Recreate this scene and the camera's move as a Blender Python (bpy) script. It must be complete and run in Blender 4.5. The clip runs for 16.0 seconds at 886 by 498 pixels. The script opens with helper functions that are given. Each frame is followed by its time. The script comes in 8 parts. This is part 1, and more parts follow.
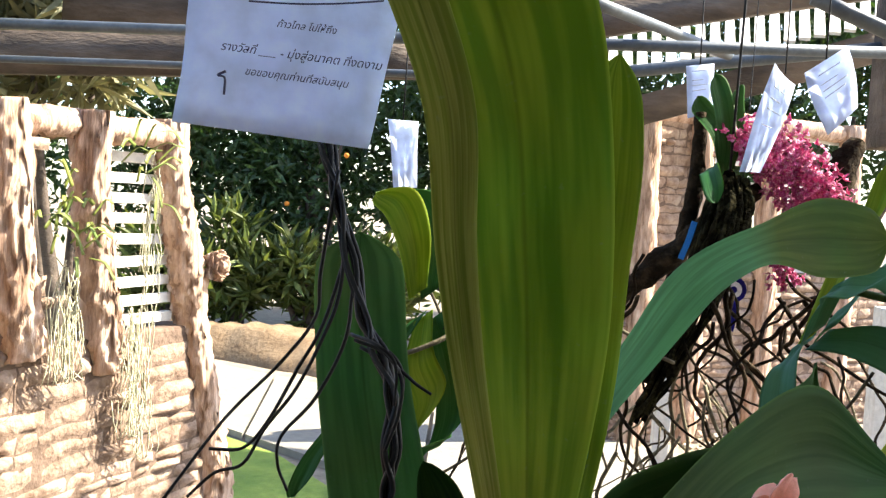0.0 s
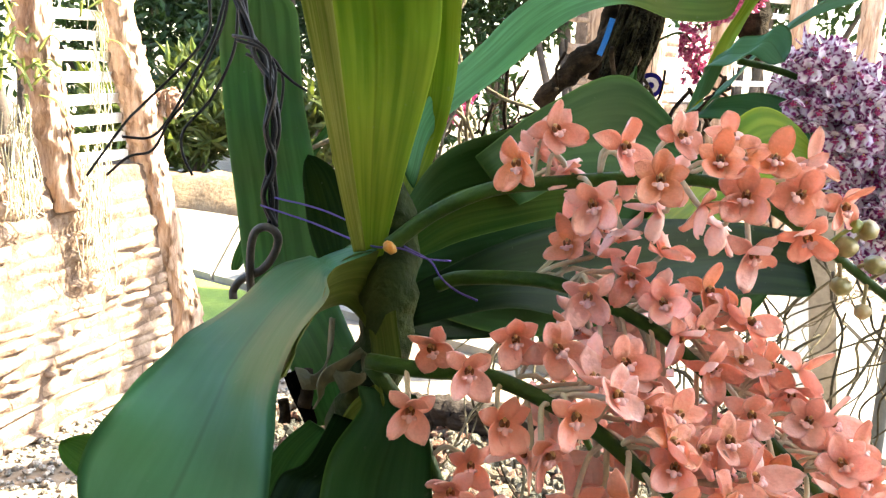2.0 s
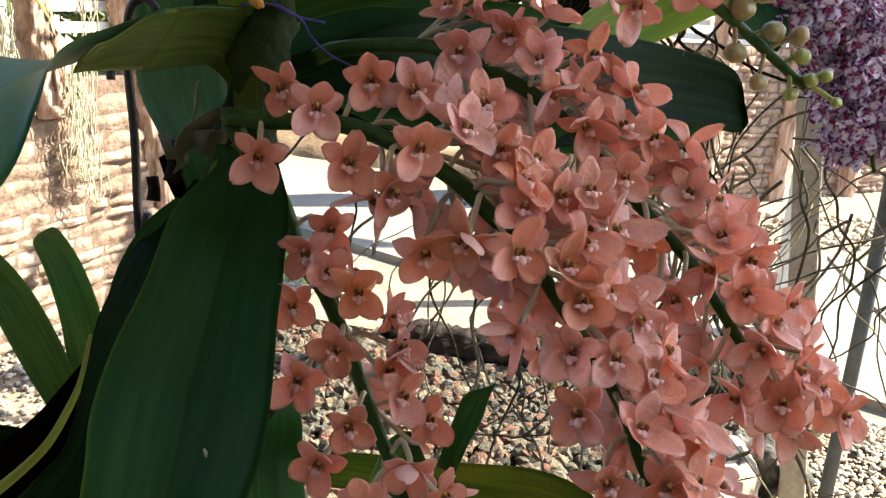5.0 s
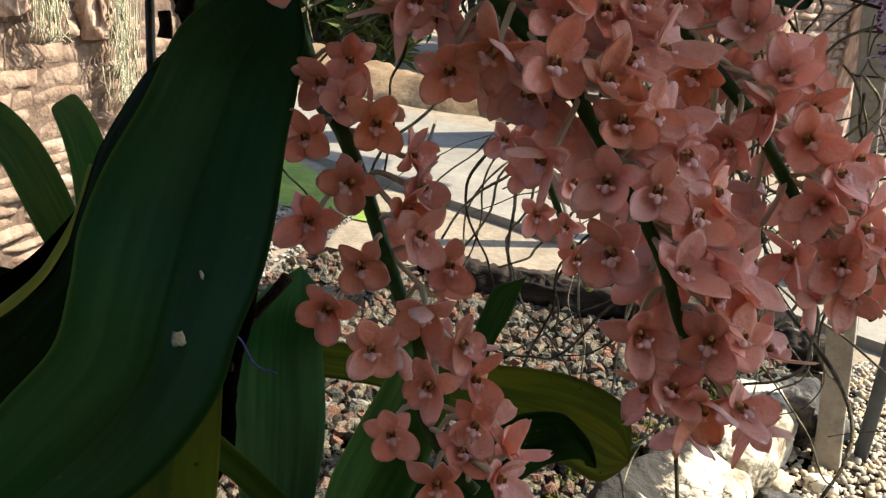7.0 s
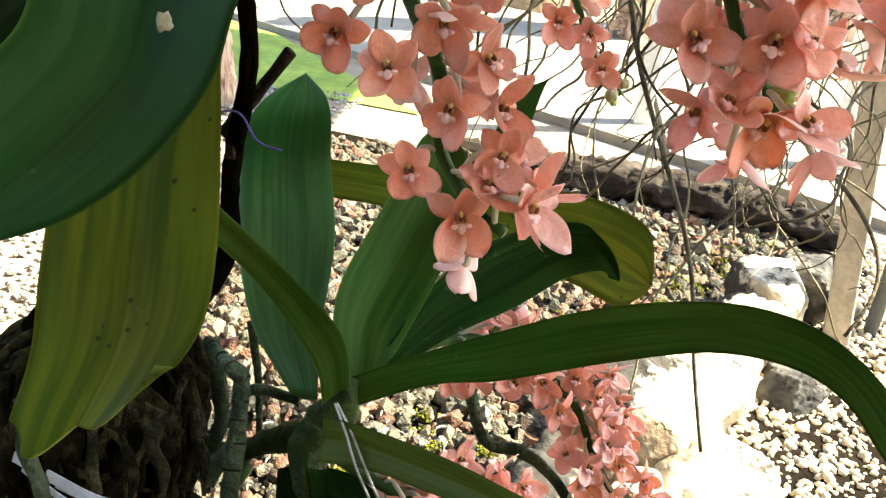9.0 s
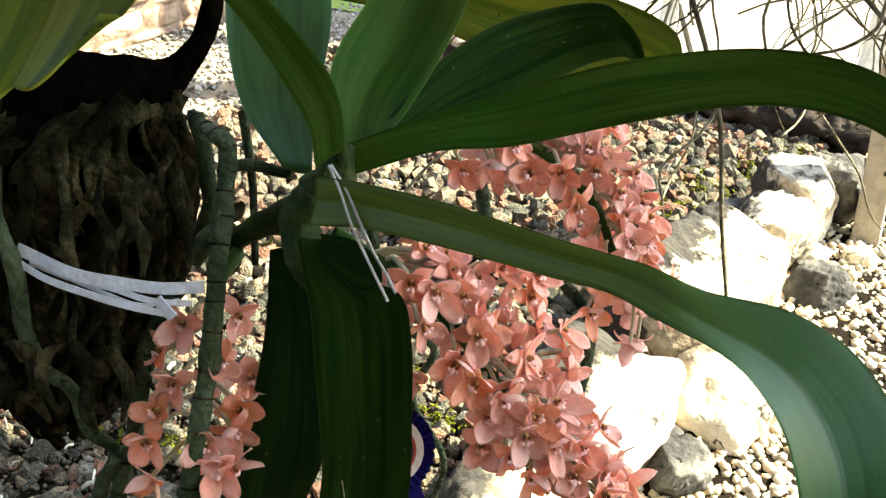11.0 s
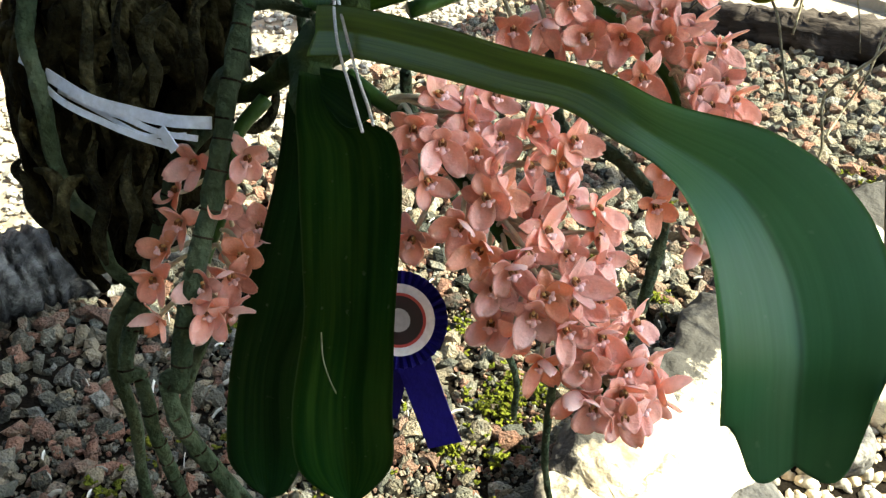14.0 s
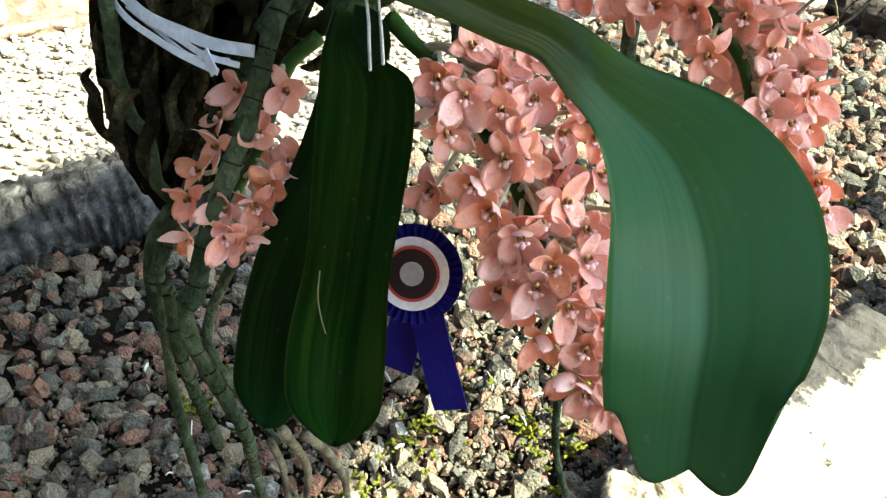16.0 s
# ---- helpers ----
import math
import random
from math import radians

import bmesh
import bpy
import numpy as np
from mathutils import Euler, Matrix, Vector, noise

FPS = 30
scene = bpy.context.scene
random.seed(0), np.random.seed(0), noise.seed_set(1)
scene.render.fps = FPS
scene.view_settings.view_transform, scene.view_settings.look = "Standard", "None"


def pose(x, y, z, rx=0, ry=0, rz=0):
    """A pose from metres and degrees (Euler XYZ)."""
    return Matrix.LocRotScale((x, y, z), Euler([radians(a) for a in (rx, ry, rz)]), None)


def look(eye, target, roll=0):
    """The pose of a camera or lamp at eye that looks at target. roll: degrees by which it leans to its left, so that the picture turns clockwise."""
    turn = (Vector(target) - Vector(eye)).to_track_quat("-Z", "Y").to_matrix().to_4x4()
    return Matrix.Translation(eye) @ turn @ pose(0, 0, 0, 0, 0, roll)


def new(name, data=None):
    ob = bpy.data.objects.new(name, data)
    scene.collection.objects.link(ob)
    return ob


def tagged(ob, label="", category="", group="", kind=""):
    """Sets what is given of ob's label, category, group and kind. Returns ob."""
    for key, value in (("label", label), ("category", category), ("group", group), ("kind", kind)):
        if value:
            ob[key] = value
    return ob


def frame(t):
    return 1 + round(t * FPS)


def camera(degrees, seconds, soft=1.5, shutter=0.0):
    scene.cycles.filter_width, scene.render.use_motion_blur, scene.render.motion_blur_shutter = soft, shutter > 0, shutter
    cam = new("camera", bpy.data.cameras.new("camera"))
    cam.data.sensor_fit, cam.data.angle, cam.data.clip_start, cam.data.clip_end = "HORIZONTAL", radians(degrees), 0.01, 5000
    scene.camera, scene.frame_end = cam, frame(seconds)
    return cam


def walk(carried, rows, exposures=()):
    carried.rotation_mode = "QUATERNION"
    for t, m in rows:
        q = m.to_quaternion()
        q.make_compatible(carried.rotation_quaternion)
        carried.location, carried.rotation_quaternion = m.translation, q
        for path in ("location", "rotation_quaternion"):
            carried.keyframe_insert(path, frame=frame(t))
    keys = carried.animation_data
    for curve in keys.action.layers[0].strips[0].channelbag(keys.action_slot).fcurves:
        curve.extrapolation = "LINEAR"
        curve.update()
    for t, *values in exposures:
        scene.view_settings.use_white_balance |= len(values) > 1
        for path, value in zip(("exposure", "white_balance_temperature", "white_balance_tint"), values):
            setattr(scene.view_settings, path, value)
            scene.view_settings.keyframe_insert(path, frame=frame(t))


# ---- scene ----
cam = camera(53.5, 16.0, soft=1.35)
PATH = [
    (0, (0.106, 0.055, 1.264), (-0.092, 2.042, 1.153), 3.4),
    (0.5, (0.11, 0.026, 1.251), (-0.127, 1.998, 1.015), 2.9),
    (1, (0.119, 0.008, 1.229), (-0.083, 1.97, 0.9), 2.4),
    (1.5, (0.141, -0.018, 1.212), (-0.003, 1.937, 0.817), 1.9),
    (2, (0.167, -0.03, 1.202), (0.058, 1.918, 0.762), 1.9),
    (2.5, (0.194, -0.024, 1.182), (0.063, 1.911, 0.693), 2.0),
    (3, (0.2, -0.029, 1.171), (0.062, 1.896, 0.646), 2.7),
    (3.5, (0.213, -0.024, 1.162), (0.094, 1.896, 0.617), 3.2),
    (4, (0.22, -0.029, 1.153), (0.119, 1.892, 0.604), 3.3),
    (4.2, (0.221, -0.028, 1.147), (0.124, 1.892, 0.598), 3.5),
    (6.3, (0.237, -0.013, 1.093), (0.061, 1.883, 0.484), 5.5),
    (6.5, (0.237, -0.012, 1.089), (0.05, 1.879, 0.463), 5.7),
    (7, (0.236, -0.005, 1.076), (0.045, 1.869, 0.405), 5.3),
    (7.5, (0.233, 0.0, 1.058), (0.04, 1.858, 0.343), 4.9),
    (8, (0.229, 0.006, 1.04), (0.046, 1.836, 0.254), 4.8),
    (8.5, (0.232, 0.005, 1.023), (0.054, 1.814, 0.19), 5.2),
    (9, (0.235, 0.004, 1.01), (0.059, 1.792, 0.131), 5.2),
    (9.5, (0.238, 0.009, 0.991), (0.063, 1.775, 0.069), 5.3),
    (10, (0.236, 0.012, 0.965), (0.068, 1.762, 0.01), 5.1),
    (10.2, (0.239, 0.011, 0.956), (0.066, 1.753, -0.011), 5.0),
    (12.3, (0.283, -0.001, 0.884), (-0.034, 1.666, -0.174), 2.6),
    (12.5, (0.295, 0.001, 0.883), (-0.058, 1.656, -0.184), 2.5),
    (13, (0.314, 0.008, 0.875), (-0.154, 1.622, -0.211), 1.4),
    (13.5, (0.312, 0.022, 0.867), (-0.246, 1.6, -0.229), 0.8),
    (14, (0.329, 0.033, 0.866), (-0.302, 1.584, -0.228), 1.1),
    (14.5, (0.34, 0.036, 0.861), (-0.362, 1.561, -0.225), 1.2),
    (15, (0.347, 0.045, 0.853), (-0.42, 1.536, -0.238), 1.4),
    (15.5, (0.365, 0.062, 0.855), (-0.468, 1.498, -0.261), 2.3),
    (16, (0.376, 0.063, 0.854), (-0.533, 1.43, -0.288), 3.0),
]
walk(cam, [(t, look(eye, target, roll)) for t, eye, target, roll in PATH],
     exposures=[(0, 2.4, 6500, 10), (0.8, 2.6, 6900, 10), (1.5, 3.05, 7000, 10), (2.5, 3.6, 6900, 8), (3.2, 2.95, 6800, 10), (4.2, 2.7, 6800, 10), (6.3, 1.58, 6300, 8), (7, 1.5, 6500, 9), (7.4, 1.62, 6600, 9), (8, 2.55, 6800, 6), (8.8, 3.05, 7100, 4), (10, 3.2, 7200, 2), (12.3, 2.62, 6800, -1), (13.5, 2.65, 6600, -2), (16, 2.97, 6300, -4)])

# ---------------------------------------------------------------- light
SUN_AZ, SUN_EL = 72.0, 44.0      # degrees from +y towards +x; height
world = bpy.data.worlds.new("sky")
scene.world = world
world.use_nodes = True
wn = world.node_tree
sky = wn.nodes.new("ShaderNodeTexSky")
sky.sky_type = "NISHITA"
sky.sun_disc = False
sky.sun_elevation = radians(SUN_EL)
sky.sun_rotation = radians(SUN_AZ)
wn.links.new(sky.outputs[0], wn.nodes["Background"].inputs[0])
wn.nodes["Background"].inputs[1].default_value = 0.12
sun = new("sun", bpy.data.lights.new("sun", "SUN"))
sun.data.energy = 5.0
sun.data.angle = radians(0.6)
sun.data.color = (1.0, 0.91, 0.74)
sd = Vector((math.sin(radians(SUN_AZ)) * math.cos(radians(SUN_EL)), math.cos(radians(SUN_AZ)) * math.cos(radians(SUN_EL)), math.sin(radians(SUN_EL))))
sun.matrix_world = look(sd * 20, (0, 0, 0))


# ---------------------------------------------------------------- helpers
def mat(name, base, rough=0.6, vary=None, scale=20.0, detail=5.0, bump=0.0, bump_scale=80.0, metal=0.0, translucent=0.0,
        trans_col=None, rand=0.0, spec=0.5, stretch=None):
    """A surface with two-scale colour variation, bump, and where wanted light passing through."""
    m = bpy.data.materials.new(name)
    m.use_nodes = True
    nt = m.node_tree
    L = nt.links.new
    b = nt.nodes["Principled BSDF"]
    b.inputs["Roughness"].default_value = rough
    b.inputs["Metallic"].default_value = metal
    b.inputs["Specular IOR Level"].default_value = spec
    tc = nt.nodes.new("ShaderNodeTexCoord")
    co = tc.outputs["Object"]
    if stretch:
        mp = nt.nodes.new("ShaderNodeMapping")
        mp.inputs["Scale"].default_value = stretch
        L(co, mp.inputs[0])
        co = mp.outputs[0]
    n1 = nt.nodes.new("ShaderNodeTexNoise")
    n1.inputs["Scale"].default_value = scale
    n1.inputs["Detail"].default_value = detail
    n1.inputs["Roughness"].default_value = 0.62
    L(co, n1.inputs["Vector"])
    ramp = nt.nodes.new("ShaderNodeValToRGB")
    cols = [base] if vary is None else [base] + list(vary)
    els = ramp.color_ramp.elements
    while len(els) < max(2, len(cols)):
        els.new(0.5)
    for k, e in enumerate(els):
        e.position = 0.3 + 0.4 * k / (len(els) - 1)
        c = cols[min(k, len(cols) - 1)]
        e.color = (*c, 1)
    L(n1.outputs[0], ramp.inputs[0])
    col = ramp.outputs[0]
    n2 = nt.nodes.new("ShaderNodeTexNoise")
    n2.inputs["Scale"].default_value = scale * 6
    n2.inputs["Detail"].default_value = 3
    L(co, n2.inputs["Vector"])
    hsv = nt.nodes.new("ShaderNodeHueSaturation")
    mr = nt.nodes.new("ShaderNodeMapRange")
    mr.inputs[3].default_value, mr.inputs[4].default_value = 0.72, 1.28
    L(n2.outputs[0], mr.inputs[0])
    if rand:
        oi = nt.nodes.new("ShaderNodeObjectInfo")
        mr2 = nt.nodes.new("ShaderNodeMapRange")
        mr2.inputs[3].default_value, mr2.inputs[4].default_value = 1 - rand, 1 + rand
        L(oi.outputs["Random"], mr2.inputs[0])
        mul = nt.nodes.new("ShaderNodeMath")
        mul.operation = "MULTIPLY"
        L(mr.outputs[0], mul.inputs[0])
        L(mr2.outputs[0], mul.inputs[1])
        L(mul.outputs[0], hsv.inputs["Value"])
    else:
        L(mr.outputs[0], hsv.inputs["Value"])
    L(col, hsv.inputs["Color"])
    L(hsv.outputs[0], b.inputs["Base Color"])
    if bump:
        n3 = nt.nodes.new("ShaderNodeTexNoise")
        n3.inputs["Scale"].default_value = bump_scale
        n3.inputs["Detail"].default_value = 6
        L(co, n3.inputs["Vector"])
        bp = nt.nodes.new("ShaderNodeBump")
        bp.inputs["Strength"].default_value = bump
        bp.inputs["Distance"].default_value = 0.01
        L(n3.outputs[0], bp.inputs["Height"])
        L(bp.outputs[0], b.inputs["Normal"])
    if translucent:
        tr = nt.nodes.new("ShaderNodeBsdfTranslucent")
        if trans_col:
            tr.inputs[0].default_value = (*trans_col, 1)
        else:
            L(hsv.outputs[0], tr.inputs[0])
        mix = nt.nodes.new("ShaderNodeMixShader")
        mix.inputs[0].default_value = translucent
        L(b.outputs[0], mix.inputs[1])
        L(tr.outputs[0], mix.inputs[2])
        L(mix.outputs[0], nt.nodes["Material Output"].inputs[0])
    return m


def island_vary(m, amount):
    """Give each loose piece of a joined mesh its own lightness."""
    nt = m.node_tree
    geo = nt.nodes.new("ShaderNodeNewGeometry")
    mr = nt.nodes.new("ShaderNodeMapRange")
    mr.inputs[3].default_value, mr.inputs[4].default_value = 1 - amount, 1 + amount
    nt.links.new(geo.outputs["Random Per Island"], mr.inputs[0])
    hsv = [n for n in nt.nodes if n.type == "HUE_SAT"][0]
    old = hsv.inputs["Value"].links[0].from_socket
    mul = nt.nodes.new("ShaderNodeMath")
    mul.operation = "MULTIPLY"
    nt.links.new(old, mul.inputs[0])
    nt.links.new(mr.outputs[0], mul.inputs[1])
    nt.links.new(mul.outputs[0], hsv.inputs["Value"])
    noise1 = [n for n in nt.nodes if n.type == "TEX_NOISE"][0]
    add = nt.nodes.new("ShaderNodeVectorMath")
    add.operation = "ADD"
    sc = nt.nodes.new("ShaderNodeMath")
    sc.operation = "MULTIPLY"
    sc.inputs[1].default_value = 37.0
    nt.links.new(geo.outputs["Random Per Island"], sc.inputs[0])
    src = noise1.inputs["Vector"].links[0].from_socket
    nt.links.new(src, add.inputs[0])
    nt.links.new(sc.outputs[0], add.inputs[1])
    nt.links.new(add.outputs[0], noise1.inputs["Vector"])
    return m


def island_colours(m, cols, own=0.75):
    """Loose stones of several colours: each piece takes its own place on the colour ramp, with grain on top."""
    nt = m.node_tree
    geo = nt.nodes.new("ShaderNodeNewGeometry")
    ramp = [n for n in nt.nodes if n.type == "VALTORGB"][0]
    els = ramp.color_ramp.elements
    while len(els) < len(cols):
        els.new(0.5)
    for k, (e, c) in enumerate(zip(els, cols)):
        e.position = k / (len(cols) - 1)
        e.color = (*c, 1)
    grain = ramp.inputs[0].links[0].from_socket
    mix = nt.nodes.new("ShaderNodeMixRGB")
    mix.inputs[0].default_value = own
    nt.links.new(grain, mix.inputs[1])
    nt.links.new(geo.outputs["Random Per Island"], mix.inputs[2])
    nt.links.new(mix.outputs[0], ramp.inputs[0])
    return m


def dark_patches(m, dark, scale, lo, hi, flank=None):
    """Large dark patches with ragged edges, more of them on the side towards the bed where a flank is given."""
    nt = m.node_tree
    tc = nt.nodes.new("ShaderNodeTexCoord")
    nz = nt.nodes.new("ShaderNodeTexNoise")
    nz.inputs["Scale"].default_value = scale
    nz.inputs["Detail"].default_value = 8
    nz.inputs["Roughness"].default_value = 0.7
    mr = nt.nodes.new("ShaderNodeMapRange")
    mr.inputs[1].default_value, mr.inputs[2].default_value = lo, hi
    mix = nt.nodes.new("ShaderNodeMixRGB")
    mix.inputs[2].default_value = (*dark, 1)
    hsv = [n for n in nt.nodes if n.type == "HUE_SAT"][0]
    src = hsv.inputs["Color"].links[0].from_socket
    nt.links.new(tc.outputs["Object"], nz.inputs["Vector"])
    patch_mask = nz.outputs[0]
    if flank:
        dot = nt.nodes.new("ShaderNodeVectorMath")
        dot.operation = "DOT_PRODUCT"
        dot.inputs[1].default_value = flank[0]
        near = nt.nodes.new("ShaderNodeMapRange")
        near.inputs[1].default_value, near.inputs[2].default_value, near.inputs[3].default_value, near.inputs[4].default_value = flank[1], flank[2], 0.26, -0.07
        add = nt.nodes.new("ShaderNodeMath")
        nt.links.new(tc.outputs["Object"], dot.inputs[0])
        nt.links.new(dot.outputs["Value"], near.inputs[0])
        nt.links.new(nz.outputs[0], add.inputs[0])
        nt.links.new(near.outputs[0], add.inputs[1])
        patch_mask = add.outputs[0]
    nt.links.new(patch_mask, mr.inputs[0])
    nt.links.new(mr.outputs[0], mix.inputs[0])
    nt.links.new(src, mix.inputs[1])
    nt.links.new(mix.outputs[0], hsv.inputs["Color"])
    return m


def rim_fade(m, tint, r0, r1, amount, heart=None):
    """Petals pale towards their tips, partly standing for highlights there, and at the flower's heart: tints that
    follow the distance from the heart.
    """
    nt = m.node_tree
    tc = nt.nodes.new("ShaderNodeTexCoord")
    ln = nt.nodes.new("ShaderNodeVectorMath")
    ln.operation = "LENGTH"
    nt.links.new(tc.outputs["Object"], ln.inputs[0])
    hsv = [n for n in nt.nodes if n.type == "HUE_SAT"][0]
    src = hsv.inputs["Color"].links[0].from_socket
    for col, a, b, c, d in [(tint, r0, r1, 0.0, amount)] + ([(heart, 0.0030, 0.0095, 0.85, 0.0)] if heart else []):
        mr = nt.nodes.new("ShaderNodeMapRange")
        mr.inputs[1].default_value, mr.inputs[2].default_value, mr.inputs[3].default_value, mr.inputs[4].default_value = a, b, c, d
        mix = nt.nodes.new("ShaderNodeMixRGB")
        mix.inputs[2].default_value = (*col, 1)
        nt.links.new(ln.outputs["Value"], mr.inputs[0])
        nt.links.new(mr.outputs[0], mix.inputs[0])
        nt.links.new(src, mix.inputs[1])
        src = mix.outputs[0]
    nt.links.new(src, hsv.inputs["Color"])
    return m


def cracks(m):
    """Dark crooked cracks and a few brown stains on rock."""
    nt = m.node_tree
    tc = nt.nodes.new("ShaderNodeTexCoord")
    nz = nt.nodes.new("ShaderNodeTexNoise")
    nz.inputs["Scale"].default_value = 9
    nz.inputs["Detail"].default_value = 5
    mixv = nt.nodes.new("ShaderNodeMixRGB")
    mixv.inputs[0].default_value = 0.35
    vo = nt.nodes.new("ShaderNodeTexVoronoi")
    vo.feature = "DISTANCE_TO_EDGE"
    vo.inputs["Scale"].default_value = 4.2
    mr = nt.nodes.new("ShaderNodeMapRange")
    mr.inputs[1].default_value, mr.inputs[2].default_value = 0.004, 0.022
    mr.inputs[3].default_value = 0.12
    mul = nt.nodes.new("ShaderNodeMixRGB")
    mul.blend_type = "MULTIPLY"
    mul.inputs[0].default_value = 1.0
    hsv = [n for n in nt.nodes if n.type == "HUE_SAT"][0]
    src = hsv.inputs["Color"].links[0].from_socket
    L = nt.links.new
    L(tc.outputs["Object"], nz.inputs["Vector"])
    L(tc.outputs["Object"], mixv.inputs[1])
    L(nz.outputs["Color"], mixv.inputs[2])
    L(mixv.outputs[0], vo.inputs["Vector"])
    L(vo.outputs["Distance"], mr.inputs[0])
    gate = nt.nodes.new("ShaderNodeMapRange")
    gate.inputs[1].default_value, gate.inputs[2].default_value = 0.46, 0.58
    L(nz.outputs[0], gate.inputs[0])
    L(gate.outputs[0], mul.inputs[0])
    L(src, mul.inputs[1])
    L(mr.outputs[0], mul.inputs[2])
    L(mul.outputs[0], hsv.inputs["Color"])
    return m


def leaf_mat(name, dark, light, thru, gloss=0.42, spots=0.0, sheen=0.16, foot=None, relief=0.25):
    """Leathery strap leaf: pale parallel veins, blotches, soft sheen, some light passing through."""
    m = bpy.data.materials.new(name)
    m.use_nodes = True
    nt = m.node_tree
    L = nt.links.new
    b = nt.nodes["Principled BSDF"]
    b.inputs["Roughness"].default_value = gloss
    b.inputs["Specular IOR Level"].default_value = sheen
    uv = nt.nodes.new("ShaderNodeUVMap")
    uv.uv_map = "UVMap"
    mp = nt.nodes.new("ShaderNodeMapping")
    mp.inputs["Scale"].default_value = (1.0, 0.05, 1.0)
    L(uv.outputs[0], mp.inputs[0])
    veins = nt.nodes.new("ShaderNodeTexNoise")
    veins.inputs["Scale"].default_value = 11
    veins.inputs["Detail"].default_value = 2.5
    L(mp.outputs[0], veins.inputs["Vector"])
    rp = nt.nodes.new("ShaderNodeValToRGB")
    rp.color_ramp.elements[0].position, rp.color_ramp.elements[0].color = 0.40, (*dark, 1)
    rp.color_ramp.elements[1].position, rp.color_ramp.elements[1].color = 0.63, (*light, 1)
    L(veins.outputs[0], rp.inputs[0])
    tc = nt.nodes.new("ShaderNodeTexCoord")
    bl = nt.nodes.new("ShaderNodeTexNoise")
    bl.inputs["Scale"].default_value = 22
    bl.inputs["Detail"].default_value = 4
    L(tc.outputs["Object"], bl.inputs["Vector"])
    mr = nt.nodes.new("ShaderNodeMapRange")
    mr.inputs[3].default_value, mr.inputs[4].default_value = 0.65, 1.35
    L(bl.outputs[0], mr.inputs[0])
    hsv = nt.nodes.new("ShaderNodeHueSaturation")
    L(mr.outputs[0], hsv.inputs["Value"])
    L(rp.outputs[0], hsv.inputs["Color"])
    big = nt.nodes.new("ShaderNodeTexNoise")
    big.inputs["Scale"].default_value = 11
    big.inputs["Detail"].default_value = 3
    L(tc.outputs["Object"], big.inputs["Vector"])
    mh = nt.nodes.new("ShaderNodeMapRange")
    mh.inputs[1].default_value, mh.inputs[2].default_value, mh.inputs[3].default_value, mh.inputs[4].default_value = 0.3, 0.7, 0.465, 0.53
    L(big.outputs[0], mh.inputs[0])
    L(mh.outputs[0], hsv.inputs["Hue"])
    sep = nt.nodes.new("ShaderNodeSeparateXYZ")
    L(uv.outputs[0], sep.inputs[0])
    half = nt.nodes.new("ShaderNodeMath")
    half.operation = "SUBTRACT"
    half.inputs[1].default_value = 0.5
    L(sep.outputs[0], half.inputs[0])
    ab = nt.nodes.new("ShaderNodeMath")
    ab.operation = "ABSOLUTE"
    L(half.outputs[0], ab.inputs[0])
    rim = nt.nodes.new("ShaderNodeMapRange")
    rim.inputs[1].default_value, rim.inputs[2].default_value, rim.inputs[4].default_value = 0.478, 0.497, 0.6
    L(ab.outputs[0], rim.inputs[0])
    mid = nt.nodes.new("ShaderNodeMapRange")
    mid.inputs[1].default_value, mid.inputs[2].default_value, mid.inputs[3].default_value, mid.inputs[4].default_value = 0.004, 0.022, 0.55, 0.0
    L(ab.outputs[0], mid.inputs[0])
    mmid = nt.nodes.new("ShaderNodeMixRGB")
    mmid.inputs[2].default_value = (*[c * 0.4 for c in dark], 1)
    L(mid.outputs[0], mmid.inputs[0])
    L(hsv.outputs[0], mmid.inputs[1])
    mrim = nt.nodes.new("ShaderNodeMixRGB")
    mrim.inputs[2].default_value = (*[min(0.5, c * 1.2 + 0.03) for c in thru], 1)
    L(rim.outputs[0], mrim.inputs[0])
    L(mmid.outputs[0], mrim.inputs[1])
    fleck = nt.nodes.new("ShaderNodeTexNoise")
    fleck.inputs["Scale"].default_value = 230
    fleck.inputs["Detail"].default_value = 2
    L(tc.outputs["Object"], fleck.inputs["Vector"])
    mf = nt.nodes.new("ShaderNodeMapRange")
    mf.inputs[1].default_value, mf.inputs[2].default_value, mf.inputs[4].default_value = 0.70, 0.80, 0.35
    L(fleck.outputs[0], mf.inputs[0])
    mfl = nt.nodes.new("ShaderNodeMixRGB")
    mfl.inputs[2].default_value = (0.16, 0.19, 0.13, 1)
    L(mf.outputs[0], mfl.inputs[0])
    L(mrim.outputs[0], mfl.inputs[1])
    col = mfl.outputs[0]
    if spots:
        vo = nt.nodes.new("ShaderNodeTexVoronoi")
        vo.inputs["Scale"].default_value = 190
        L(tc.outputs["Object"], vo.inputs["Vector"])
        cut = nt.nodes.new("ShaderNodeMapRange")
        cut.inputs[1].default_value, cut.inputs[2].default_value = spots, spots + 0.04
        L(vo.outputs["Distance"], cut.inputs[0])
        gate = nt.nodes.new("ShaderNodeTexNoise")
        gate.inputs["Scale"].default_value = 30
        L(tc.outputs["Object"], gate.inputs["Vector"])
        mx2 = nt.nodes.new("ShaderNodeMath")
        mx2.operation = "GREATER_THAN"
        mx2.inputs[1].default_value = 0.56
        L(gate.outputs[0], mx2.inputs[0])
        inv = nt.nodes.new("ShaderNodeMath")
        inv.operation = "SUBTRACT"
        inv.inputs[0].default_value = 1
        L(cut.outputs[0], inv.inputs[1])
        both = nt.nodes.new("ShaderNodeMath")
        both.operation = "MULTIPLY"
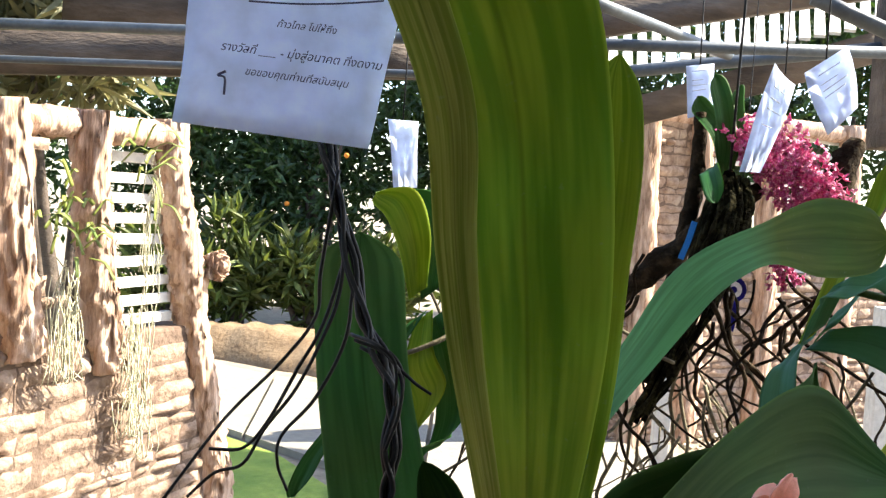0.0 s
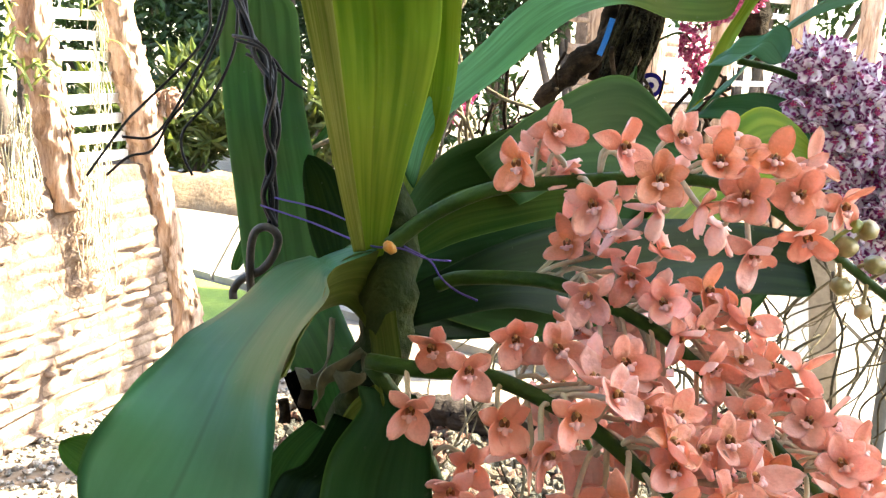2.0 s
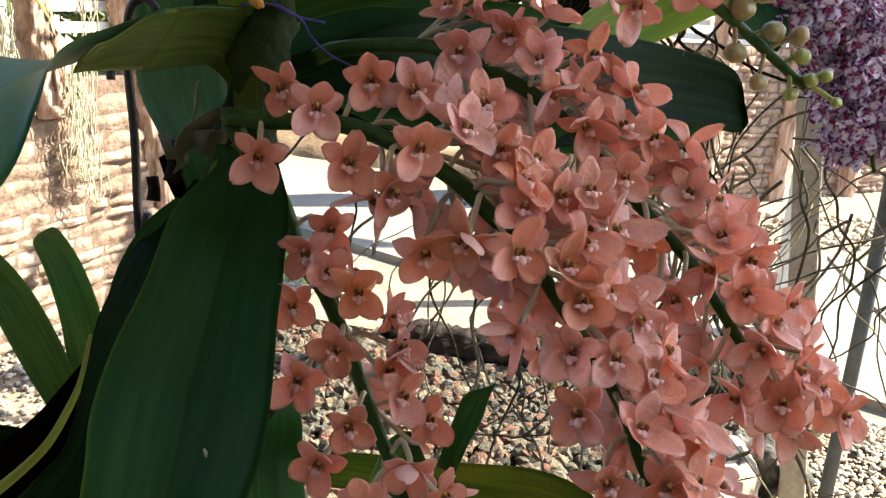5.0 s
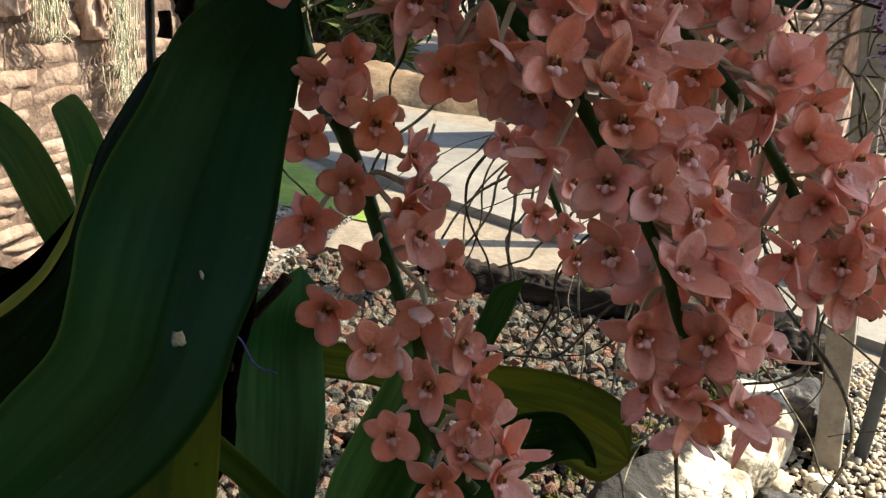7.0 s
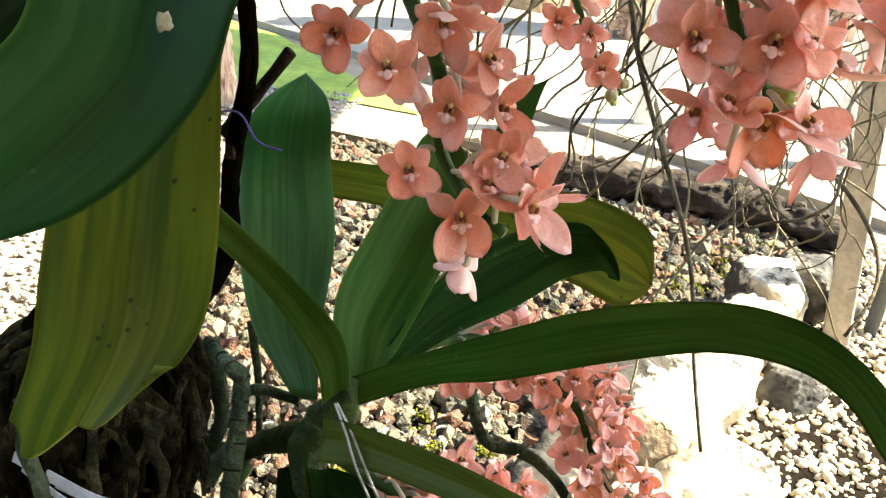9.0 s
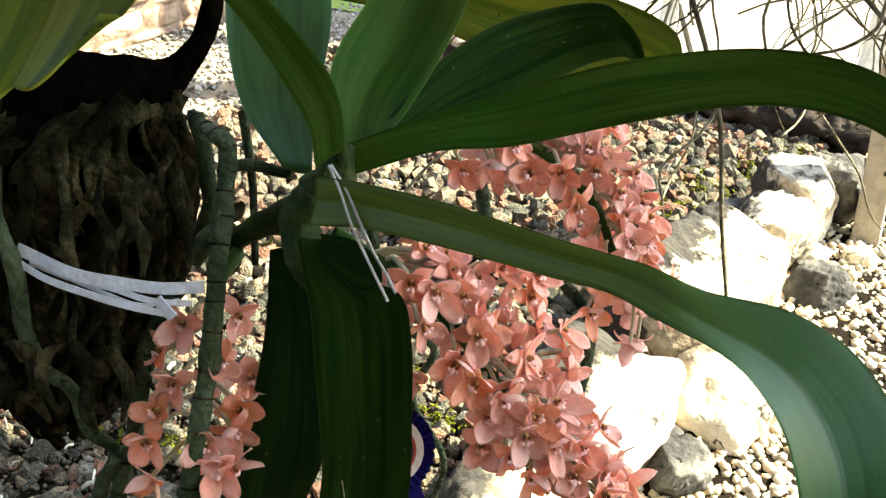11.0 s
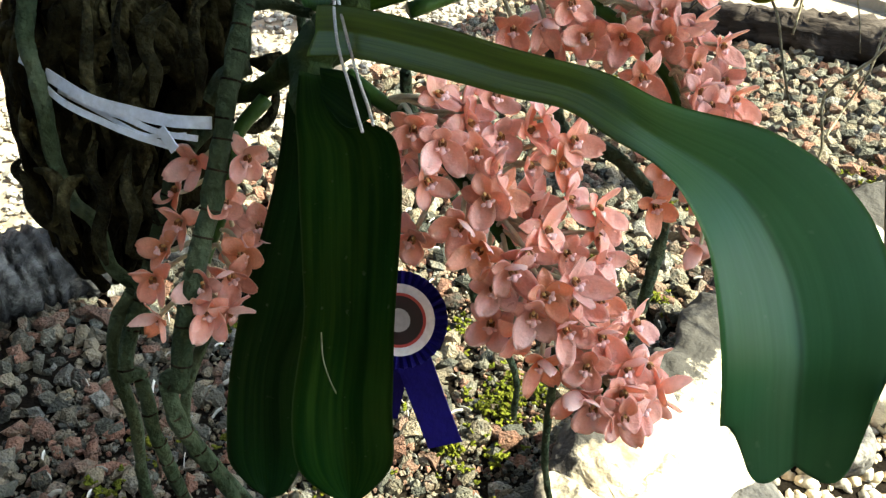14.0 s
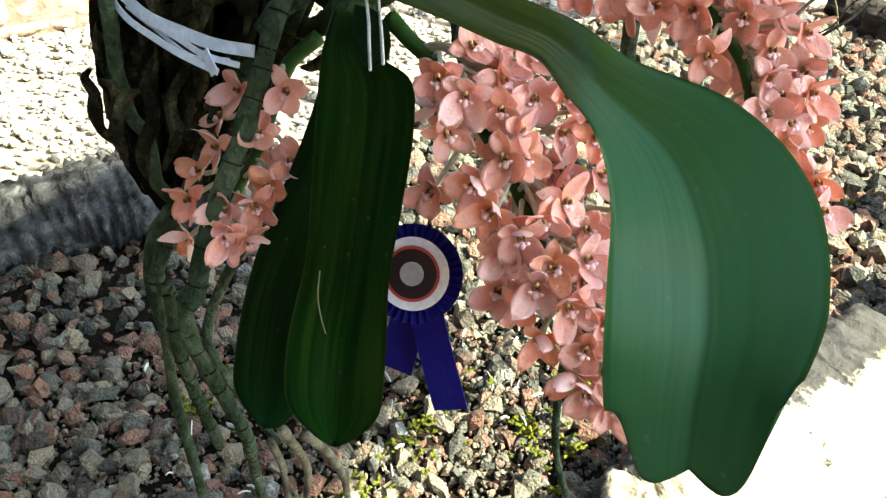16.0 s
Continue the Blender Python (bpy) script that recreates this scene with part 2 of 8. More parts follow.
        L(inv.outputs[0], both.inputs[0])
        L(mx2.outputs[0], both.inputs[1])
        mix0 = nt.nodes.new("ShaderNodeMixRGB")
        mix0.inputs[2].default_value = (0.012, 0.012, 0.008, 1)
        L(both.outputs[0], mix0.inputs[0])
        L(col, mix0.inputs[1])
        col = mix0.outputs[0]
    if foot:
        # the leaf changes colour along its length
        tint, v0, v1 = foot
        along = nt.nodes.new("ShaderNodeMapRange")
        along.inputs[1].default_value, along.inputs[2].default_value, along.inputs[3].default_value, along.inputs[4].default_value = v0, v1, 0.85, 0.0
        L(sep.outputs[1], along.inputs[0])
        mft = nt.nodes.new("ShaderNodeMixRGB")
        vt = nt.nodes.new("ShaderNodeMixRGB")
        vt.blend_type = "MULTIPLY"
        vt.inputs[0].default_value = 0.5
        vt.inputs[1].default_value = (*tint, 1)
        vr = nt.nodes.new("ShaderNodeMapRange")
        vr.inputs[1].default_value, vr.inputs[2].default_value, vr.inputs[3].default_value, vr.inputs[4].default_value = 0.4, 0.63, 0.45, 1.3
        L(veins.outputs[0], vr.inputs[0])
        L(vr.outputs[0], vt.inputs[2])
        L(along.outputs[0], mft.inputs[0])
        L(col, mft.inputs[1])
        L(vt.outputs[0], mft.inputs[2])
        col = mft.outputs[0]
    L(col, b.inputs["Base Color"])
    bp = nt.nodes.new("ShaderNodeBump")
    bp.inputs["Strength"].default_value = relief
    bp.inputs["Distance"].default_value = 0.002
    L(veins.outputs[0], bp.inputs["Height"])
    L(bp.outputs[0], b.inputs["Normal"])
    tr = nt.nodes.new("ShaderNodeBsdfTranslucent")
    tr.inputs[0].default_value = (*thru, 1)
    mix = nt.nodes.new("ShaderNodeMixShader")
    mix.inputs[0].default_value = 0.3
    L(b.outputs[0], mix.inputs[1])
    L(tr.outputs[0], mix.inputs[2])
    L(mix.outputs[0], nt.nodes["Material Output"].inputs[0])
    return m


MAT = {
    "leaf": leaf_mat("leaf_green", (0.016, 0.075, 0.017), (0.042, 0.130, 0.030), (0.06, 0.16, 0.012)),
    # lit copy of the olive green: the brightness is put into the colour
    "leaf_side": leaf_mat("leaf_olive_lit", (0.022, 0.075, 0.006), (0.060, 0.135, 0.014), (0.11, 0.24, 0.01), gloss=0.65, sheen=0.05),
    # darker copy of the green, partly for shadow between the leaves
    "leaf_dark": leaf_mat("leaf_part_shaded_green", (0.005, 0.017, 0.003), (0.015, 0.036, 0.006), (0.016, 0.045, 0.004), gloss=0.65, sheen=0.02),
    "leaf_hang": leaf_mat("leaf_hanging", (0.010, 0.050, 0.015), (0.019, 0.072, 0.021), (0.06, 0.16, 0.014), gloss=0.42, sheen=0.13),
    "leaf_olive": leaf_mat("leaf_olive_green", (0.016, 0.050, 0.005), (0.045, 0.086, 0.011), (0.07, 0.14, 0.006), gloss=0.6, sheen=0.08),
    "leaf_under": leaf_mat("leaf_underside", (0.050, 0.075, 0.010), (0.105, 0.125, 0.026), (0.12, 0.16, 0.02), gloss=0.5, sheen=0.15),
    # pale teal base takes in the sky's sheen on the leaf face
    "leaf_teal": leaf_mat("leaf_teal_sky_sheen", (0.034, 0.132, 0.062), (0.044, 0.152, 0.074), (0.07, 0.20, 0.04), sheen=0.25),
    # teal towards the tip is sky sheen in the colour; olive foot is underside
    "leaf_mid": leaf_mat("leaf_mid_green", (0.022, 0.082, 0.030), (0.026, 0.092, 0.034), (0.05, 0.14, 0.03), gloss=0.4, sheen=0.2, foot=((0.105, 0.150, 0.014), 2.6, 4.0), relief=0.14),
    # here the teal foot holds the sky sheen, the olive tip is underside
    "leaf_arch": leaf_mat("leaf_arching", (0.030, 0.070, 0.006), (0.060, 0.105, 0.012), (0.07, 0.14, 0.01), gloss=0.65, sheen=0.05, foot=((0.06, 0.21, 0.09), 5.0, 5.8)),
    "leaf_low": leaf_mat("leaf_matt_green", (0.014, 0.053, 0.014), (0.029, 0.086, 0.024), (0.05, 0.13, 0.012), gloss=0.6, sheen=0.06),
    # near-black copy of the green: deep shade under flowers is in the colour
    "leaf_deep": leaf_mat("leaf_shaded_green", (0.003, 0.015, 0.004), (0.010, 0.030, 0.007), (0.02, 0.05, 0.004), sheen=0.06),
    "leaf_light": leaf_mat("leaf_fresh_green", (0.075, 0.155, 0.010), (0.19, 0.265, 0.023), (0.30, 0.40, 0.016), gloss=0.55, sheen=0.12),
    "leaf_yellow": leaf_mat("leaf_yellowing", (0.050, 0.085, 0.008), (0.150, 0.170, 0.013), (0.19, 0.22, 0.012), spots=0.16),
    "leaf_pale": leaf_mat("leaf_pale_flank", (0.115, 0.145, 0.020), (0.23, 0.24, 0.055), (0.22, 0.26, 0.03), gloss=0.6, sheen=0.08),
    "petal": rim_fade(mat("petal_salmon", (0.87, 0.38, 0.28), 0.36, [(0.92, 0.49, 0.40), (0.94, 0.60, 0.52)], 110, bump=0.3, bump_scale=260, translucent=0.45, trans_col=(0.92, 0.42, 0.28), rand=0.20, spec=0.7), (0.95, 0.66, 0.6), 0.0075, 0.0140, 0.7, (0.93, 0.58, 0.4)),
    "petal_pink": rim_fade(mat("petal_rosy_pink", (0.90, 0.46, 0.39), 0.36, [(0.93, 0.58, 0.53), (0.95, 0.69, 0.67)], 110, bump=0.3, bump_scale=260, translucent=0.45, trans_col=(0.92, 0.48, 0.38), rand=0.20, spec=0.7), (0.95, 0.74, 0.72), 0.0075, 0.0140, 0.7, (0.95, 0.66, 0.56)),
    "petal_orange": rim_fade(mat("petal_apricot", (0.85, 0.38, 0.22), 0.36, [(0.90, 0.48, 0.32), (0.92, 0.57, 0.43)], 110, bump=0.3, bump_scale=260, translucent=0.45, trans_col=(0.92, 0.38, 0.18), rand=0.20, spec=0.7), (0.94, 0.58, 0.47), 0.0075, 0.0140, 0.7, (0.9, 0.48, 0.25)),
    "petal_back": rim_fade(mat("petal_pale_back", (0.84, 0.47, 0.40), 0.4, [(0.89, 0.58, 0.52), (0.92, 0.69, 0.66)], 70, bump=0.12, bump_scale=500, translucent=0.35, trans_col=(0.90, 0.46, 0.33), rand=0.12, spec=0.5), (0.94, 0.72, 0.70), 0.004, 0.013, 0.8),
    "lip": mat("lip_pale_pink", (0.90, 0.58, 0.58), 0.45, [(0.93, 0.70, 0.72)], 90, translucent=0.25),
    "throat": mat("throat_brown", (0.12, 0.035, 0.008), 0.5, [(0.30, 0.12, 0.03)], 300),
    "column": mat("column_yellow", (0.55, 0.33, 0.12), 0.5, [(0.65, 0.45, 0.20)], 120),
    "pedicel": mat("pedicel_cream", (0.46, 0.46, 0.32), 0.5, [(0.56, 0.48, 0.36)], 60, translucent=0.15),
    "joint": mat("orange_joint", (0.42, 0.17, 0.02), 0.5, [(0.50, 0.30, 0.06)], 120),
    "sheath": mat("papery_sheath", (0.10, 0.11, 0.06), 0.7, [(0.22, 0.22, 0.13)], 60, bump=0.4, bump_scale=200, translucent=0.3),
    "litter": island_vary(mat("dry_litter", (0.32, 0.29, 0.23), 0.8, [(0.66, 0.64, 0.58)], 40), 0.6),
    "stem": mat("spray_stem_green", (0.014, 0.045, 0.005), 0.5, [(0.032, 0.080, 0.009)], 60, bump=0.2, bump_scale=150, spec=0.2),
    "bud": mat("bud_olive", (0.17, 0.17, 0.05), 0.45, [(0.36, 0.25, 0.13)], 80),
    "bud_green": mat("bud_fresh_green", (0.17, 0.22, 0.03), 0.45, [(0.30, 0.32, 0.07)], 120),
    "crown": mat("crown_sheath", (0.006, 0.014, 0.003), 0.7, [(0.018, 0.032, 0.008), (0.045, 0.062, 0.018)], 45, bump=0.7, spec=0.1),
    "root": mat("aerial_root", (0.013, 0.024, 0.012), 0.85, [(0.038, 0.056, 0.031), (0.092, 0.118, 0.075)], 38, bump=0.8, bump_scale=160, spec=0.1),
    "root_pale": mat("hanging_root_pale", (0.05, 0.042, 0.03), 0.85, [(0.12, 0.105, 0.07), (0.22, 0.20, 0.14)], 40, bump=0.5, bump_scale=160, rand=0.5, spec=0.1),
    "dry_vine": mat("dry_vine", (0.03, 0.024, 0.016), 0.9, [(0.075, 0.062, 0.042), (0.14, 0.12, 0.085)], 40, bump=0.5, bump_scale=160, rand=0.5, spec=0.1),
    "bark": mat("dark_root_wood", (0.006, 0.005, 0.003), 0.9, [(0.018, 0.013, 0.008), (0.05, 0.036, 0.022)], 38, bump=0.9, bump_scale=90, rand=0.4, spec=0.05),
    # also colours the sheet that stands for shadow inside a folded leaf
    "core": mat("black_wood_and_shadow", (0.0012, 0.0011, 0.0008), 1.0, [(0.004, 0.003, 0.002)], 40, bump=0.9, bump_scale=90, spec=0.0),
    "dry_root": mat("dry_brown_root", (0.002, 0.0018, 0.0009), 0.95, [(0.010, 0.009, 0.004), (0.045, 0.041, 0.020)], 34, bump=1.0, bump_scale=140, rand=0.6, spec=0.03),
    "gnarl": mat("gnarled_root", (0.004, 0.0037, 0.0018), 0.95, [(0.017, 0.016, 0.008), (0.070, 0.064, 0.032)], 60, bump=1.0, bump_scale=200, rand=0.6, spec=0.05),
    "iron": mat("rusty_rod", (0.03, 0.03, 0.03), 0.5, [(0.09, 0.085, 0.08)], 70, metal=0.7, bump=0.2),
    "wire": mat("black_wire", (0.005, 0.005, 0.006), 0.5, [(0.012, 0.012, 0.014)], 60, spec=0.2),
    "purple": mat("purple_thread", (0.05, 0.03, 0.20), 0.7, [(0.09, 0.06, 0.30)], 300, bump=0.4, bump_scale=900),
    "thread": mat("white_thread", (0.62, 0.62, 0.60), 0.7, [(0.4, 0.4, 0.4)], 500, bump=0.5, bump_scale=1200),
    "band": mat("white_plastic_band", (0.40, 0.46, 0.60), 0.35, [(0.56, 0.62, 0.74)], 60, bump=0.3, bump_scale=120),
    # blue in the base colour stands for sky light on white paper
    "paper": mat("skylit_white_paper", (0.72, 0.81, 1.0), 0.8, [(0.68, 0.77, 0.98)], 12, bump=0.25, bump_scale=30, translucent=0.45),
    "ink": mat("blue_black_ink", (0.03, 0.035, 0.12), 0.7, [(0.05, 0.05, 0.1)], 80),
    "print": mat("grey_print", (0.34, 0.38, 0.46), 0.7, [(0.48, 0.52, 0.60)], 300),
    "ribbon": mat("blue_satin", (0.007, 0.005, 0.105), 0.7, [(0.011, 0.008, 0.16)], 40, bump=0.15, bump_scale=500, spec=0.1),
    "rosette": mat("rosette_white", (0.72, 0.68, 0.72), 0.5, [(0.78, 0.74, 0.76)], 60),
    "rosette_dark": mat("rosette_print", (0.010, 0.005, 0.005), 0.4, [(0.03, 0.008, 0.008)], 60),
    "rosette_red": mat("rosette_red_print", (0.35, 0.03, 0.03), 0.5, [(0.42, 0.05, 0.04)], 60),
    "rosette_grey": mat("rosette_grey_print", (0.30, 0.26, 0.26), 0.5, [(0.38, 0.34, 0.33)], 60),
    "lava": island_colours(mat("lava_gravel", (0.05, 0.04, 0.03), 0.95, [(0.2, 0.15, 0.1)], 95, bump=1.0, bump_scale=260, spec=0.1),
                           ((0.010, 0.011, 0.009), (0.060, 0.061, 0.051), (0.15, 0.142, 0.110), (0.22, 0.115, 0.080), (0.045, 0.047, 0.040), (0.26, 0.215, 0.150), (0.095, 0.094, 0.082), (0.60, 0.57, 0.50)), 0.8),
    "pebble": island_colours(mat("river_pebble", (0.34, 0.28, 0.20), 0.75, [(0.50, 0.43, 0.32)], 30, bump=0.3, bump_scale=120, spec=0.2),
                             ((0.17, 0.13, 0.085), (0.38, 0.31, 0.21), (0.48, 0.42, 0.31), (0.20, 0.185, 0.16), (0.55, 0.49, 0.40), (0.40, 0.28, 0.16), (0.62, 0.58, 0.50))),
    # near-black soil: shadow in the gaps between stones is put into this colour
    "soil": mat("soil_gap_shadow", (0.005, 0.004, 0.003), 1.0, [(0.014, 0.011, 0.008)], 9, bump=0.9, bump_scale=60, spec=0.02),
    "moss": mat("moss", (0.06, 0.078, 0.010), 0.95, [(0.16, 0.165, 0.020)], 60, bump=1.0, bump_scale=250, translucent=0.1, spec=0.05),
    "rock": dark_patches(cracks(mat("pale_border_rock", (0.13, 0.10, 0.07), 0.95, [(0.40, 0.34, 0.25), (0.56, 0.50, 0.40), (0.68, 0.62, 0.51)], 7, bump=1.0, bump_scale=45, spec=0.1)), (0.045, 0.042, 0.038), 13.0, 0.50, 0.59, ((0.9, -0.45, 0.0), -0.200, -0.135)),
    "rock_grey": mat("grey_rock", (0.02, 0.02, 0.021), 0.9, [(0.06, 0.058, 0.056), (0.17, 0.16, 0.145)], 12, bump=1.0, bump_scale=60, spec=0.1),
    "log": mat("weathered_log", (0.02, 0.017, 0.015), 0.95, [(0.03, 0.024, 0.02), (0.085, 0.07, 0.058)], 14, bump=1.0, bump_scale=50, spec=0.1, stretch=(0.25, 1, 1)),
    "concrete": mat("concrete", (0.17, 0.155, 0.13), 0.9, [(0.24, 0.22, 0.185)], 4, bump=0.35, bump_scale=90),
    "post": mat("weathered_post", (0.20, 0.175, 0.14), 0.85, [(0.34, 0.30, 0.245)], 14, bump=0.5, bump_scale=60),
    "block": mat("wall_stone", (0.12, 0.072, 0.048), 0.95, [(0.26, 0.18, 0.13), (0.36, 0.275, 0.21)], 16, bump=1.0, bump_scale=40, rand=0.16),
    "mortar": mat("wall_plaster", (0.08, 0.05, 0.034), 0.95, [(0.19, 0.13, 0.095)], 16, bump=0.7, bump_scale=50),
    "fauxbark": mat("moulded_bark", (0.12, 0.065, 0.04), 0.95, [(0.44, 0.30, 0.22), (0.62, 0.48, 0.38)], 26, bump=1.0, bump_scale=60, spec=0.1, stretch=(1, 1, 0.14)),
    "slat": mat("pale_slat", (0.52, 0.50, 0.46), 0.8, [(0.62, 0.60, 0.56)], 8, bump=0.3),
    "driftwood": mat("grey_driftwood", (0.012, 0.012, 0.013), 0.95, [(0.04, 0.039, 0.039), (0.13, 0.127, 0.122)], 26, bump=1.0, bump_scale=90, spec=0.1, stretch=(1, 0.45, 1)),
    "grit": island_vary(mat("pale_grit", (0.15, 0.14, 0.125), 0.85, [(0.30, 0.285, 0.255)], 30, bump=0.3, bump_scale=120, spec=0.2), 0.5),
    # added roof sheet: its colour sets how much soft light passes
    "net": mat("pale_diffuser", (0.42, 0.415, 0.39), 0.9, [(0.48, 0.475, 0.45)], 5, translucent=0.8, spec=0.1),
    "timber": mat("brown_timber", (0.022, 0.016, 0.012), 0.85, [(0.075, 0.055, 0.042), (0.15, 0.115, 0.09)], 7, bump=0.6, stretch=(0.3, 1, 1)),
    "pipe": mat("steel_pipe", (0.045, 0.055, 0.066), 0.5, [(0.085, 0.10, 0.115)], 14, metal=0.25, bump=0.1),
    "bank": mat("brown_earth", (0.15, 0.10, 0.06), 1.0, [(0.25, 0.18, 0.115)], 6, bump=0.8, bump_scale=30, spec=0.05),
    "grass": mat("lawn", (0.12, 0.20, 0.025), 0.9, [(0.27, 0.34, 0.055)], 5, bump=0.9, bump_scale=160),
    "ground": mat("dry_ground", (0.16, 0.13, 0.092), 1.0, [(0.28, 0.23, 0.17)], 9, bump=0.5, bump_scale=40),
    "foliage": island_vary(mat("tree_leaves", (0.012, 0.032, 0.008), 0.5, [(0.03, 0.065, 0.014)], 3, translucent=0.3, trans_col=(0.06, 0.12, 0.015)), 0.5),
    "frond": island_vary(mat("pale_fronds", (0.10, 0.16, 0.03), 0.55, [(0.26, 0.28, 0.06)], 6, translucent=0.3, trans_col=(0.25, 0.32, 0.05)), 0.4),
    "shrub": island_vary(mat("shrub_leaves", (0.035, 0.07, 0.014), 0.55, [(0.13, 0.15, 0.03)], 6, translucent=0.3, trans_col=(0.16, 0.2, 0.03)), 0.5),
    "straw": island_vary(mat("dry_bamboo", (0.13, 0.13, 0.05), 0.6, [(0.34, 0.30, 0.15)], 6, translucent=0.3, trans_col=(0.32, 0.30, 0.12)), 0.5),
    "fruit": mat("orange_fruit", (0.75, 0.22, 0.02), 0.5, [(0.8, 0.3, 0.03)], 40),
    "lichen": mat("hanging_lichen", (0.34, 0.33, 0.22), 0.95, [(0.46, 0.44, 0.32)], 40, bump=0.8),
    "magenta": mat("petal_magenta", (0.36, 0.012, 0.13), 0.5, [(0.55, 0.07, 0.25), (0.80, 0.45, 0.58)], 160, translucent=0.3, rand=0.2),
    "spotted": mat("petal_spotted", (0.20, 0.008, 0.14), 0.5, [(0.22, 0.010, 0.15), (0.66, 0.50, 0.68), (0.82, 0.76, 0.86), (0.86, 0.82, 0.90)], 230, detail=0.5, translucent=0.3, rand=0.15),
    "bluetag": mat("blue_plastic", (0.02, 0.22, 0.75), 0.4, [(0.03, 0.28, 0.8)], 60),
}


def link(name, bm, material, smooth=True):
    me = bpy.data.meshes.new(name)
    bm.to_mesh(me)
    bm.free()
    for mm in (material if isinstance(material, (list, tuple)) else [material]):
        me.materials.append(mm)
    if smooth:
        me.polygons.foreach_set("use_smooth", [True] * len(me.polygons))
    return new(name, me)


def under(child, parent):
    child.parent = parent
    child.matrix_parent_inverse = parent.matrix_world.inverted() if parent.type == "EMPTY" else Matrix()
    return child


def part(name, bm, material, parent, label="", smooth=True):
    ob = under(link(name, bm, material, smooth), parent)
    return tagged(ob, label) if label else ob


def thing(name, place, label, category, group=""):
    ob = new(name)
    ob.empty_display_size = 0.02
    ob.matrix_world = Matrix.Translation(place)
    ob.location = place
    bpy.context.view_layer.update()
    return tagged(ob, label, category, group)


def smooth_line(pts, n):
    """Catmull-Rom through rows of numbers, n steps a span."""
    p = [np.array(v, float) for v in pts]
    p = [2 * p[0] - p[1]] + p + [2 * p[-1] - p[-2]]
    out = []
    for k in range(1, len(p) - 2):
        for s in range(n):
            u = s / n
            out.append(0.5 * (2 * p[k] + (p[k + 1] - p[k - 1]) * u + (2 * p[k - 1] - 5 * p[k] + 4 * p[k + 1] - p[k + 2]) * u * u
                              + (3 * p[k] - p[k - 1] - 3 * p[k + 1] + p[k + 2]) * u ** 3))
    out.append(p[-2])
    return out


def tube(bm, pts, radii, sides=8, steps=4, wob=0.0, mi=0, rings=0.0):
    """A round rod along pts; radii at the two ends (or one for each point)."""
    if isinstance(radii, (int, float)):
        radii = (radii, radii)
    if len(radii) == 2 and len(pts) != 2:
        radii = [radii[0] + (radii[1] - radii[0]) * k / (len(pts) - 1) for k in range(len(pts))]
    rows = smooth_line([(*p, r) for p, r in zip(pts, radii)], steps)
    prev, side = None, Vector((0.31, 0.77, 0.55))
    for k, row in enumerate(rows):
        c, r = Vector(row[:3]), row[3]
        nxt = Vector(rows[min(k + 1, len(rows) - 1)][:3]) - Vector(rows[max(k - 1, 0)][:3])
        tan = nxt.normalized() if nxt.length > 1e-9 else Vector((0, 0, 1))
        side = (side - tan * side.dot(tan))
        side = side.normalized() if side.length > 1e-6 else tan.orthogonal().normalized()
        up = tan.cross(side)
        if rings:
            r *= 1 + rings * (k % 4 == 0)
        ring = []
        for s in range(sides):
            a = 2 * math.pi * s / sides
            rr = r * (1 + wob * noise.noise(c * 90 + Vector((math.cos(a), math.sin(a), 0)) * 1.3))
            ring.append(bm.verts.new(c + (side * math.cos(a) + up * math.sin(a)) * rr))
        if prev:
            for s in range(sides):
                f = bm.faces.new((prev[s], prev[(s + 1) % sides], ring[(s + 1) % sides], ring[s]))
                f.material_index = mi
        else:
            bm.faces.new(ring[::-1]).material_index = mi
        prev = ring
    bm.faces.new(prev).material_index = mi


def strip(bm, pts, half, up=Vector((0, 0, 1)), mi=0, thick=0.0004):
    rows = smooth_line(pts, 6)
    prev = None
    for k, row in enumerate(rows):
        c = Vector(row[:3])
        h = half if not isinstance(half, (list, tuple)) else half[0] + (half[1] - half[0]) * k / (len(rows) - 1)
        t = Vector(rows[min(k + 1, len(rows) - 1)][:3]) - Vector(rows[max(0, k - 1)][:3])
        u = (up - t.normalized() * up.dot(t.normalized())).normalized()
        n = u.cross(t).normalized()
        cur = [bm.verts.new(c + u * h + n * thick), bm.verts.new(c - u * h + n * thick), bm.verts.new(c - u * h - n * thick), bm.verts.new(c + u * h - n * thick)]
        if prev:
            for s in range(4):
                bm.faces.new((prev[s], prev[(s + 1) % 4], cur[(s + 1) % 4], cur[s])).material_index = mi
        else:
            bm.faces.new(cur[::-1]).material_index = mi
        prev = cur
    bm.faces.new(prev).material_index = mi


def box(bm, lo, hi, m=None, bevel=0.0, mi=0):
    m = m or Matrix()
    vs = [bm.verts.new(m @ Vector((x, y, z))) for x in (lo[0], hi[0]) for y in (lo[1], hi[1]) for z in (lo[2], hi[2])]
    fs = [bm.faces.new([vs[i] for i in q]) for q in ((0, 1, 3, 2), (4, 6, 7, 5), (0, 4, 5, 1), (2, 3, 7, 6), (0, 2, 6, 4), (1, 5, 7, 3))]
    for f in fs:
        f.material_index = mi
    if bevel:
        es = list({e for f in fs for e in f.edges})
        bmesh.ops.bevel(bm, geom=es, offset=bevel, segments=2, affect="EDGES", profile=0.6)


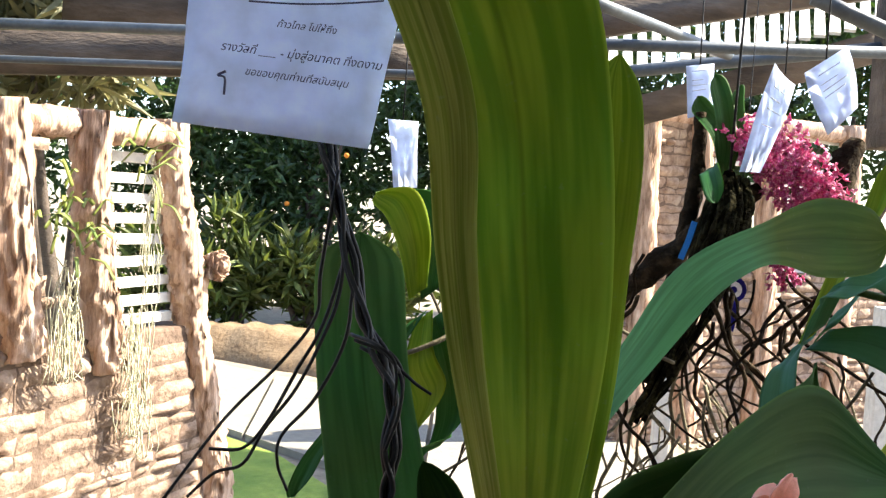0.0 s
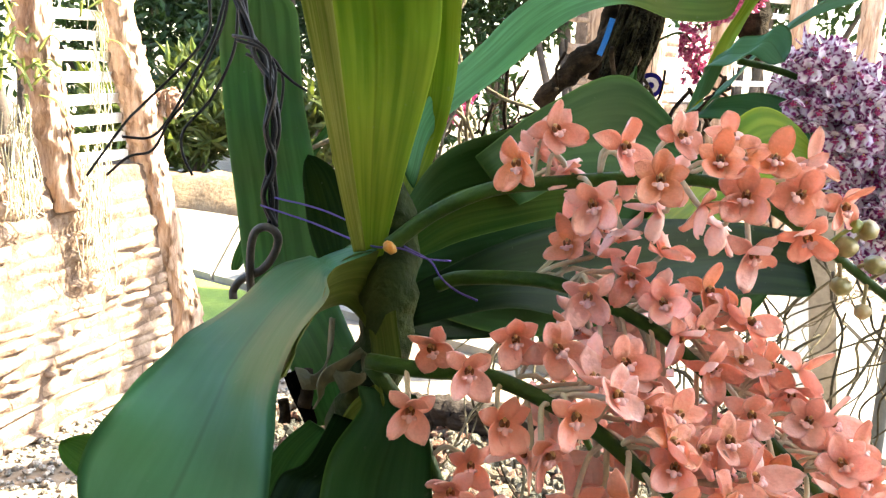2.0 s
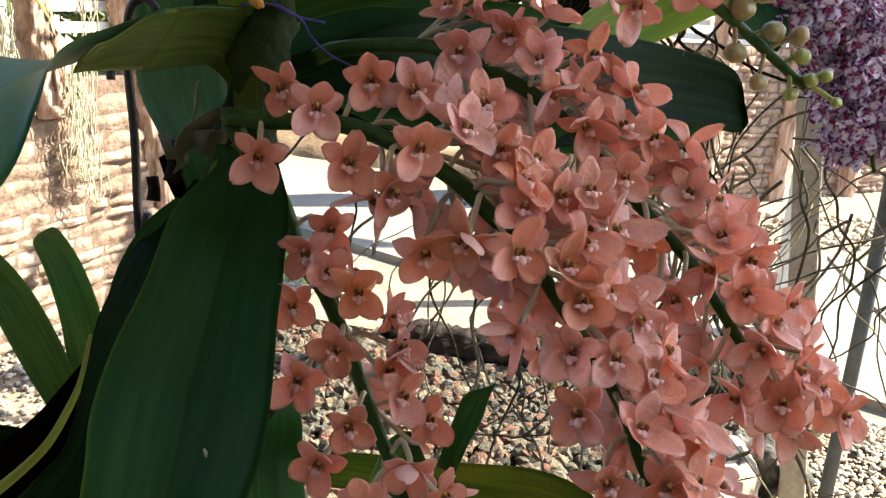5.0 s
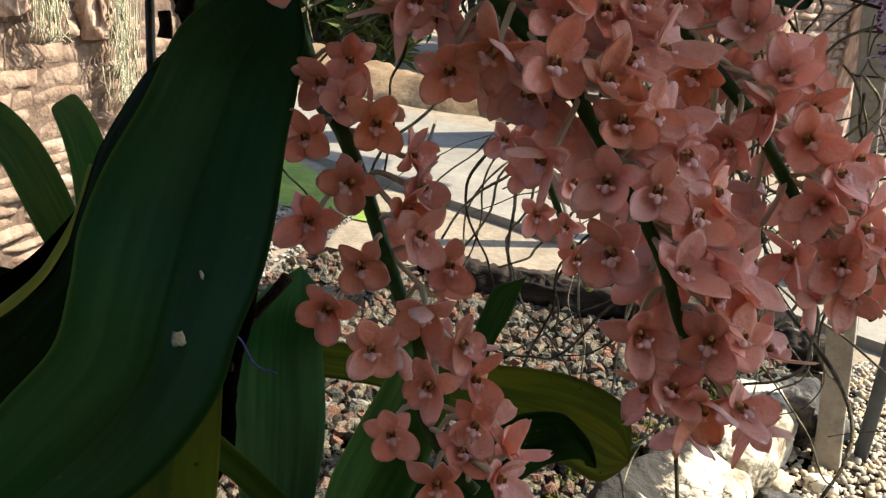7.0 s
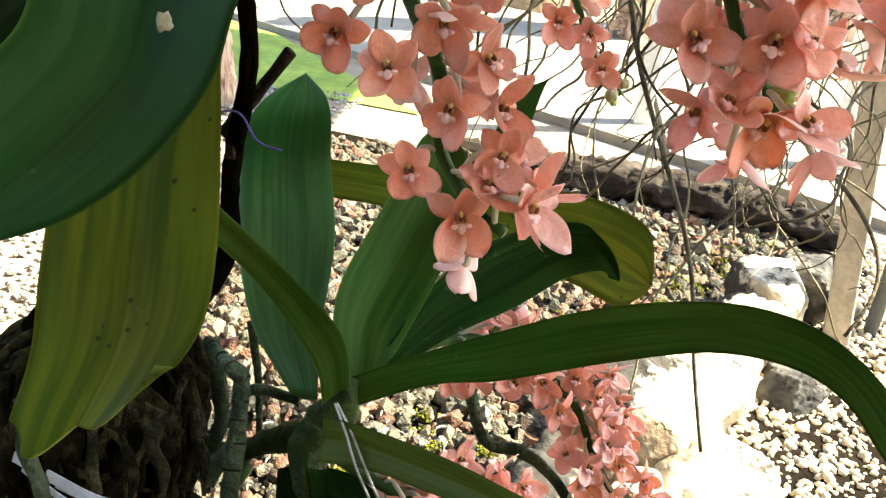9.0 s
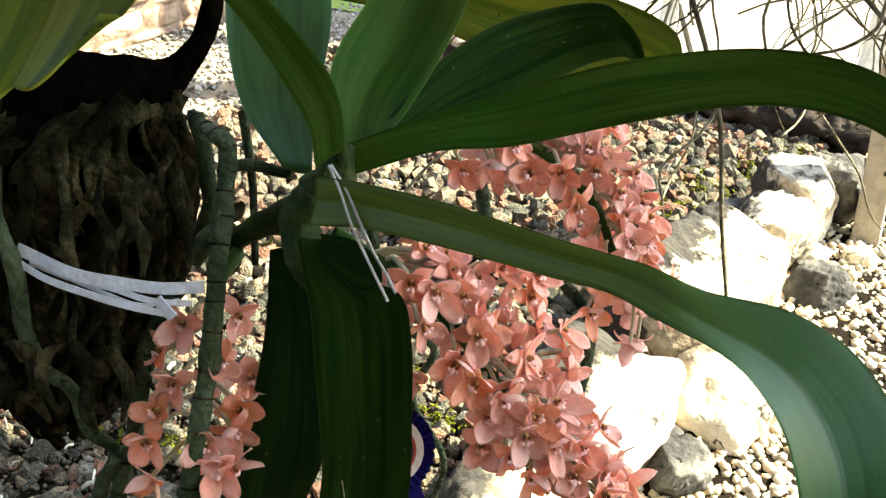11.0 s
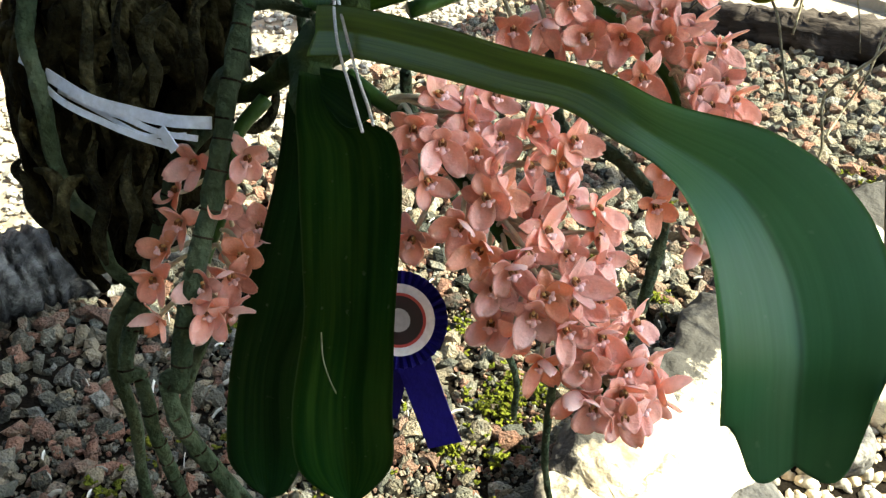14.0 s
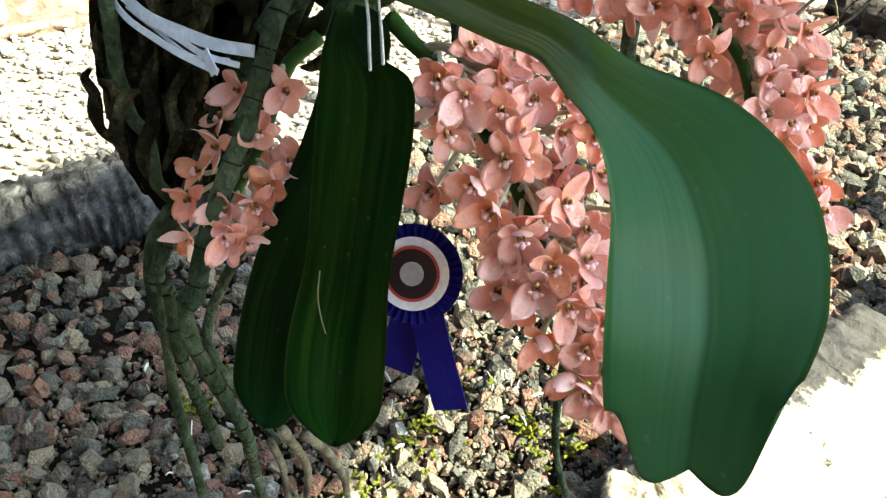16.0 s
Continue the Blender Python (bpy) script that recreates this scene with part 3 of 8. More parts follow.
def lump(bm, c, size, rnd, sub=1, rough=0.25, mi=0, turn=None, freq=2.0):
    """An irregular stone."""
    r = bmesh.ops.create_icosphere(bm, subdivisions=sub, radius=1)
    off = Vector((rnd.uniform(-50, 50), rnd.uniform(-50, 50), rnd.uniform(-50, 50)))
    q = turn or Euler((rnd.uniform(0, 6.3), rnd.uniform(0, 6.3), rnd.uniform(0, 6.3))).to_matrix()
    for v in r["verts"]:
        d = v.co.copy()
        k = 1 + rough * noise.noise(d * freq + off) * 2 + rough * 0.5 * noise.noise(d * freq * 2.7 + off)
        v.co = Vector(c) + q @ Vector((d.x * size[0] * k, d.y * size[1] * k, d.z * size[2] * k))


# ---------------------------------------------------------------- orchid parts
def leaf(plant, rows, fold=0.1, mat="leaf", notch=0.0, wave=0.04, point=0.0):
    """Strap leaf: rows of centre, half width and the way across it, from base to tip; folded along its midrib, round or notched tip."""
    line = smooth_line(rows, 12 if notch else 7)
    nu, nv = len(line), (24 if notch else 12)
    tot = [0.0]
    for a, b in zip(line, line[1:]):
        tot.append(tot[-1] + float(np.linalg.norm(b[:3] - a[:3])))
    length = tot[-1]
    bm = bmesh.new()
    uvl = bm.loops.layers.uv.new("UVMap")
    rnd = random.Random(int(abs(rows[0][0] * 1e4 + rows[-1][2] * 1e5)))
    ph, tip = rnd.uniform(0, 6), notch or point or min(0.022, length * 0.2)
    sheets = []
    for sgn in (1, -1):
        grid = []
        for i, row in enumerate(line):
            c, w, s = Vector(row[:3]), abs(row[3]), Vector(row[4:7]).normalized()
            a, b = line[max(i - 1, 0)], line[min(i + 1, nu - 1)]
            tan = Vector(b[:3]) - Vector(a[:3])
            tan.normalize()
            n = s.cross(tan).normalized()
            if n.y > 0:
                n = -n
            left = length - tot[i]
            k = max(0.0, 1 - left / tip)
            cap = 1.0 if notch else math.sqrt(max(0.0, 1 - k * k)) * 0.8 + 0.2 * (1 - k ** 3) + 0.001
            if point:
                cap = 1 - 0.97 * k ** 1.5
            roww = []
            for j in range(nv + 1):
                v = 2 * j / nv - 1
                prof = fold * w * (abs(v) ** 1.08 - 0.5)
                rip = wave * w * math.sin(tot[i] / length * 9 + ph + (2.2 if v > 0 else 0)) * v * v
                p = c + s * (v * w * cap) + n * (prof + rip) + n * sgn * 0.0007 * (1 - abs(v) ** 6)
                if notch and k > 0:
                    far = abs(v) - 0.42
                    p -= tan * k * ((far / 0.58) ** 3.0 * tip * 0.97 if far > 0 else 0.26 * w * (-far / 0.42) ** 1.3)
                roww.append(bm.verts.new(p))
            grid.append(roww)
        sheets.append(grid)
        for i in range(nu - 1):
            for j in range(nv):
                q = (grid[i][j], grid[i][j + 1], grid[i + 1][j + 1], grid[i + 1][j])
                f = bm.faces.new(q if sgn > 0 else q[::-1])
                for lp, (ii, jj) in zip(f.loops, ((i, j), (i, j + 1), (i + 1, j + 1), (i + 1, j)) if sgn > 0 else ((i + 1, j), (i + 1, j + 1), (i, j + 1), (i, j))):
                    lp[uvl].uv = (jj / nv, tot[ii] / 0.05)
    g1, g2 = sheets
    rim = [(0, j) for j in range(nv + 1)] + [(i, nv) for i in range(1, nu)] + [(nu - 1, j) for j in range(nv - 1, -1, -1)] + [(i, 0) for i in range(nu - 2, 0, -1)]
    for (a, b), (c, d) in zip(rim, rim[1:] + rim[:1]):
        bm.faces.new((g1[a][b], g2[a][b], g2[c][d], g1[c][d]))
    return part("leaf", bm, MAT[mat], plant)


def tepal(bm, ang, length, width, lift, curl, cup, rnd, mi=0, point=0.0):
    """One petal or sepal, pointing at ang round the flower's face: narrow foot, oval blade with a blunt tip, cupped or bent back, rippled rim."""
    ca, sa = math.cos(ang), math.sin(ang)
    nu, nv = 8, 6
    grid = []
    twist, ph, rip = rnd.uniform(-0.35, 0.35), rnd.uniform(0, 6.3), rnd.uniform(0.0006, 0.0016)
    for i in range(nu + 1):
        u = i / nu
        w = width * 0.5 * max(0.42 * (1 - u), math.sin(math.pi * min(0.985, 0.10 + 0.885 * u) ** 1.12) ** (0.62 + 0.3 * point))
        row = []
        for j in range(nv + 1):
            v = 2 * j / nv - 1
            x, y = v * w, 0.0007 + length * u
            z = lift * length * u * (0.35 + 0.65 * u) + curl * length * u * u + cup * w * v * v + twist * x * u + rip * u * v * v * math.sin(7 * u + ph + 2.5 * v) - 0.05 * w * max(0.0, 1 - 5 * abs(v))
            row.append(bm.verts.new((x * ca - y * sa, x * sa + y * ca, z)))
        grid.append(row)
    back = [[bm.verts.new(v.co - Vector((0, 0, 0.0004))) for v in row] for row in grid]
    for i in range(nu):
        for j in range(nv):
            bm.faces.new((grid[i][j], grid[i + 1][j], grid[i + 1][j + 1], grid[i][j + 1])).material_index = mi
            bm.faces.new((back[i][j], back[i][j + 1], back[i + 1][j + 1], back[i + 1][j])).material_index = 3
    rim = [(i, 0) for i in range(nu)] + [(nu, j) for j in range(nv)] + [(i, nv) for i in range(nu, 0, -1)]
    for (i, j), (k, l) in zip(rim, rim[1:]):
        bm.faces.new((grid[i][j], back[i][j], back[k][l], grid[k][l])).material_index = 3


def flower_mesh(seed, petal, lip, throat, back, size=1.0):
    """An orchid flower that faces +z, top towards +y: upright top sepal, two side petals, two broad lower sepals, small anchor-shaped pale lip, brown throat."""
    rnd = random.Random(seed)
    bm = bmesh.new()
    shut = rnd.choice((0.0, 0.0, 0.08, 0.2, 0.4))
    for ang, ln, wd, lift, curl, cup, pt in ((0, .0130, .0112, .60, .12, .55, .15), (64, .0134, .0098, .62, -.75, .10, .35), (-64, .0134, .0098, .62, -.75, .10, .35),
                                             (141, .0142, .0138, .74, -.15, .45, .0), (-141, .0142, .0138, .74, -.15, .45, .0)):
        tepal(bm, radians(ang + rnd.uniform(-10, 10)), ln * rnd.uniform(.93, 1.07), wd * rnd.uniform(.92, 1.08), lift + shut + rnd.uniform(-.22, .25), curl + rnd.uniform(-.5, .4), cup * rnd.uniform(.3, 1.6), rnd, 0, pt)
    for cx, cy, cz, sx, sy, sz, tilt, mi in ((0, -.0034, .0046, .0019, .0021, .0019, .5, 1), (.0026, -.0029, .0046, .0016, .0011, .0011, 0, 1), (-.0026, -.0029, .0046, .0016, .0011, .0011, 0, 1),
                                             (0, .0016, .0030, .0010, .0012, .0018, 0, 4), (.0016, -.0002, .0032, .0008, .0020, .0017, 0, 2), (-.0016, -.0002, .0032, .0008, .0020, .0017, 0, 2),
                                             (0, -.0010, .0018, .0013, .0012, .0006, 0, 2)):
        r = bmesh.ops.create_uvsphere(bm, u_segments=7, v_segments=5, radius=1)
        for v in r["verts"]:
            d = v.co
            v.co = Vector((cx + d.x * sx, cy + d.y * sy - tilt * max(0, d.z) * sz, cz + d.z * sz))
            for f in v.link_faces:
                f.material_index = mi
    if size != 1.0:
        bmesh.ops.scale(bm, vec=(size,) * 3, verts=bm.verts)
    me = bpy.data.meshes.new("flower")
    bm.to_mesh(me)
    bm.free()
    for mm in (petal, lip, throat, back, MAT["column"]):
        me.materials.append(mm)
    me.polygons.foreach_set("use_smooth", [True] * len(me.polygons))
    return me


FLOWERS = [flower_mesh(s, MAT[("petal", "petal_pink", "petal", "petal_pink", "petal_orange", "petal", "petal_pink", "petal")[s % 8]], MAT["lip"], MAT["throat"], MAT["petal_back"]) for s in range(24)]


def place_flower(spray, meshes, at, face, rnd, size=1.0, name="flower"):
    ob = new(name, rnd.choice(meshes))
    face = face.normalized()
    up = Vector((0, 0, 1)) - face * face.z
    up = up.normalized() if up.length > 0.05 else Vector((0, 1, 0))
    x = up.cross(face)
    m = Matrix((x, up, face)).transposed() @ Matrix.Rotation(rnd.gauss(0, 0.38), 3, "Z")
    ob.matrix_basis = Matrix.LocRotScale(at, m.to_quaternion(), Vector((size,) * 3))
    ob.parent = spray
    return ob


def flower_spray(plant, line, blooms, fill, buds, meshes=FLOWERS, stem="stem", reach=(0.013, 0.021), label="arching stem of salmon pink flowers", size=1.0, stalks=True, droop=0.25, bud_at=()):
    """A flower stem with its pedicels, blooms at their places (with the way each faces: degrees aside and up), more blooms round its far side, and buds towards the tip."""
    rnd = random.Random(int(line[0][0] * 9999) + len(blooms))
    bm = bmesh.new()
    tube(bm, line, (0.0038, 0.0019) if stalks else (0.0040 * size, 0.0020 * size), 10, 5)
    pts = [Vector(p[:3]) for p in smooth_line(line, 6)]
    todo = []
    for x, y, z, aside, rise in blooms:
        b = Vector((x, y, z))
        k = min(range(len(pts)), key=lambda q: (pts[q] - b).length)
        ya, pi = radians(aside), radians(rise)
        face = Vector((math.sin(ya) * math.cos(pi), -math.cos(ya) * math.cos(pi), math.sin(pi)))
        todo.append((b, face + Vector((rnd.gauss(0, .07), rnd.gauss(0, .07), rnd.gauss(0, .07))), pts[max(0, k - 2)]))
    a, z = int(len(pts) * 0.24), (int(len(pts) * 0.72) if buds > 5 or bud_at else len(pts) - 2)
    for q in range(fill):
        k = min(z, max(1, a + int((z - a) * (q + rnd.random()) / fill)))
        tan = (pts[k + 1] - pts[k - 1]).normalized()
        d = Matrix.Rotation(2.4 * q + rnd.uniform(-.5, .5), 3, tan) @ tan.orthogonal().normalized()
        if stalks and (d.y < -0.55 or d.x < -0.6):
            continue
        b = pts[k] + d * rnd.uniform(*reach) + tan * 0.006
        if min([(b - o[0]).length for o in todo] + [1.0]) < (0.0122 if stalks else 0.0070) * size:
            continue
        todo.append((b, d * 0.9 + Vector((rnd.gauss(0, .3), -0.15, rnd.gauss(-droop, .22))), pts[max(0, k - 3)]))
    for b, face, root in todo if stalks else []:
        f = face.normalized()
        back = b - f * 0.003
        mid = (root + back) / 2 + Vector((0, 0, 0.004)) - f * 0.004
        tube(bm, [root, mid, back, b], (0.0010, 0.0011, 0.0012, 0.0010), 6, 3, mi=1)
    ob = part("flower_spray", bm, [MAT[stem], MAT["pedicel"]], plant, label)
    for b, face, root in todo:
        place_flower(ob, meshes, b, face, rnd, rnd.uniform(0.93, 1.07) * size)
    seats = [(Vector(v[:3]), v[3]) for v in bud_at]
    for q in range(buds):
        k = len(pts) - 1 - int(q * len(pts) * 0.028)
        d = Vector((rnd.gauss(0, 1), rnd.gauss(0, 1), rnd.gauss(-.3, 1))).normalized()
        seats.append((pts[k] + d * (0.007 + 0.003 * (q % 2)) * size, (0.0027 + 0.0026 * q / max(1, buds)) * size))
    for c, s in seats:
        k = max(0, min(range(len(pts)), key=lambda q: (pts[q] - c).length) - 1)
        bb = bmesh.new()
        lump(bb, c, (s, s, s * 1.18), rnd, 3, 0.07)
        for v in bb.verts:
            v.co += (v.co - c) * 0.08 * math.cos(3 * math.atan2(v.co.y - c.y, v.co.x - c.x))
        tube(bb, [pts[k], (pts[k] + c) / 2 + Vector((0, 0, .001)), c], 0.0010, 6, 3)
        o2 = link("bud", bb, MAT["bud_green" if s < 0.0033 else "bud"])
        o2.parent = ob
    return ob


# ---------------------------------------------------------------- things of the hanging display
upper = thing("orchid", (0.111, 0.365, 1.093), "large strap-leaved orchid with salmon pink sprays hung on wire", "orchid")
lower = thing("orchid", (0.158, 0.343, 0.742), "orchid with salmon pink flowers tied to a dark root log", "orchid")
side = thing("orchid", (0.043, 0.347, 0.894), "small orchid with arching green strap leaves on the log", "orchid")
side2 = thing("orchid", (0.219, 0.576, 0.793), "orchid with yellow-edged leaves and small orange flowers behind", "orchid")
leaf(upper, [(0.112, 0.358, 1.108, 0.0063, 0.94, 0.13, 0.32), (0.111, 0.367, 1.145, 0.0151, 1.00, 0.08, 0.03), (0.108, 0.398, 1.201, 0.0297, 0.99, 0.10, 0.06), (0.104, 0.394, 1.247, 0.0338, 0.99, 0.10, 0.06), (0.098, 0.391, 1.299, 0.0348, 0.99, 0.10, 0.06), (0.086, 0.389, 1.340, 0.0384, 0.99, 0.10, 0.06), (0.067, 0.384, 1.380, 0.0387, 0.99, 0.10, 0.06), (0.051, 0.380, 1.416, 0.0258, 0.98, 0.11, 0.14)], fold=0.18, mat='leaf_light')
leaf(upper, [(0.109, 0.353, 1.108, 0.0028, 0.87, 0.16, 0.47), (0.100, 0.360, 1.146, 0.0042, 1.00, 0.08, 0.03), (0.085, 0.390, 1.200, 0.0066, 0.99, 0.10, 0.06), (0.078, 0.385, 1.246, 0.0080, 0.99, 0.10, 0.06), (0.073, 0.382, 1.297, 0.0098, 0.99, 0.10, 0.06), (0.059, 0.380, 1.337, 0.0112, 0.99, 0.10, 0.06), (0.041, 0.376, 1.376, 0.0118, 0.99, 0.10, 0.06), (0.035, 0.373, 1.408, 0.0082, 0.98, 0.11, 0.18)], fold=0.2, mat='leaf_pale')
leaf(upper, [(0.168, 0.386, 1.142, 0.0158, 0.72, 0.03, -0.70), (0.200, 0.420, 1.158, 0.0209, 0.39, -0.01, -0.92), (0.240, 0.455, 1.161, 0.0325, 0.33, -0.02, -0.94), (0.273, 0.477, 1.149, 0.0249, 0.27, -0.03, -0.96), (0.296, 0.489, 1.139, 0.0135, 0.06, -0.05, -1.00)], fold=0.15, mat='leaf_low', point=0.06)
leaf(upper, [(0.120, 0.365, 1.115, 0.0053, 0.93, 0.14, 0.33), (0.132, 0.424, 1.167, 0.0123, 0.89, 0.11, 0.44), (0.134, 0.426, 1.234, 0.0132, 0.99, 0.10, 0.06), (0.135, 0.426, 1.281, 0.0151, 0.99, 0.10, 0.06), (0.135, 0.423, 1.315, 0.0118, 0.99, 0.10, 0.06), (0.137, 0.424, 1.328, 0.0054, 0.99, 0.10, 0.06)], fold=0.1, mat='leaf_light')
leaf(upper, [(0.098, 0.373, 1.020, 0.0132, 0.99, 0.10, 0.13), (0.085, 0.393, 1.043, 0.0193, 1.00, 0.08, 0.03), (0.057, 0.438, 1.069, 0.0232, 0.99, 0.09, 0.10), (0.038, 0.486, 1.114, 0.0259, 1.00, 0.08, 0.03), (0.019, 0.526, 1.167, 0.0255, 1.00, 0.08, 0.03), (0.007, 0.562, 1.223, 0.0253, 1.00, 0.08, 0.03), (0.005, 0.571, 1.242, 0.0131, 0.99, 0.09, 0.06)], fold=0.1, mat='leaf')
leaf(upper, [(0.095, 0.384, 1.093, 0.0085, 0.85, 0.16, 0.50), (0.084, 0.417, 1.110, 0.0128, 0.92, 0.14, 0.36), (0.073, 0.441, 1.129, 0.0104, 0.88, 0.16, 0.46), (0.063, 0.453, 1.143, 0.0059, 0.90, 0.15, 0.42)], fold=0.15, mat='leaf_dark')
leaf(upper, [(0.126, 0.386, 1.142, 0.0059, 0.49, -0.14, -0.86), (0.133, 0.423, 1.170, 0.0077, 0.35, -0.16, -0.92), (0.161, 0.481, 1.197, 0.0110, 0.40, -0.15, -0.90), (0.199, 0.542, 1.230, 0.0128, 0.84, -0.05, -0.54), (0.246, 0.600, 1.249, 0.0127, 0.27, -0.17, -0.95), (0.292, 0.646, 1.254, 0.0261, 0.05, -0.19, -0.98), (0.336, 0.680, 1.254, 0.0219, 0.05, -0.19, -0.98), (0.353, 0.691, 1.255, 0.0069, 0.05, -0.19, -0.98)], fold=0.12, mat='leaf_arch')
leaf(upper, [(0.122, 0.359, 1.112, 0.0068, 0.41, -0.15, -0.90), (0.143, 0.395, 1.133, 0.0187, 0.26, -0.17, -0.95), (0.177, 0.420, 1.140, 0.0244, 0.33, -0.16, -0.93), (0.215, 0.445, 1.151, 0.0213, 0.59, -0.12, -0.80), (0.238, 0.473, 1.176, 0.0182, 0.63, -0.11, -0.77), (0.245, 0.488, 1.197, 0.0086, 0.48, -0.14, -0.87)], fold=0.15, mat='leaf_low', point=0.05)
leaf(upper, [(0.124, 0.366, 1.108, 0.0041, 0.81, -0.09, -0.58), (0.148, 0.382, 1.124, 0.0121, 0.05, -0.24, -0.97), (0.180, 0.396, 1.130, 0.0102, 0.18, -0.23, -0.96), (0.213, 0.410, 1.134, 0.0084, 0.21, -0.23, -0.95), (0.239, 0.423, 1.138, 0.0058, 0.29, -0.22, -0.93)], fold=0.12, mat='leaf_olive', point=0.04)
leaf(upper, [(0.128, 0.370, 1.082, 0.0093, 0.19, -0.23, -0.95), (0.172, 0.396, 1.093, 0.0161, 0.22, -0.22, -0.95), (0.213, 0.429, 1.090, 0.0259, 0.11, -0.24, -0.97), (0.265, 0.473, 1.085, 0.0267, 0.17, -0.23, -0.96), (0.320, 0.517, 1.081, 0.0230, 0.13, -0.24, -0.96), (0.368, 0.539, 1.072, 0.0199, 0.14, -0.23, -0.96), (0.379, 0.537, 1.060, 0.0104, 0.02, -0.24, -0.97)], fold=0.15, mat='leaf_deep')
leaf(upper, [(0.123, 0.378, 1.093, 0.0113, -0.22, 0.14, 0.97), (0.166, 0.422, 1.088, 0.0322, -0.14, 0.15, 0.98), (0.218, 0.463, 1.084, 0.0392, -0.09, 0.16, 0.98), (0.282, 0.509, 1.076, 0.0386, -0.06, 0.16, 0.99), (0.333, 0.543, 1.067, 0.0290, -0.06, 0.16, 0.99), (0.358, 0.555, 1.063, 0.0139, -0.06, 0.16, 0.99)], fold=0.1, mat='leaf_low')
leaf(upper, [(0.257, 0.476, 1.099, 0.0087, 0.42, -0.20, -0.89), (0.306, 0.537, 1.122, 0.0206, 0.47, -0.19, -0.86), (0.346, 0.566, 1.147, 0.0267, 0.39, -0.20, -0.90), (0.374, 0.578, 1.143, 0.0196, 0.24, -0.22, -0.94), (0.386, 0.577, 1.137, 0.0075, 0.13, -0.24, -0.96)], fold=0.1, mat='leaf_light')
leaf(upper, [(0.110, 0.367, 1.112, 0.0077, 0.79, -0.60, 0.08), (0.094, 0.345, 1.109, 0.0253, 0.35, -0.93, 0.14), (0.084, 0.337, 1.102, 0.0625, 0.38, -0.91, 0.17), (0.079, 0.302, 1.097, 0.0564, 0.45, -0.88, 0.14), (0.078, 0.259, 1.093, 0.0537, 0.53, -0.85, 0.08), (0.081, 0.229, 1.090, 0.0403, 0.66, -0.75, -0.06), (0.083, 0.197, 1.084, 0.0337, 0.77, -0.55, -0.32), (0.082, 0.177, 1.077, 0.0349, 0.78, -0.53, -0.34), (0.080, 0.165, 1.068, 0.0270, 0.78, -0.46, -0.42), (0.078, 0.159, 1.059, 0.0135, 0.72, -0.39, -0.57)], fold=0.06, mat='leaf_teal')
leaf(upper, [(0.124, 0.332, 1.069, 0.0073, -0.96, 0.29, -0.02), (0.121, 0.340, 1.080, 0.0072, -0.91, 0.20, -0.37), (0.116, 0.350, 1.090, 0.0102, -0.73, -0.23, -0.65), (0.110, 0.356, 1.099, 0.0160, -0.61, -0.42, -0.67), (0.100, 0.340, 1.101, 0.0151, -0.50, -0.17, -0.85), (0.095, 0.316, 1.100, 0.0144, -0.45, -0.34, -0.83), (0.099, 0.279, 1.101, 0.0125, -0.56, -0.22, -0.80), (0.099, 0.251, 1.098, 0.0072, -0.47, -0.52, -0.71), (0.102, 0.235, 1.098, 0.0060, -0.55, -0.26, -0.79)], fold=0.05, wave=0.02, mat='leaf_under', point=0.006)
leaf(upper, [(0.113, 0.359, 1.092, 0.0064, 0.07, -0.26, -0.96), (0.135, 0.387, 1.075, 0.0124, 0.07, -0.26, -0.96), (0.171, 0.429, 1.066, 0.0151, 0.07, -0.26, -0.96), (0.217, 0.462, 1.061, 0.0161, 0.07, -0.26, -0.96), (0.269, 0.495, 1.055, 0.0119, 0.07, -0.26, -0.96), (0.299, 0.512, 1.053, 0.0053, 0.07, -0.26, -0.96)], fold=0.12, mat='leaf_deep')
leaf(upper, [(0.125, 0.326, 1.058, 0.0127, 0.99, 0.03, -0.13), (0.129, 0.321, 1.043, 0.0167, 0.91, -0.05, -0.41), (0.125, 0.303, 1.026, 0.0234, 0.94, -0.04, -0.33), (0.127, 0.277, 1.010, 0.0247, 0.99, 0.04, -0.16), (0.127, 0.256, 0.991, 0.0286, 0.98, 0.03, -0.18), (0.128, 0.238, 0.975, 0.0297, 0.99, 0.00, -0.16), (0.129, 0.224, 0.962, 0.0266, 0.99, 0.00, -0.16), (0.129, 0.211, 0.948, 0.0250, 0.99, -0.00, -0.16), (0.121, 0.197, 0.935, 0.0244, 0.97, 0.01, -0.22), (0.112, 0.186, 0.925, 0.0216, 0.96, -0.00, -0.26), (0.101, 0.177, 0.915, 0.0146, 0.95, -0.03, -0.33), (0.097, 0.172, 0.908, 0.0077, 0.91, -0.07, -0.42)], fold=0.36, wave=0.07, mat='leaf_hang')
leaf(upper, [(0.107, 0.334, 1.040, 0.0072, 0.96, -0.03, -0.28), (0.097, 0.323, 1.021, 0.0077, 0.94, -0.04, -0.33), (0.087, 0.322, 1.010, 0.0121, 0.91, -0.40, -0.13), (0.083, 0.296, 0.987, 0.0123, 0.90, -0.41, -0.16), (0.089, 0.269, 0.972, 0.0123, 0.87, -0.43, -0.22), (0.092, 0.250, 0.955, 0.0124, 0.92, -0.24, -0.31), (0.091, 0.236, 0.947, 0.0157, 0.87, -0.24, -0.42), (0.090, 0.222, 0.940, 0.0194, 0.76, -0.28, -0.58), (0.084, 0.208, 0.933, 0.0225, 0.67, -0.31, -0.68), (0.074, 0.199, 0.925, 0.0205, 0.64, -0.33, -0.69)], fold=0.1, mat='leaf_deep')
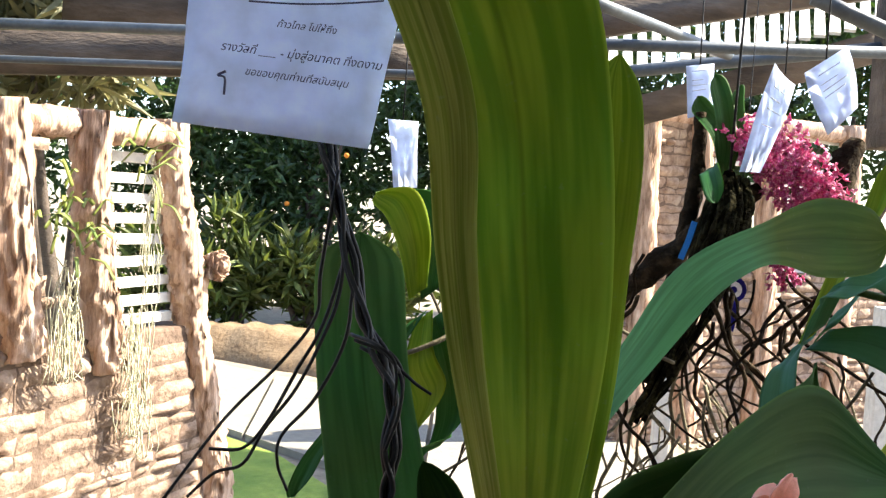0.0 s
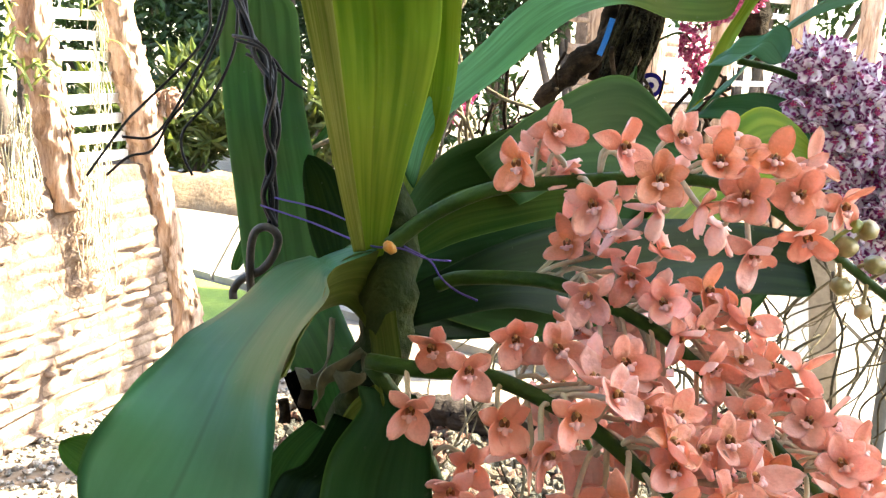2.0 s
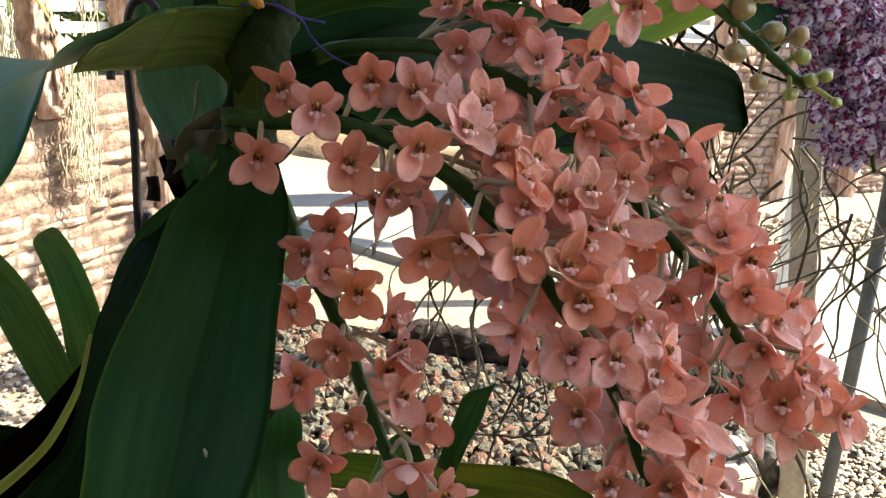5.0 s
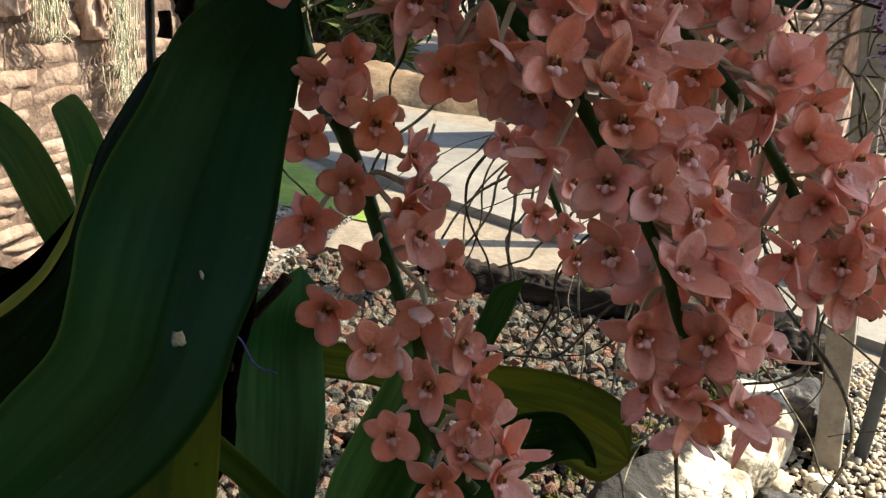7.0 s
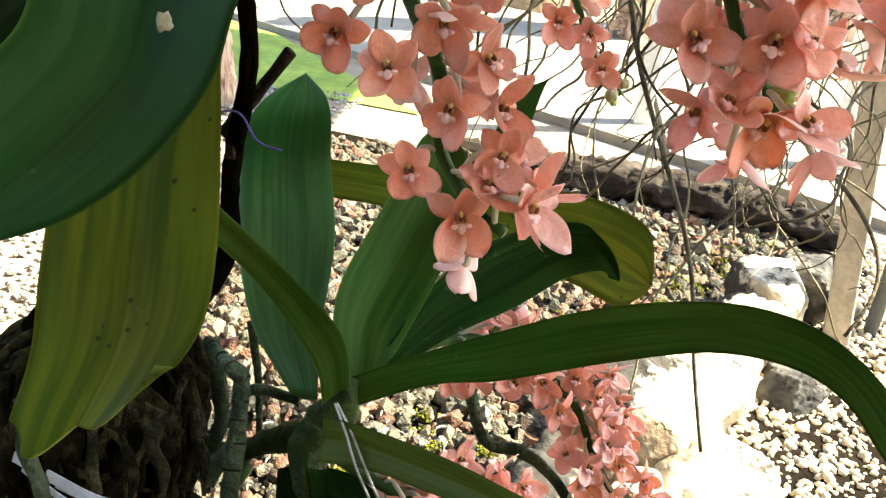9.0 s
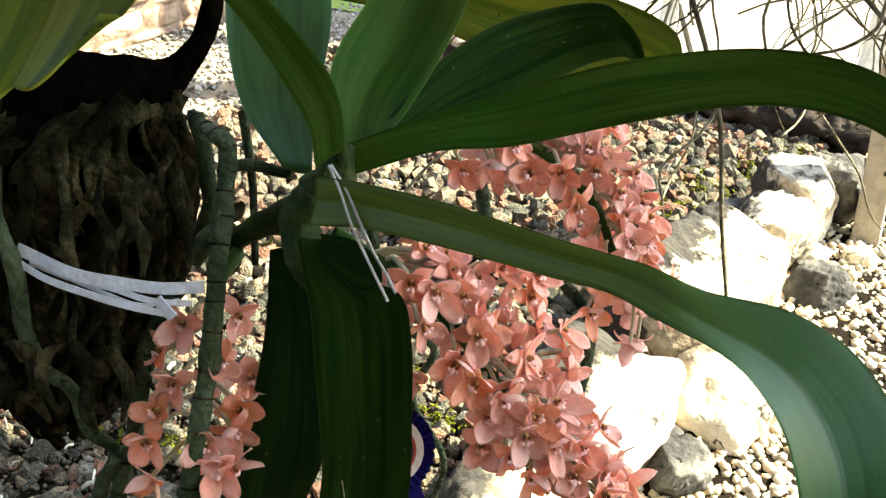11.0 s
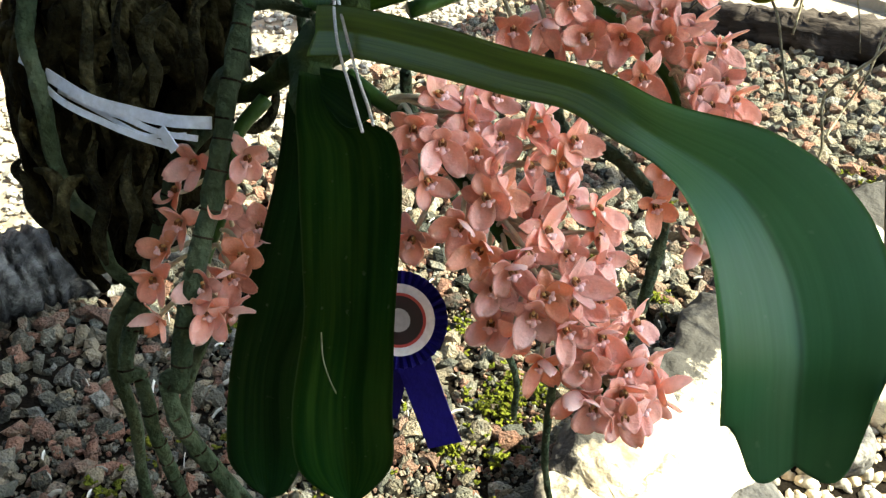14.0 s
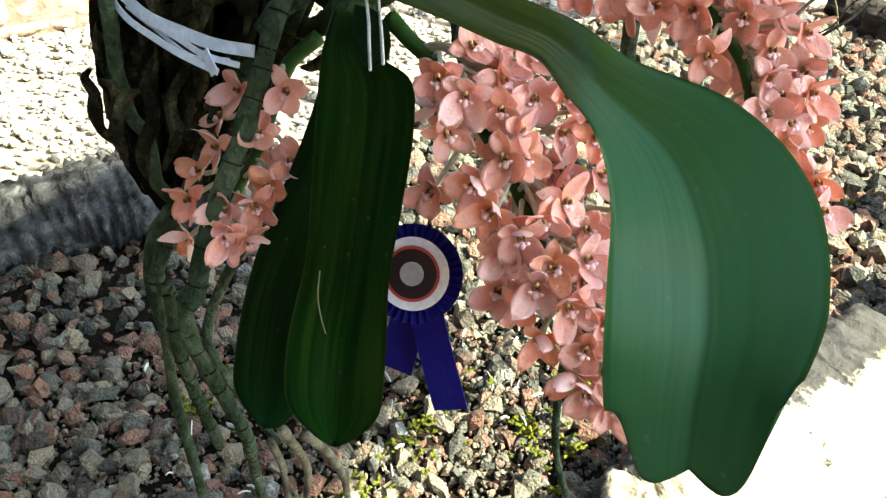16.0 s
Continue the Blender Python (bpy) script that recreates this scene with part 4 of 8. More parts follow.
# black sheet put in for the shadow inside the folded hanging leaf
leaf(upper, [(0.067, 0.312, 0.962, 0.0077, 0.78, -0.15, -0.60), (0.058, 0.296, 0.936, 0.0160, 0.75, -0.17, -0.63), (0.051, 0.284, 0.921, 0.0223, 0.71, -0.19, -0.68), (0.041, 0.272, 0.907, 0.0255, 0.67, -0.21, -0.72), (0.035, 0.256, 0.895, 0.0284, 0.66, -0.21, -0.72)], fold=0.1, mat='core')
leaf(upper, [(0.089, 0.357, 1.025, 0.0059, 0.87, -0.10, -0.49), (0.076, 0.354, 1.011, 0.0093, 1.00, 0.05, -0.01), (0.066, 0.349, 0.990, 0.0104, 0.94, 0.13, 0.30), (0.063, 0.342, 0.967, 0.0074, 0.90, 0.16, 0.40), (0.063, 0.335, 0.947, 0.0041, 0.72, 0.22, 0.66)], fold=0.15)
leaf(upper, [(0.102, 0.339, 1.033, 0.0018, 0.76, -0.14, -0.64), (0.112, 0.331, 1.046, 0.0043, 0.76, -0.14, -0.64), (0.121, 0.326, 1.055, 0.0051, 0.64, -0.18, -0.75), (0.122, 0.325, 1.061, 0.0026, 0.51, -0.21, -0.83)], fold=0.3, mat='leaf_pale')
leaf(upper, [(0.106, 0.363, 0.991, 0.0066, 0.94, 0.18, 0.28), (0.105, 0.301, 0.934, 0.0167, 0.99, 0.14, 0.08), (0.103, 0.275, 0.905, 0.0265, 0.97, 0.18, 0.18), (0.109, 0.247, 0.876, 0.0285, 0.97, 0.18, 0.17), (0.113, 0.226, 0.855, 0.0280, 0.95, 0.20, 0.25), (0.109, 0.212, 0.839, 0.0270, 0.89, 0.25, 0.36), (0.105, 0.204, 0.829, 0.0225, 0.84, 0.29, 0.46)], fold=0.08, notch=0.016, mat='leaf_yellow')
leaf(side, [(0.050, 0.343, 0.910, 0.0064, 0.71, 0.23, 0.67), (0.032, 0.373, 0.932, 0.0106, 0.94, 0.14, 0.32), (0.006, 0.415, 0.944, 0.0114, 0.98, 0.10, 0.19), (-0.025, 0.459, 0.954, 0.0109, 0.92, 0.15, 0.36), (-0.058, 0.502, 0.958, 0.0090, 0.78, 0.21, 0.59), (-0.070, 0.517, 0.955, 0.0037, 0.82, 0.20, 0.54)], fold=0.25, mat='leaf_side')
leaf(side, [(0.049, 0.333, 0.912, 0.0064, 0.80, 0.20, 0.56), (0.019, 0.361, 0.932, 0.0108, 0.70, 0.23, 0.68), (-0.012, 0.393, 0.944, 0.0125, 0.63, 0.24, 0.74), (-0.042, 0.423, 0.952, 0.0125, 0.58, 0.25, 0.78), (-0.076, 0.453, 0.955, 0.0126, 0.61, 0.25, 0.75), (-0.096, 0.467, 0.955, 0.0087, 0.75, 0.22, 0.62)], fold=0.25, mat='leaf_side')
leaf(side, [(0.034, 0.338, 0.902, 0.0048, 0.44, 0.31, 0.84), (0.023, 0.321, 0.917, 0.0073, 0.63, 0.29, 0.72), (0.011, 0.312, 0.925, 0.0083, 0.81, 0.24, 0.53), (-0.004, 0.301, 0.929, 0.0063, 0.66, 0.28, 0.69)], fold=0.15, mat='leaf_dark')
leaf(lower, [(0.138, 0.355, 0.745, 0.0067, 0.99, 0.04, -0.10), (0.117, 0.394, 0.759, 0.0184, 0.99, 0.10, 0.01), (0.102, 0.443, 0.786, 0.0275, 0.99, 0.14, 0.08), (0.087, 0.491, 0.814, 0.0273, 0.99, 0.14, 0.08), (0.087, 0.500, 0.843, 0.0239, 0.98, 0.17, 0.15), (0.089, 0.526, 0.861, 0.0049, 0.99, 0.14, 0.08)], fold=0.12, mat='leaf')
leaf(lower, [(0.157, 0.342, 0.760, 0.0079, 0.74, 0.38, 0.55), (0.154, 0.340, 0.783, 0.0086, 0.74, 0.38, 0.56), (0.142, 0.336, 0.807, 0.0094, 0.98, 0.17, 0.13), (0.124, 0.329, 0.832, 0.0068, 0.87, 0.30, 0.38), (0.110, 0.323, 0.849, 0.0062, 0.44, 0.47, 0.77), (0.098, 0.318, 0.863, 0.0073, 0.38, 0.48, 0.79), (0.086, 0.313, 0.877, 0.0068, 0.32, 0.48, 0.81)], fold=0.2, mat='leaf_olive')
leaf(lower, [(0.166, 0.351, 0.754, 0.0061, 0.89, 0.28, 0.35), (0.160, 0.393, 0.769, 0.0207, 0.89, -0.15, -0.43), (0.170, 0.429, 0.790, 0.0227, 0.92, -0.12, -0.38), (0.180, 0.459, 0.813, 0.0212, 0.91, -0.13, -0.40), (0.183, 0.486, 0.830, 0.0177, 0.91, -0.13, -0.39), (0.184, 0.501, 0.845, 0.0106, 0.88, -0.16, -0.45)], fold=0.4, mat='leaf_olive')
leaf(side2, [(0.090, 0.540, 0.788, 0.0125, -0.12, 0.38, 0.92), (0.151, 0.553, 0.780, 0.0147, -0.12, 0.38, 0.92), (0.219, 0.563, 0.763, 0.0249, -0.12, 0.38, 0.92), (0.274, 0.566, 0.755, 0.0305, 0.07, 0.40, 0.91), (0.312, 0.563, 0.741, 0.0298, 0.23, 0.40, 0.89), (0.328, 0.560, 0.730, 0.0163, 0.29, 0.40, 0.87)], fold=0.12, mat='leaf_yellow')
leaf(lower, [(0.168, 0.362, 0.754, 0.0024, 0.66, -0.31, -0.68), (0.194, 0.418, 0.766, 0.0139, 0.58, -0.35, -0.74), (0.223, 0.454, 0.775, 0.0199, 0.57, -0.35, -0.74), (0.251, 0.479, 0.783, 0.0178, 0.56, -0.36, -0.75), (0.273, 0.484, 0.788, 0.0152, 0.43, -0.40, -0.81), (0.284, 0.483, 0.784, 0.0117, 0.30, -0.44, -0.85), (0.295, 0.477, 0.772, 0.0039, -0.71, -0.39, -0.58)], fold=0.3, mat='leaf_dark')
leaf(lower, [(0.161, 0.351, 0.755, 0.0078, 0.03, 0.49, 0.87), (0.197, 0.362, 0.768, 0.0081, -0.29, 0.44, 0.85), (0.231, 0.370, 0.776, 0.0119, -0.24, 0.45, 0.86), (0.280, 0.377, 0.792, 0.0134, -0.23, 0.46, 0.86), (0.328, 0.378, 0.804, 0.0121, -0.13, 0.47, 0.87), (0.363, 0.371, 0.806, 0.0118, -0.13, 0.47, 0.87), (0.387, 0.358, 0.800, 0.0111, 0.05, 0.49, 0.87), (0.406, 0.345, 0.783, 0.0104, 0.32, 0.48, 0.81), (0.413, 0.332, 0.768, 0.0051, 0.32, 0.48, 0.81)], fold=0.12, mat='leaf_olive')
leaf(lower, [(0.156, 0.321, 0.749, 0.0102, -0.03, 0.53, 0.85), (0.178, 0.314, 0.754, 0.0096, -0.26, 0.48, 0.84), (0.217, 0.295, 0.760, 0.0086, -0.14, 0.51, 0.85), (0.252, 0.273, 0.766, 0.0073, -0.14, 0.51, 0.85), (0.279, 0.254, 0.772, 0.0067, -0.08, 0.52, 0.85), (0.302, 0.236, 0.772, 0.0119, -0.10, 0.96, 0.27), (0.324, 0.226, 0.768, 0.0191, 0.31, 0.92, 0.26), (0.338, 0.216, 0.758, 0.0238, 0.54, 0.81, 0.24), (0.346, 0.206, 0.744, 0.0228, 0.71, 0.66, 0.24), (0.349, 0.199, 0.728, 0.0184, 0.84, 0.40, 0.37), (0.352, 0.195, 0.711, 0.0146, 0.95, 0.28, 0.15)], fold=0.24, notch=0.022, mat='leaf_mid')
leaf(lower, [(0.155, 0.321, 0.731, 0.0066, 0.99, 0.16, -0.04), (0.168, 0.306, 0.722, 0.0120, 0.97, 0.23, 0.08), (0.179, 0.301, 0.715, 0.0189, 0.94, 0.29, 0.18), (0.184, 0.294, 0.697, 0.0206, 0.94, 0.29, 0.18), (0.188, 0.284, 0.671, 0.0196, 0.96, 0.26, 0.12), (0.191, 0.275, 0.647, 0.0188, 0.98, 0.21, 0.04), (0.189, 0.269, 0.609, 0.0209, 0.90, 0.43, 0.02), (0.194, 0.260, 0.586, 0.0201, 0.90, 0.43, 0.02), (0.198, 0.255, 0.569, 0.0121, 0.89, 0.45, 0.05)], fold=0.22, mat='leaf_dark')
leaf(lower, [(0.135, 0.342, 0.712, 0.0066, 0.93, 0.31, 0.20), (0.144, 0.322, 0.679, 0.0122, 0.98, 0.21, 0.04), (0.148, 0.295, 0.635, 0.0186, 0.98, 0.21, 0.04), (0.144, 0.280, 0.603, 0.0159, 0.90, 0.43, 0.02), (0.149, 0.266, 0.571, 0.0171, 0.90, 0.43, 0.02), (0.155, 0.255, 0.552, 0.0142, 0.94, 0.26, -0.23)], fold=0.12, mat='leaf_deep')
leaf(side2, [(0.208, 0.533, 0.801, 0.0070, 0.89, -0.07, -0.45), (0.217, 0.525, 0.836, 0.0093, 0.69, -0.18, -0.70), (0.226, 0.525, 0.860, 0.0104, 0.71, -0.17, -0.69), (0.238, 0.521, 0.877, 0.0045, 0.87, -0.09, -0.49)], fold=0.15, mat='leaf', point=0.03)
leaf(lower, [(0.161, 0.316, 0.730, 0.0065, 0.23, -0.49, -0.84), (0.177, 0.307, 0.730, 0.0097, 0.09, -0.52, -0.85), (0.190, 0.300, 0.728, 0.0058, -0.31, -0.55, -0.78)], fold=0.2, mat='leaf_dark')
BLOOM_A1 = [(0.177, 0.333, 1.159, -31, -24), (0.191, 0.348, 1.171, 31, 20), (0.197, 0.347, 1.155, 117, -62), (0.218, 0.330, 1.167, 32, -3), (0.223, 0.344, 1.158, 104, -46), (0.232, 0.318, 1.156, 1, 5), (0.207, 0.320, 1.145, -12, -5), (0.221, 0.338, 1.131, 105, -72), (0.242, 0.339, 1.171, 28, 10), (0.256, 0.325, 1.163, -4, 20), (0.238, 0.339, 1.139, -108, -34), (0.249, 0.319, 1.145, 51, -33), (0.264, 0.345, 1.170, 4, 44), (0.267, 0.321, 1.150, -16, 13), (0.282, 0.341, 1.162, -2, 37), (0.291, 0.330, 1.150, -16, 10), (0.264, 0.341, 1.134, -115, -54), (0.274, 0.330, 1.126, 19, -42)]
BLOOM_A2 = [(0.293, 0.323, 1.135, -5, -30), (0.301, 0.349, 1.159, 46, 39), (0.312, 0.342, 1.144, 36, -2)]
flower_spray(upper, [(0.121, 0.357, 1.115), (0.141, 0.357, 1.131), (0.166, 0.349, 1.144), (0.194, 0.342, 1.149), (0.228, 0.338, 1.153), (0.258, 0.340, 1.152), (0.282, 0.342, 1.143), (0.305, 0.344, 1.128), (0.327, 0.350, 1.113), (0.349, 0.352, 1.097)],
    BLOOM_A1 + BLOOM_A2, 10, 0, size=0.81,
    bud_at=[(0.317, 0.346, 1.126, 0.0047), (0.327, 0.349, 1.133, 0.0045), (0.332, 0.349, 1.118, 0.0041), (0.343, 0.351, 1.117, 0.0036), (0.317, 0.344, 1.109, 0.004), (0.321, 0.347, 1.135, 0.0028), (0.345, 0.35, 1.109, 0.0031), (0.328, 0.345, 1.098, 0.0034), (0.342, 0.347, 1.094, 0.0027), (0.35, 0.35, 1.1, 0.0029), (0.356, 0.351, 1.102, 0.0027), (0.361, 0.348, 1.092, 0.0022)])
BLOOM_B1 = [(0.202, 0.359, 1.119, -29, 20), (0.209, 0.332, 1.104, -4, -17), (0.217, 0.359, 1.125, 42, 46), (0.228, 0.341, 1.111, -4, -20), (0.240, 0.330, 1.102, 0, 18), (0.242, 0.351, 1.118, 58, 47), (0.261, 0.345, 1.104, 33, 15), (0.271, 0.343, 1.096, 60, 31), (0.245, 0.321, 1.091, 45, -39), (0.259, 0.318, 1.080, 15, -25), (0.279, 0.342, 1.091, 54, 37), (0.287, 0.337, 1.075, 33, 1), (0.275, 0.312, 1.062, 5, 4), (0.302, 0.337, 1.072, 55, 7), (0.299, 0.335, 1.064, -3, -32), (0.304, 0.325, 1.055, -19, 25), (0.315, 0.333, 1.051, 56, 21), (0.286, 0.308, 1.039, -25, -14)]
BLOOM_B2 = [(0.272, 0.312, 1.047, -33, 45), (0.316, 0.317, 1.040, -4, 33), (0.328, 0.331, 1.040, 24, 32), (0.332, 0.330, 1.029, 24, -4), (0.301, 0.308, 1.017, -25, -12), (0.327, 0.311, 1.020, -1, 14), (0.350, 0.328, 1.012, 49, 9), (0.340, 0.313, 1.009, 53, 21), (0.313, 0.308, 1.030, -73, -17), (0.336, 0.305, 1.000, -26, -6), (0.320, 0.323, 0.984, -105, -37), (0.359, 0.325, 0.993, 51, 21), (0.350, 0.307, 0.991, 44, 19), (0.330, 0.304, 0.979, -67, -12), (0.346, 0.302, 0.980, -24, 7), (0.361, 0.311, 0.984, 47, 12), (0.373, 0.312, 0.973, 33, -4), (0.351, 0.301, 0.970, 4, -35)]
flower_spray(upper, [(0.142, 0.374, 1.093), (0.155, 0.371, 1.098), (0.192, 0.357, 1.102), (0.217, 0.347, 1.096), (0.241, 0.339, 1.086), (0.265, 0.334, 1.067), (0.290, 0.328, 1.043), (0.310, 0.326, 1.024), (0.329, 0.323, 0.999), (0.349, 0.320, 0.975), (0.368, 0.319, 0.954)],
    BLOOM_B1 + BLOOM_B2, 130, 3, size=0.80)
BLOOM_C1 = [(0.146, 0.303, 1.087, -17, -4), (0.160, 0.293, 1.082, 18, -4), (0.178, 0.304, 1.092, 11, 2), (0.194, 0.301, 1.089, 15, 20), (0.137, 0.301, 1.061, 14, -11), (0.174, 0.285, 1.064, 26, 15), (0.200, 0.273, 1.074, 22, -12), (0.220, 0.295, 1.087, 8, 19), (0.227, 0.283, 1.074, 18, -4), (0.235, 0.272, 1.065, 50, 26), (0.240, 0.287, 1.070, 25, 29), (0.191, 0.275, 1.058, 42, -19), (0.249, 0.283, 1.059, 40, 4), (0.260, 0.288, 1.060, 26, 40), (0.236, 0.261, 1.043, 28, 19), (0.258, 0.272, 1.044, 43, 37), (0.269, 0.284, 1.047, 64, 29), (0.204, 0.276, 1.036, 13, -8)]
BLOOM_C2 = [(0.219, 0.263, 1.046, -14, -46), (0.259, 0.261, 1.028, 6, 22), (0.252, 0.262, 1.039, 36, 29), (0.276, 0.283, 1.025, 45, 45), (0.281, 0.279, 1.017, 37, 11), (0.238, 0.266, 1.014, -49, -25), (0.273, 0.263, 1.008, 1, 14), (0.293, 0.283, 1.004, 61, 24), (0.258, 0.260, 1.010, -18, 13), (0.284, 0.261, 0.983, 33, 35), (0.263, 0.261, 0.987, -28, 3), (0.292, 0.271, 0.991, 45, 39), (0.305, 0.283, 0.976, 57, 17), (0.275, 0.262, 0.960, 18, 14), (0.297, 0.261, 0.962, 3, -4), (0.307, 0.267, 0.961, 28, 39), (0.288, 0.260, 0.943, 17, 33), (0.283, 0.271, 0.937, -50, -17)]
BLOOM_C3 = [(0.298, 0.258, 0.940, 11, -36), (0.310, 0.259, 0.940, 32, 27), (0.296, 0.274, 0.922, 31, -69), (0.321, 0.278, 0.925, 71, -43), (0.296, 0.266, 0.975, 53, 0), (0.288, 0.273, 0.998, 14, 31)]
flower_spray(upper, [(0.117, 0.325, 1.071), (0.138, 0.316, 1.072), (0.167, 0.307, 1.074), (0.190, 0.295, 1.070), (0.212, 0.285, 1.061), (0.229, 0.280, 1.048), (0.235, 0.282, 1.045), (0.251, 0.277, 1.024), (0.265, 0.279, 1.005), (0.281, 0.279, 0.980), (0.292, 0.277, 0.956), (0.307, 0.277, 0.938)],
    BLOOM_C1 + BLOOM_C2 + BLOOM_C3, 130, 2, size=0.80)
BLOOM_D1 = [(0.155, 0.307, 1.023, -12, -12), (0.162, 0.318, 1.030, 12, -2), (0.153, 0.296, 1.004, -4, 7), (0.177, 0.297, 1.012, 30, -1), (0.165, 0.300, 1.017, 26, 28), (0.173, 0.283, 0.993, -8, 4), (0.194, 0.298, 0.990, 71, -2), (0.156, 0.294, 0.974, -2, 1), (0.198, 0.281, 0.978, 36, 7), (0.181, 0.271, 0.968, -8, -2), (0.208, 0.289, 0.965, 31, 18), (0.168, 0.280, 0.946, -10, 3), (0.204, 0.265, 0.957, -4, -22), (0.188, 0.263, 0.941, -7, 20), (0.217, 0.265, 0.946, 54, 14), (0.209, 0.262, 0.931, -20, 1), (0.222, 0.274, 0.929, 59, 14), (0.196, 0.263, 0.909, 25, 15)]
BLOOM_D2 = [(0.225, 0.264, 0.917, 18, 10), (0.215, 0.249, 0.902, 17, -1), (0.235, 0.248, 0.908, 53, 0)]
flower_spray(upper, [(0.118, 0.325, 1.069), (0.136, 0.334, 1.039), (0.150, 0.323, 1.013), (0.162, 0.310, 1.005), (0.175, 0.300, 0.984), (0.190, 0.286, 0.957), (0.202, 0.276, 0.938), (0.204, 0.281, 0.910), (0.218, 0.267, 0.897), (0.229, 0.261, 0.892)],
    BLOOM_D1 + BLOOM_D2, 22, 0, size=0.76)
flower_spray(side2, [(0.210, 0.637, 0.986), (0.222, 0.626, 0.958), (0.242, 0.612, 0.921), (0.267, 0.595, 0.876), (0.287, 0.588, 0.854)],
    [(0.226, 0.601, 0.925, -20, -10), (0.239, 0.591, 0.898, 10, 0), (0.261, 0.603, 0.921, 25, 5), (0.261, 0.591, 0.892, 0, -10), (0.271, 0.583, 0.872, 5, 0), (0.212, 0.608, 0.945, -30, 5), (0.226, 0.615, 0.956, 10, -10), (0.246, 0.613, 0.947, 30, 0)], 5, 3, size=1.0)
BLOOM_E1 = [(0.198, 0.322, 0.716, 19, 1), (0.209, 0.325, 0.711, 26, 1), (0.208, 0.351, 0.714, 84, 36), (0.218, 0.359, 0.718, 66, 41), (0.223, 0.353, 0.704, 47, 8), (0.205, 0.318, 0.697, 53, -23), (0.220, 0.334, 0.705, 19, 13), (0.227, 0.334, 0.699, 82, -1), (0.233, 0.360, 0.705, 92, 26), (0.239, 0.365, 0.710, 85, 13), (0.251, 0.366, 0.702, 66, 23), (0.229, 0.324, 0.691, 21, 21), (0.236, 0.353, 0.693, 74, 5), (0.249, 0.359, 0.693, 55, 8), (0.199, 0.319, 0.667, 17, -11), (0.221, 0.317, 0.680, 0, 0), (0.231, 0.315, 0.672, 4, 13), (0.242, 0.347, 0.681, 53, 3)]
BLOOM_E2 = [(0.255, 0.354, 0.680, 82, 19), (0.267, 0.357, 0.677, 83, 16), (0.248, 0.321, 0.672, 49, -14), (0.244, 0.315, 0.666, 43, -4), (0.260, 0.341, 0.663, 26, 6), (0.269, 0.352, 0.667, 76, 4), (0.273, 0.349, 0.659, 62, -12), (0.238, 0.313, 0.656, 15, 26), (0.259, 0.316, 0.657, 31, 16), (0.267, 0.327, 0.658, 53, 26), (0.277, 0.335, 0.647, 40, 0), (0.237, 0.316, 0.635, 12, 26), (0.250, 0.312, 0.636, 49, -21), (0.269, 0.313, 0.645, 48, 6), (0.282, 0.321, 0.640, 50, -9), (0.292, 0.342, 0.634, 74, 28), (0.281, 0.310, 0.631, 6, 13), (0.294, 0.320, 0.628, 62, -5)]
BLOOM_E3 = [(0.301, 0.336, 0.618, 81, 19), (0.262, 0.309, 0.628, 21, -27), (0.287, 0.305, 0.616, 6, -8), (0.299, 0.307, 0.613, 21, 6), (0.256, 0.311, 0.650, 15, -1), (0.279, 0.306, 0.620, 2, -25), (0.296, 0.312, 0.621, 34, -1)]
flower_spray(lower, [(0.159, 0.341, 0.724), (0.173, 0.338, 0.718), (0.193, 0.339, 0.706), (0.218, 0.338, 0.682), (0.241, 0.333, 0.658), (0.262, 0.329, 0.636), (0.283, 0.325, 0.613), (0.296, 0.321, 0.598)],
    BLOOM_E1 + BLOOM_E2 + BLOOM_E3, 150, 0, size=0.75)
BLOOM_F1 = [(0.220, 0.420, 0.733, 39, -42), (0.207, 0.415, 0.729, 15, -9), (0.231, 0.422, 0.742, 32, 10), (0.242, 0.422, 0.728, 0, 7), (0.247, 0.444, 0.749, 80, 38), (0.261, 0.456, 0.744, 34, 14), (0.269, 0.446, 0.736, 40, 19), (0.281, 0.463, 0.742, 75, 31), (0.284, 0.455, 0.728, 70, 10), (0.297, 0.455, 0.721, 67, 4), (0.276, 0.436, 0.728, 1, 13), (0.289, 0.436, 0.717, 41, 6), (0.268, 0.421, 0.714, 22, -10), (0.302, 0.448, 0.708, 36, -8), (0.293, 0.429, 0.708, 59, -12), (0.308, 0.446, 0.700, 62, -3), (0.289, 0.412, 0.685, 17, 22), (0.290, 0.410, 0.674, 5, 15)]
BLOOM_F2 = [(0.284, 0.416, 0.652, 27, -8), (0.306, 0.410, 0.672, 56, -10), (0.276, 0.418, 0.687, 1, 29), (0.320, 0.416, 0.664, 45, -13), (0.307, 0.419, 0.683, 36, 22), (0.324, 0.430, 0.668, 42, 1), (0.299, 0.421, 0.695, 18, 30), (0.311, 0.441, 0.686, 29, 9), (0.257, 0.424, 0.730, 3, -5), (0.300, 0.431, 0.701, 10, 17)]
flower_spray(lower, [(0.166, 0.388, 0.739), (0.191, 0.421, 0.745), (0.217, 0.441, 0.740), (0.244, 0.444, 0.732), (0.263, 0.444, 0.718), (0.280, 0.440, 0.703), (0.293, 0.432, 0.679), (0.308, 0.426, 0.657), (0.325, 0.430, 0.643)],
    BLOOM_F1 + BLOOM_F2, 110, 3, size=0.75)
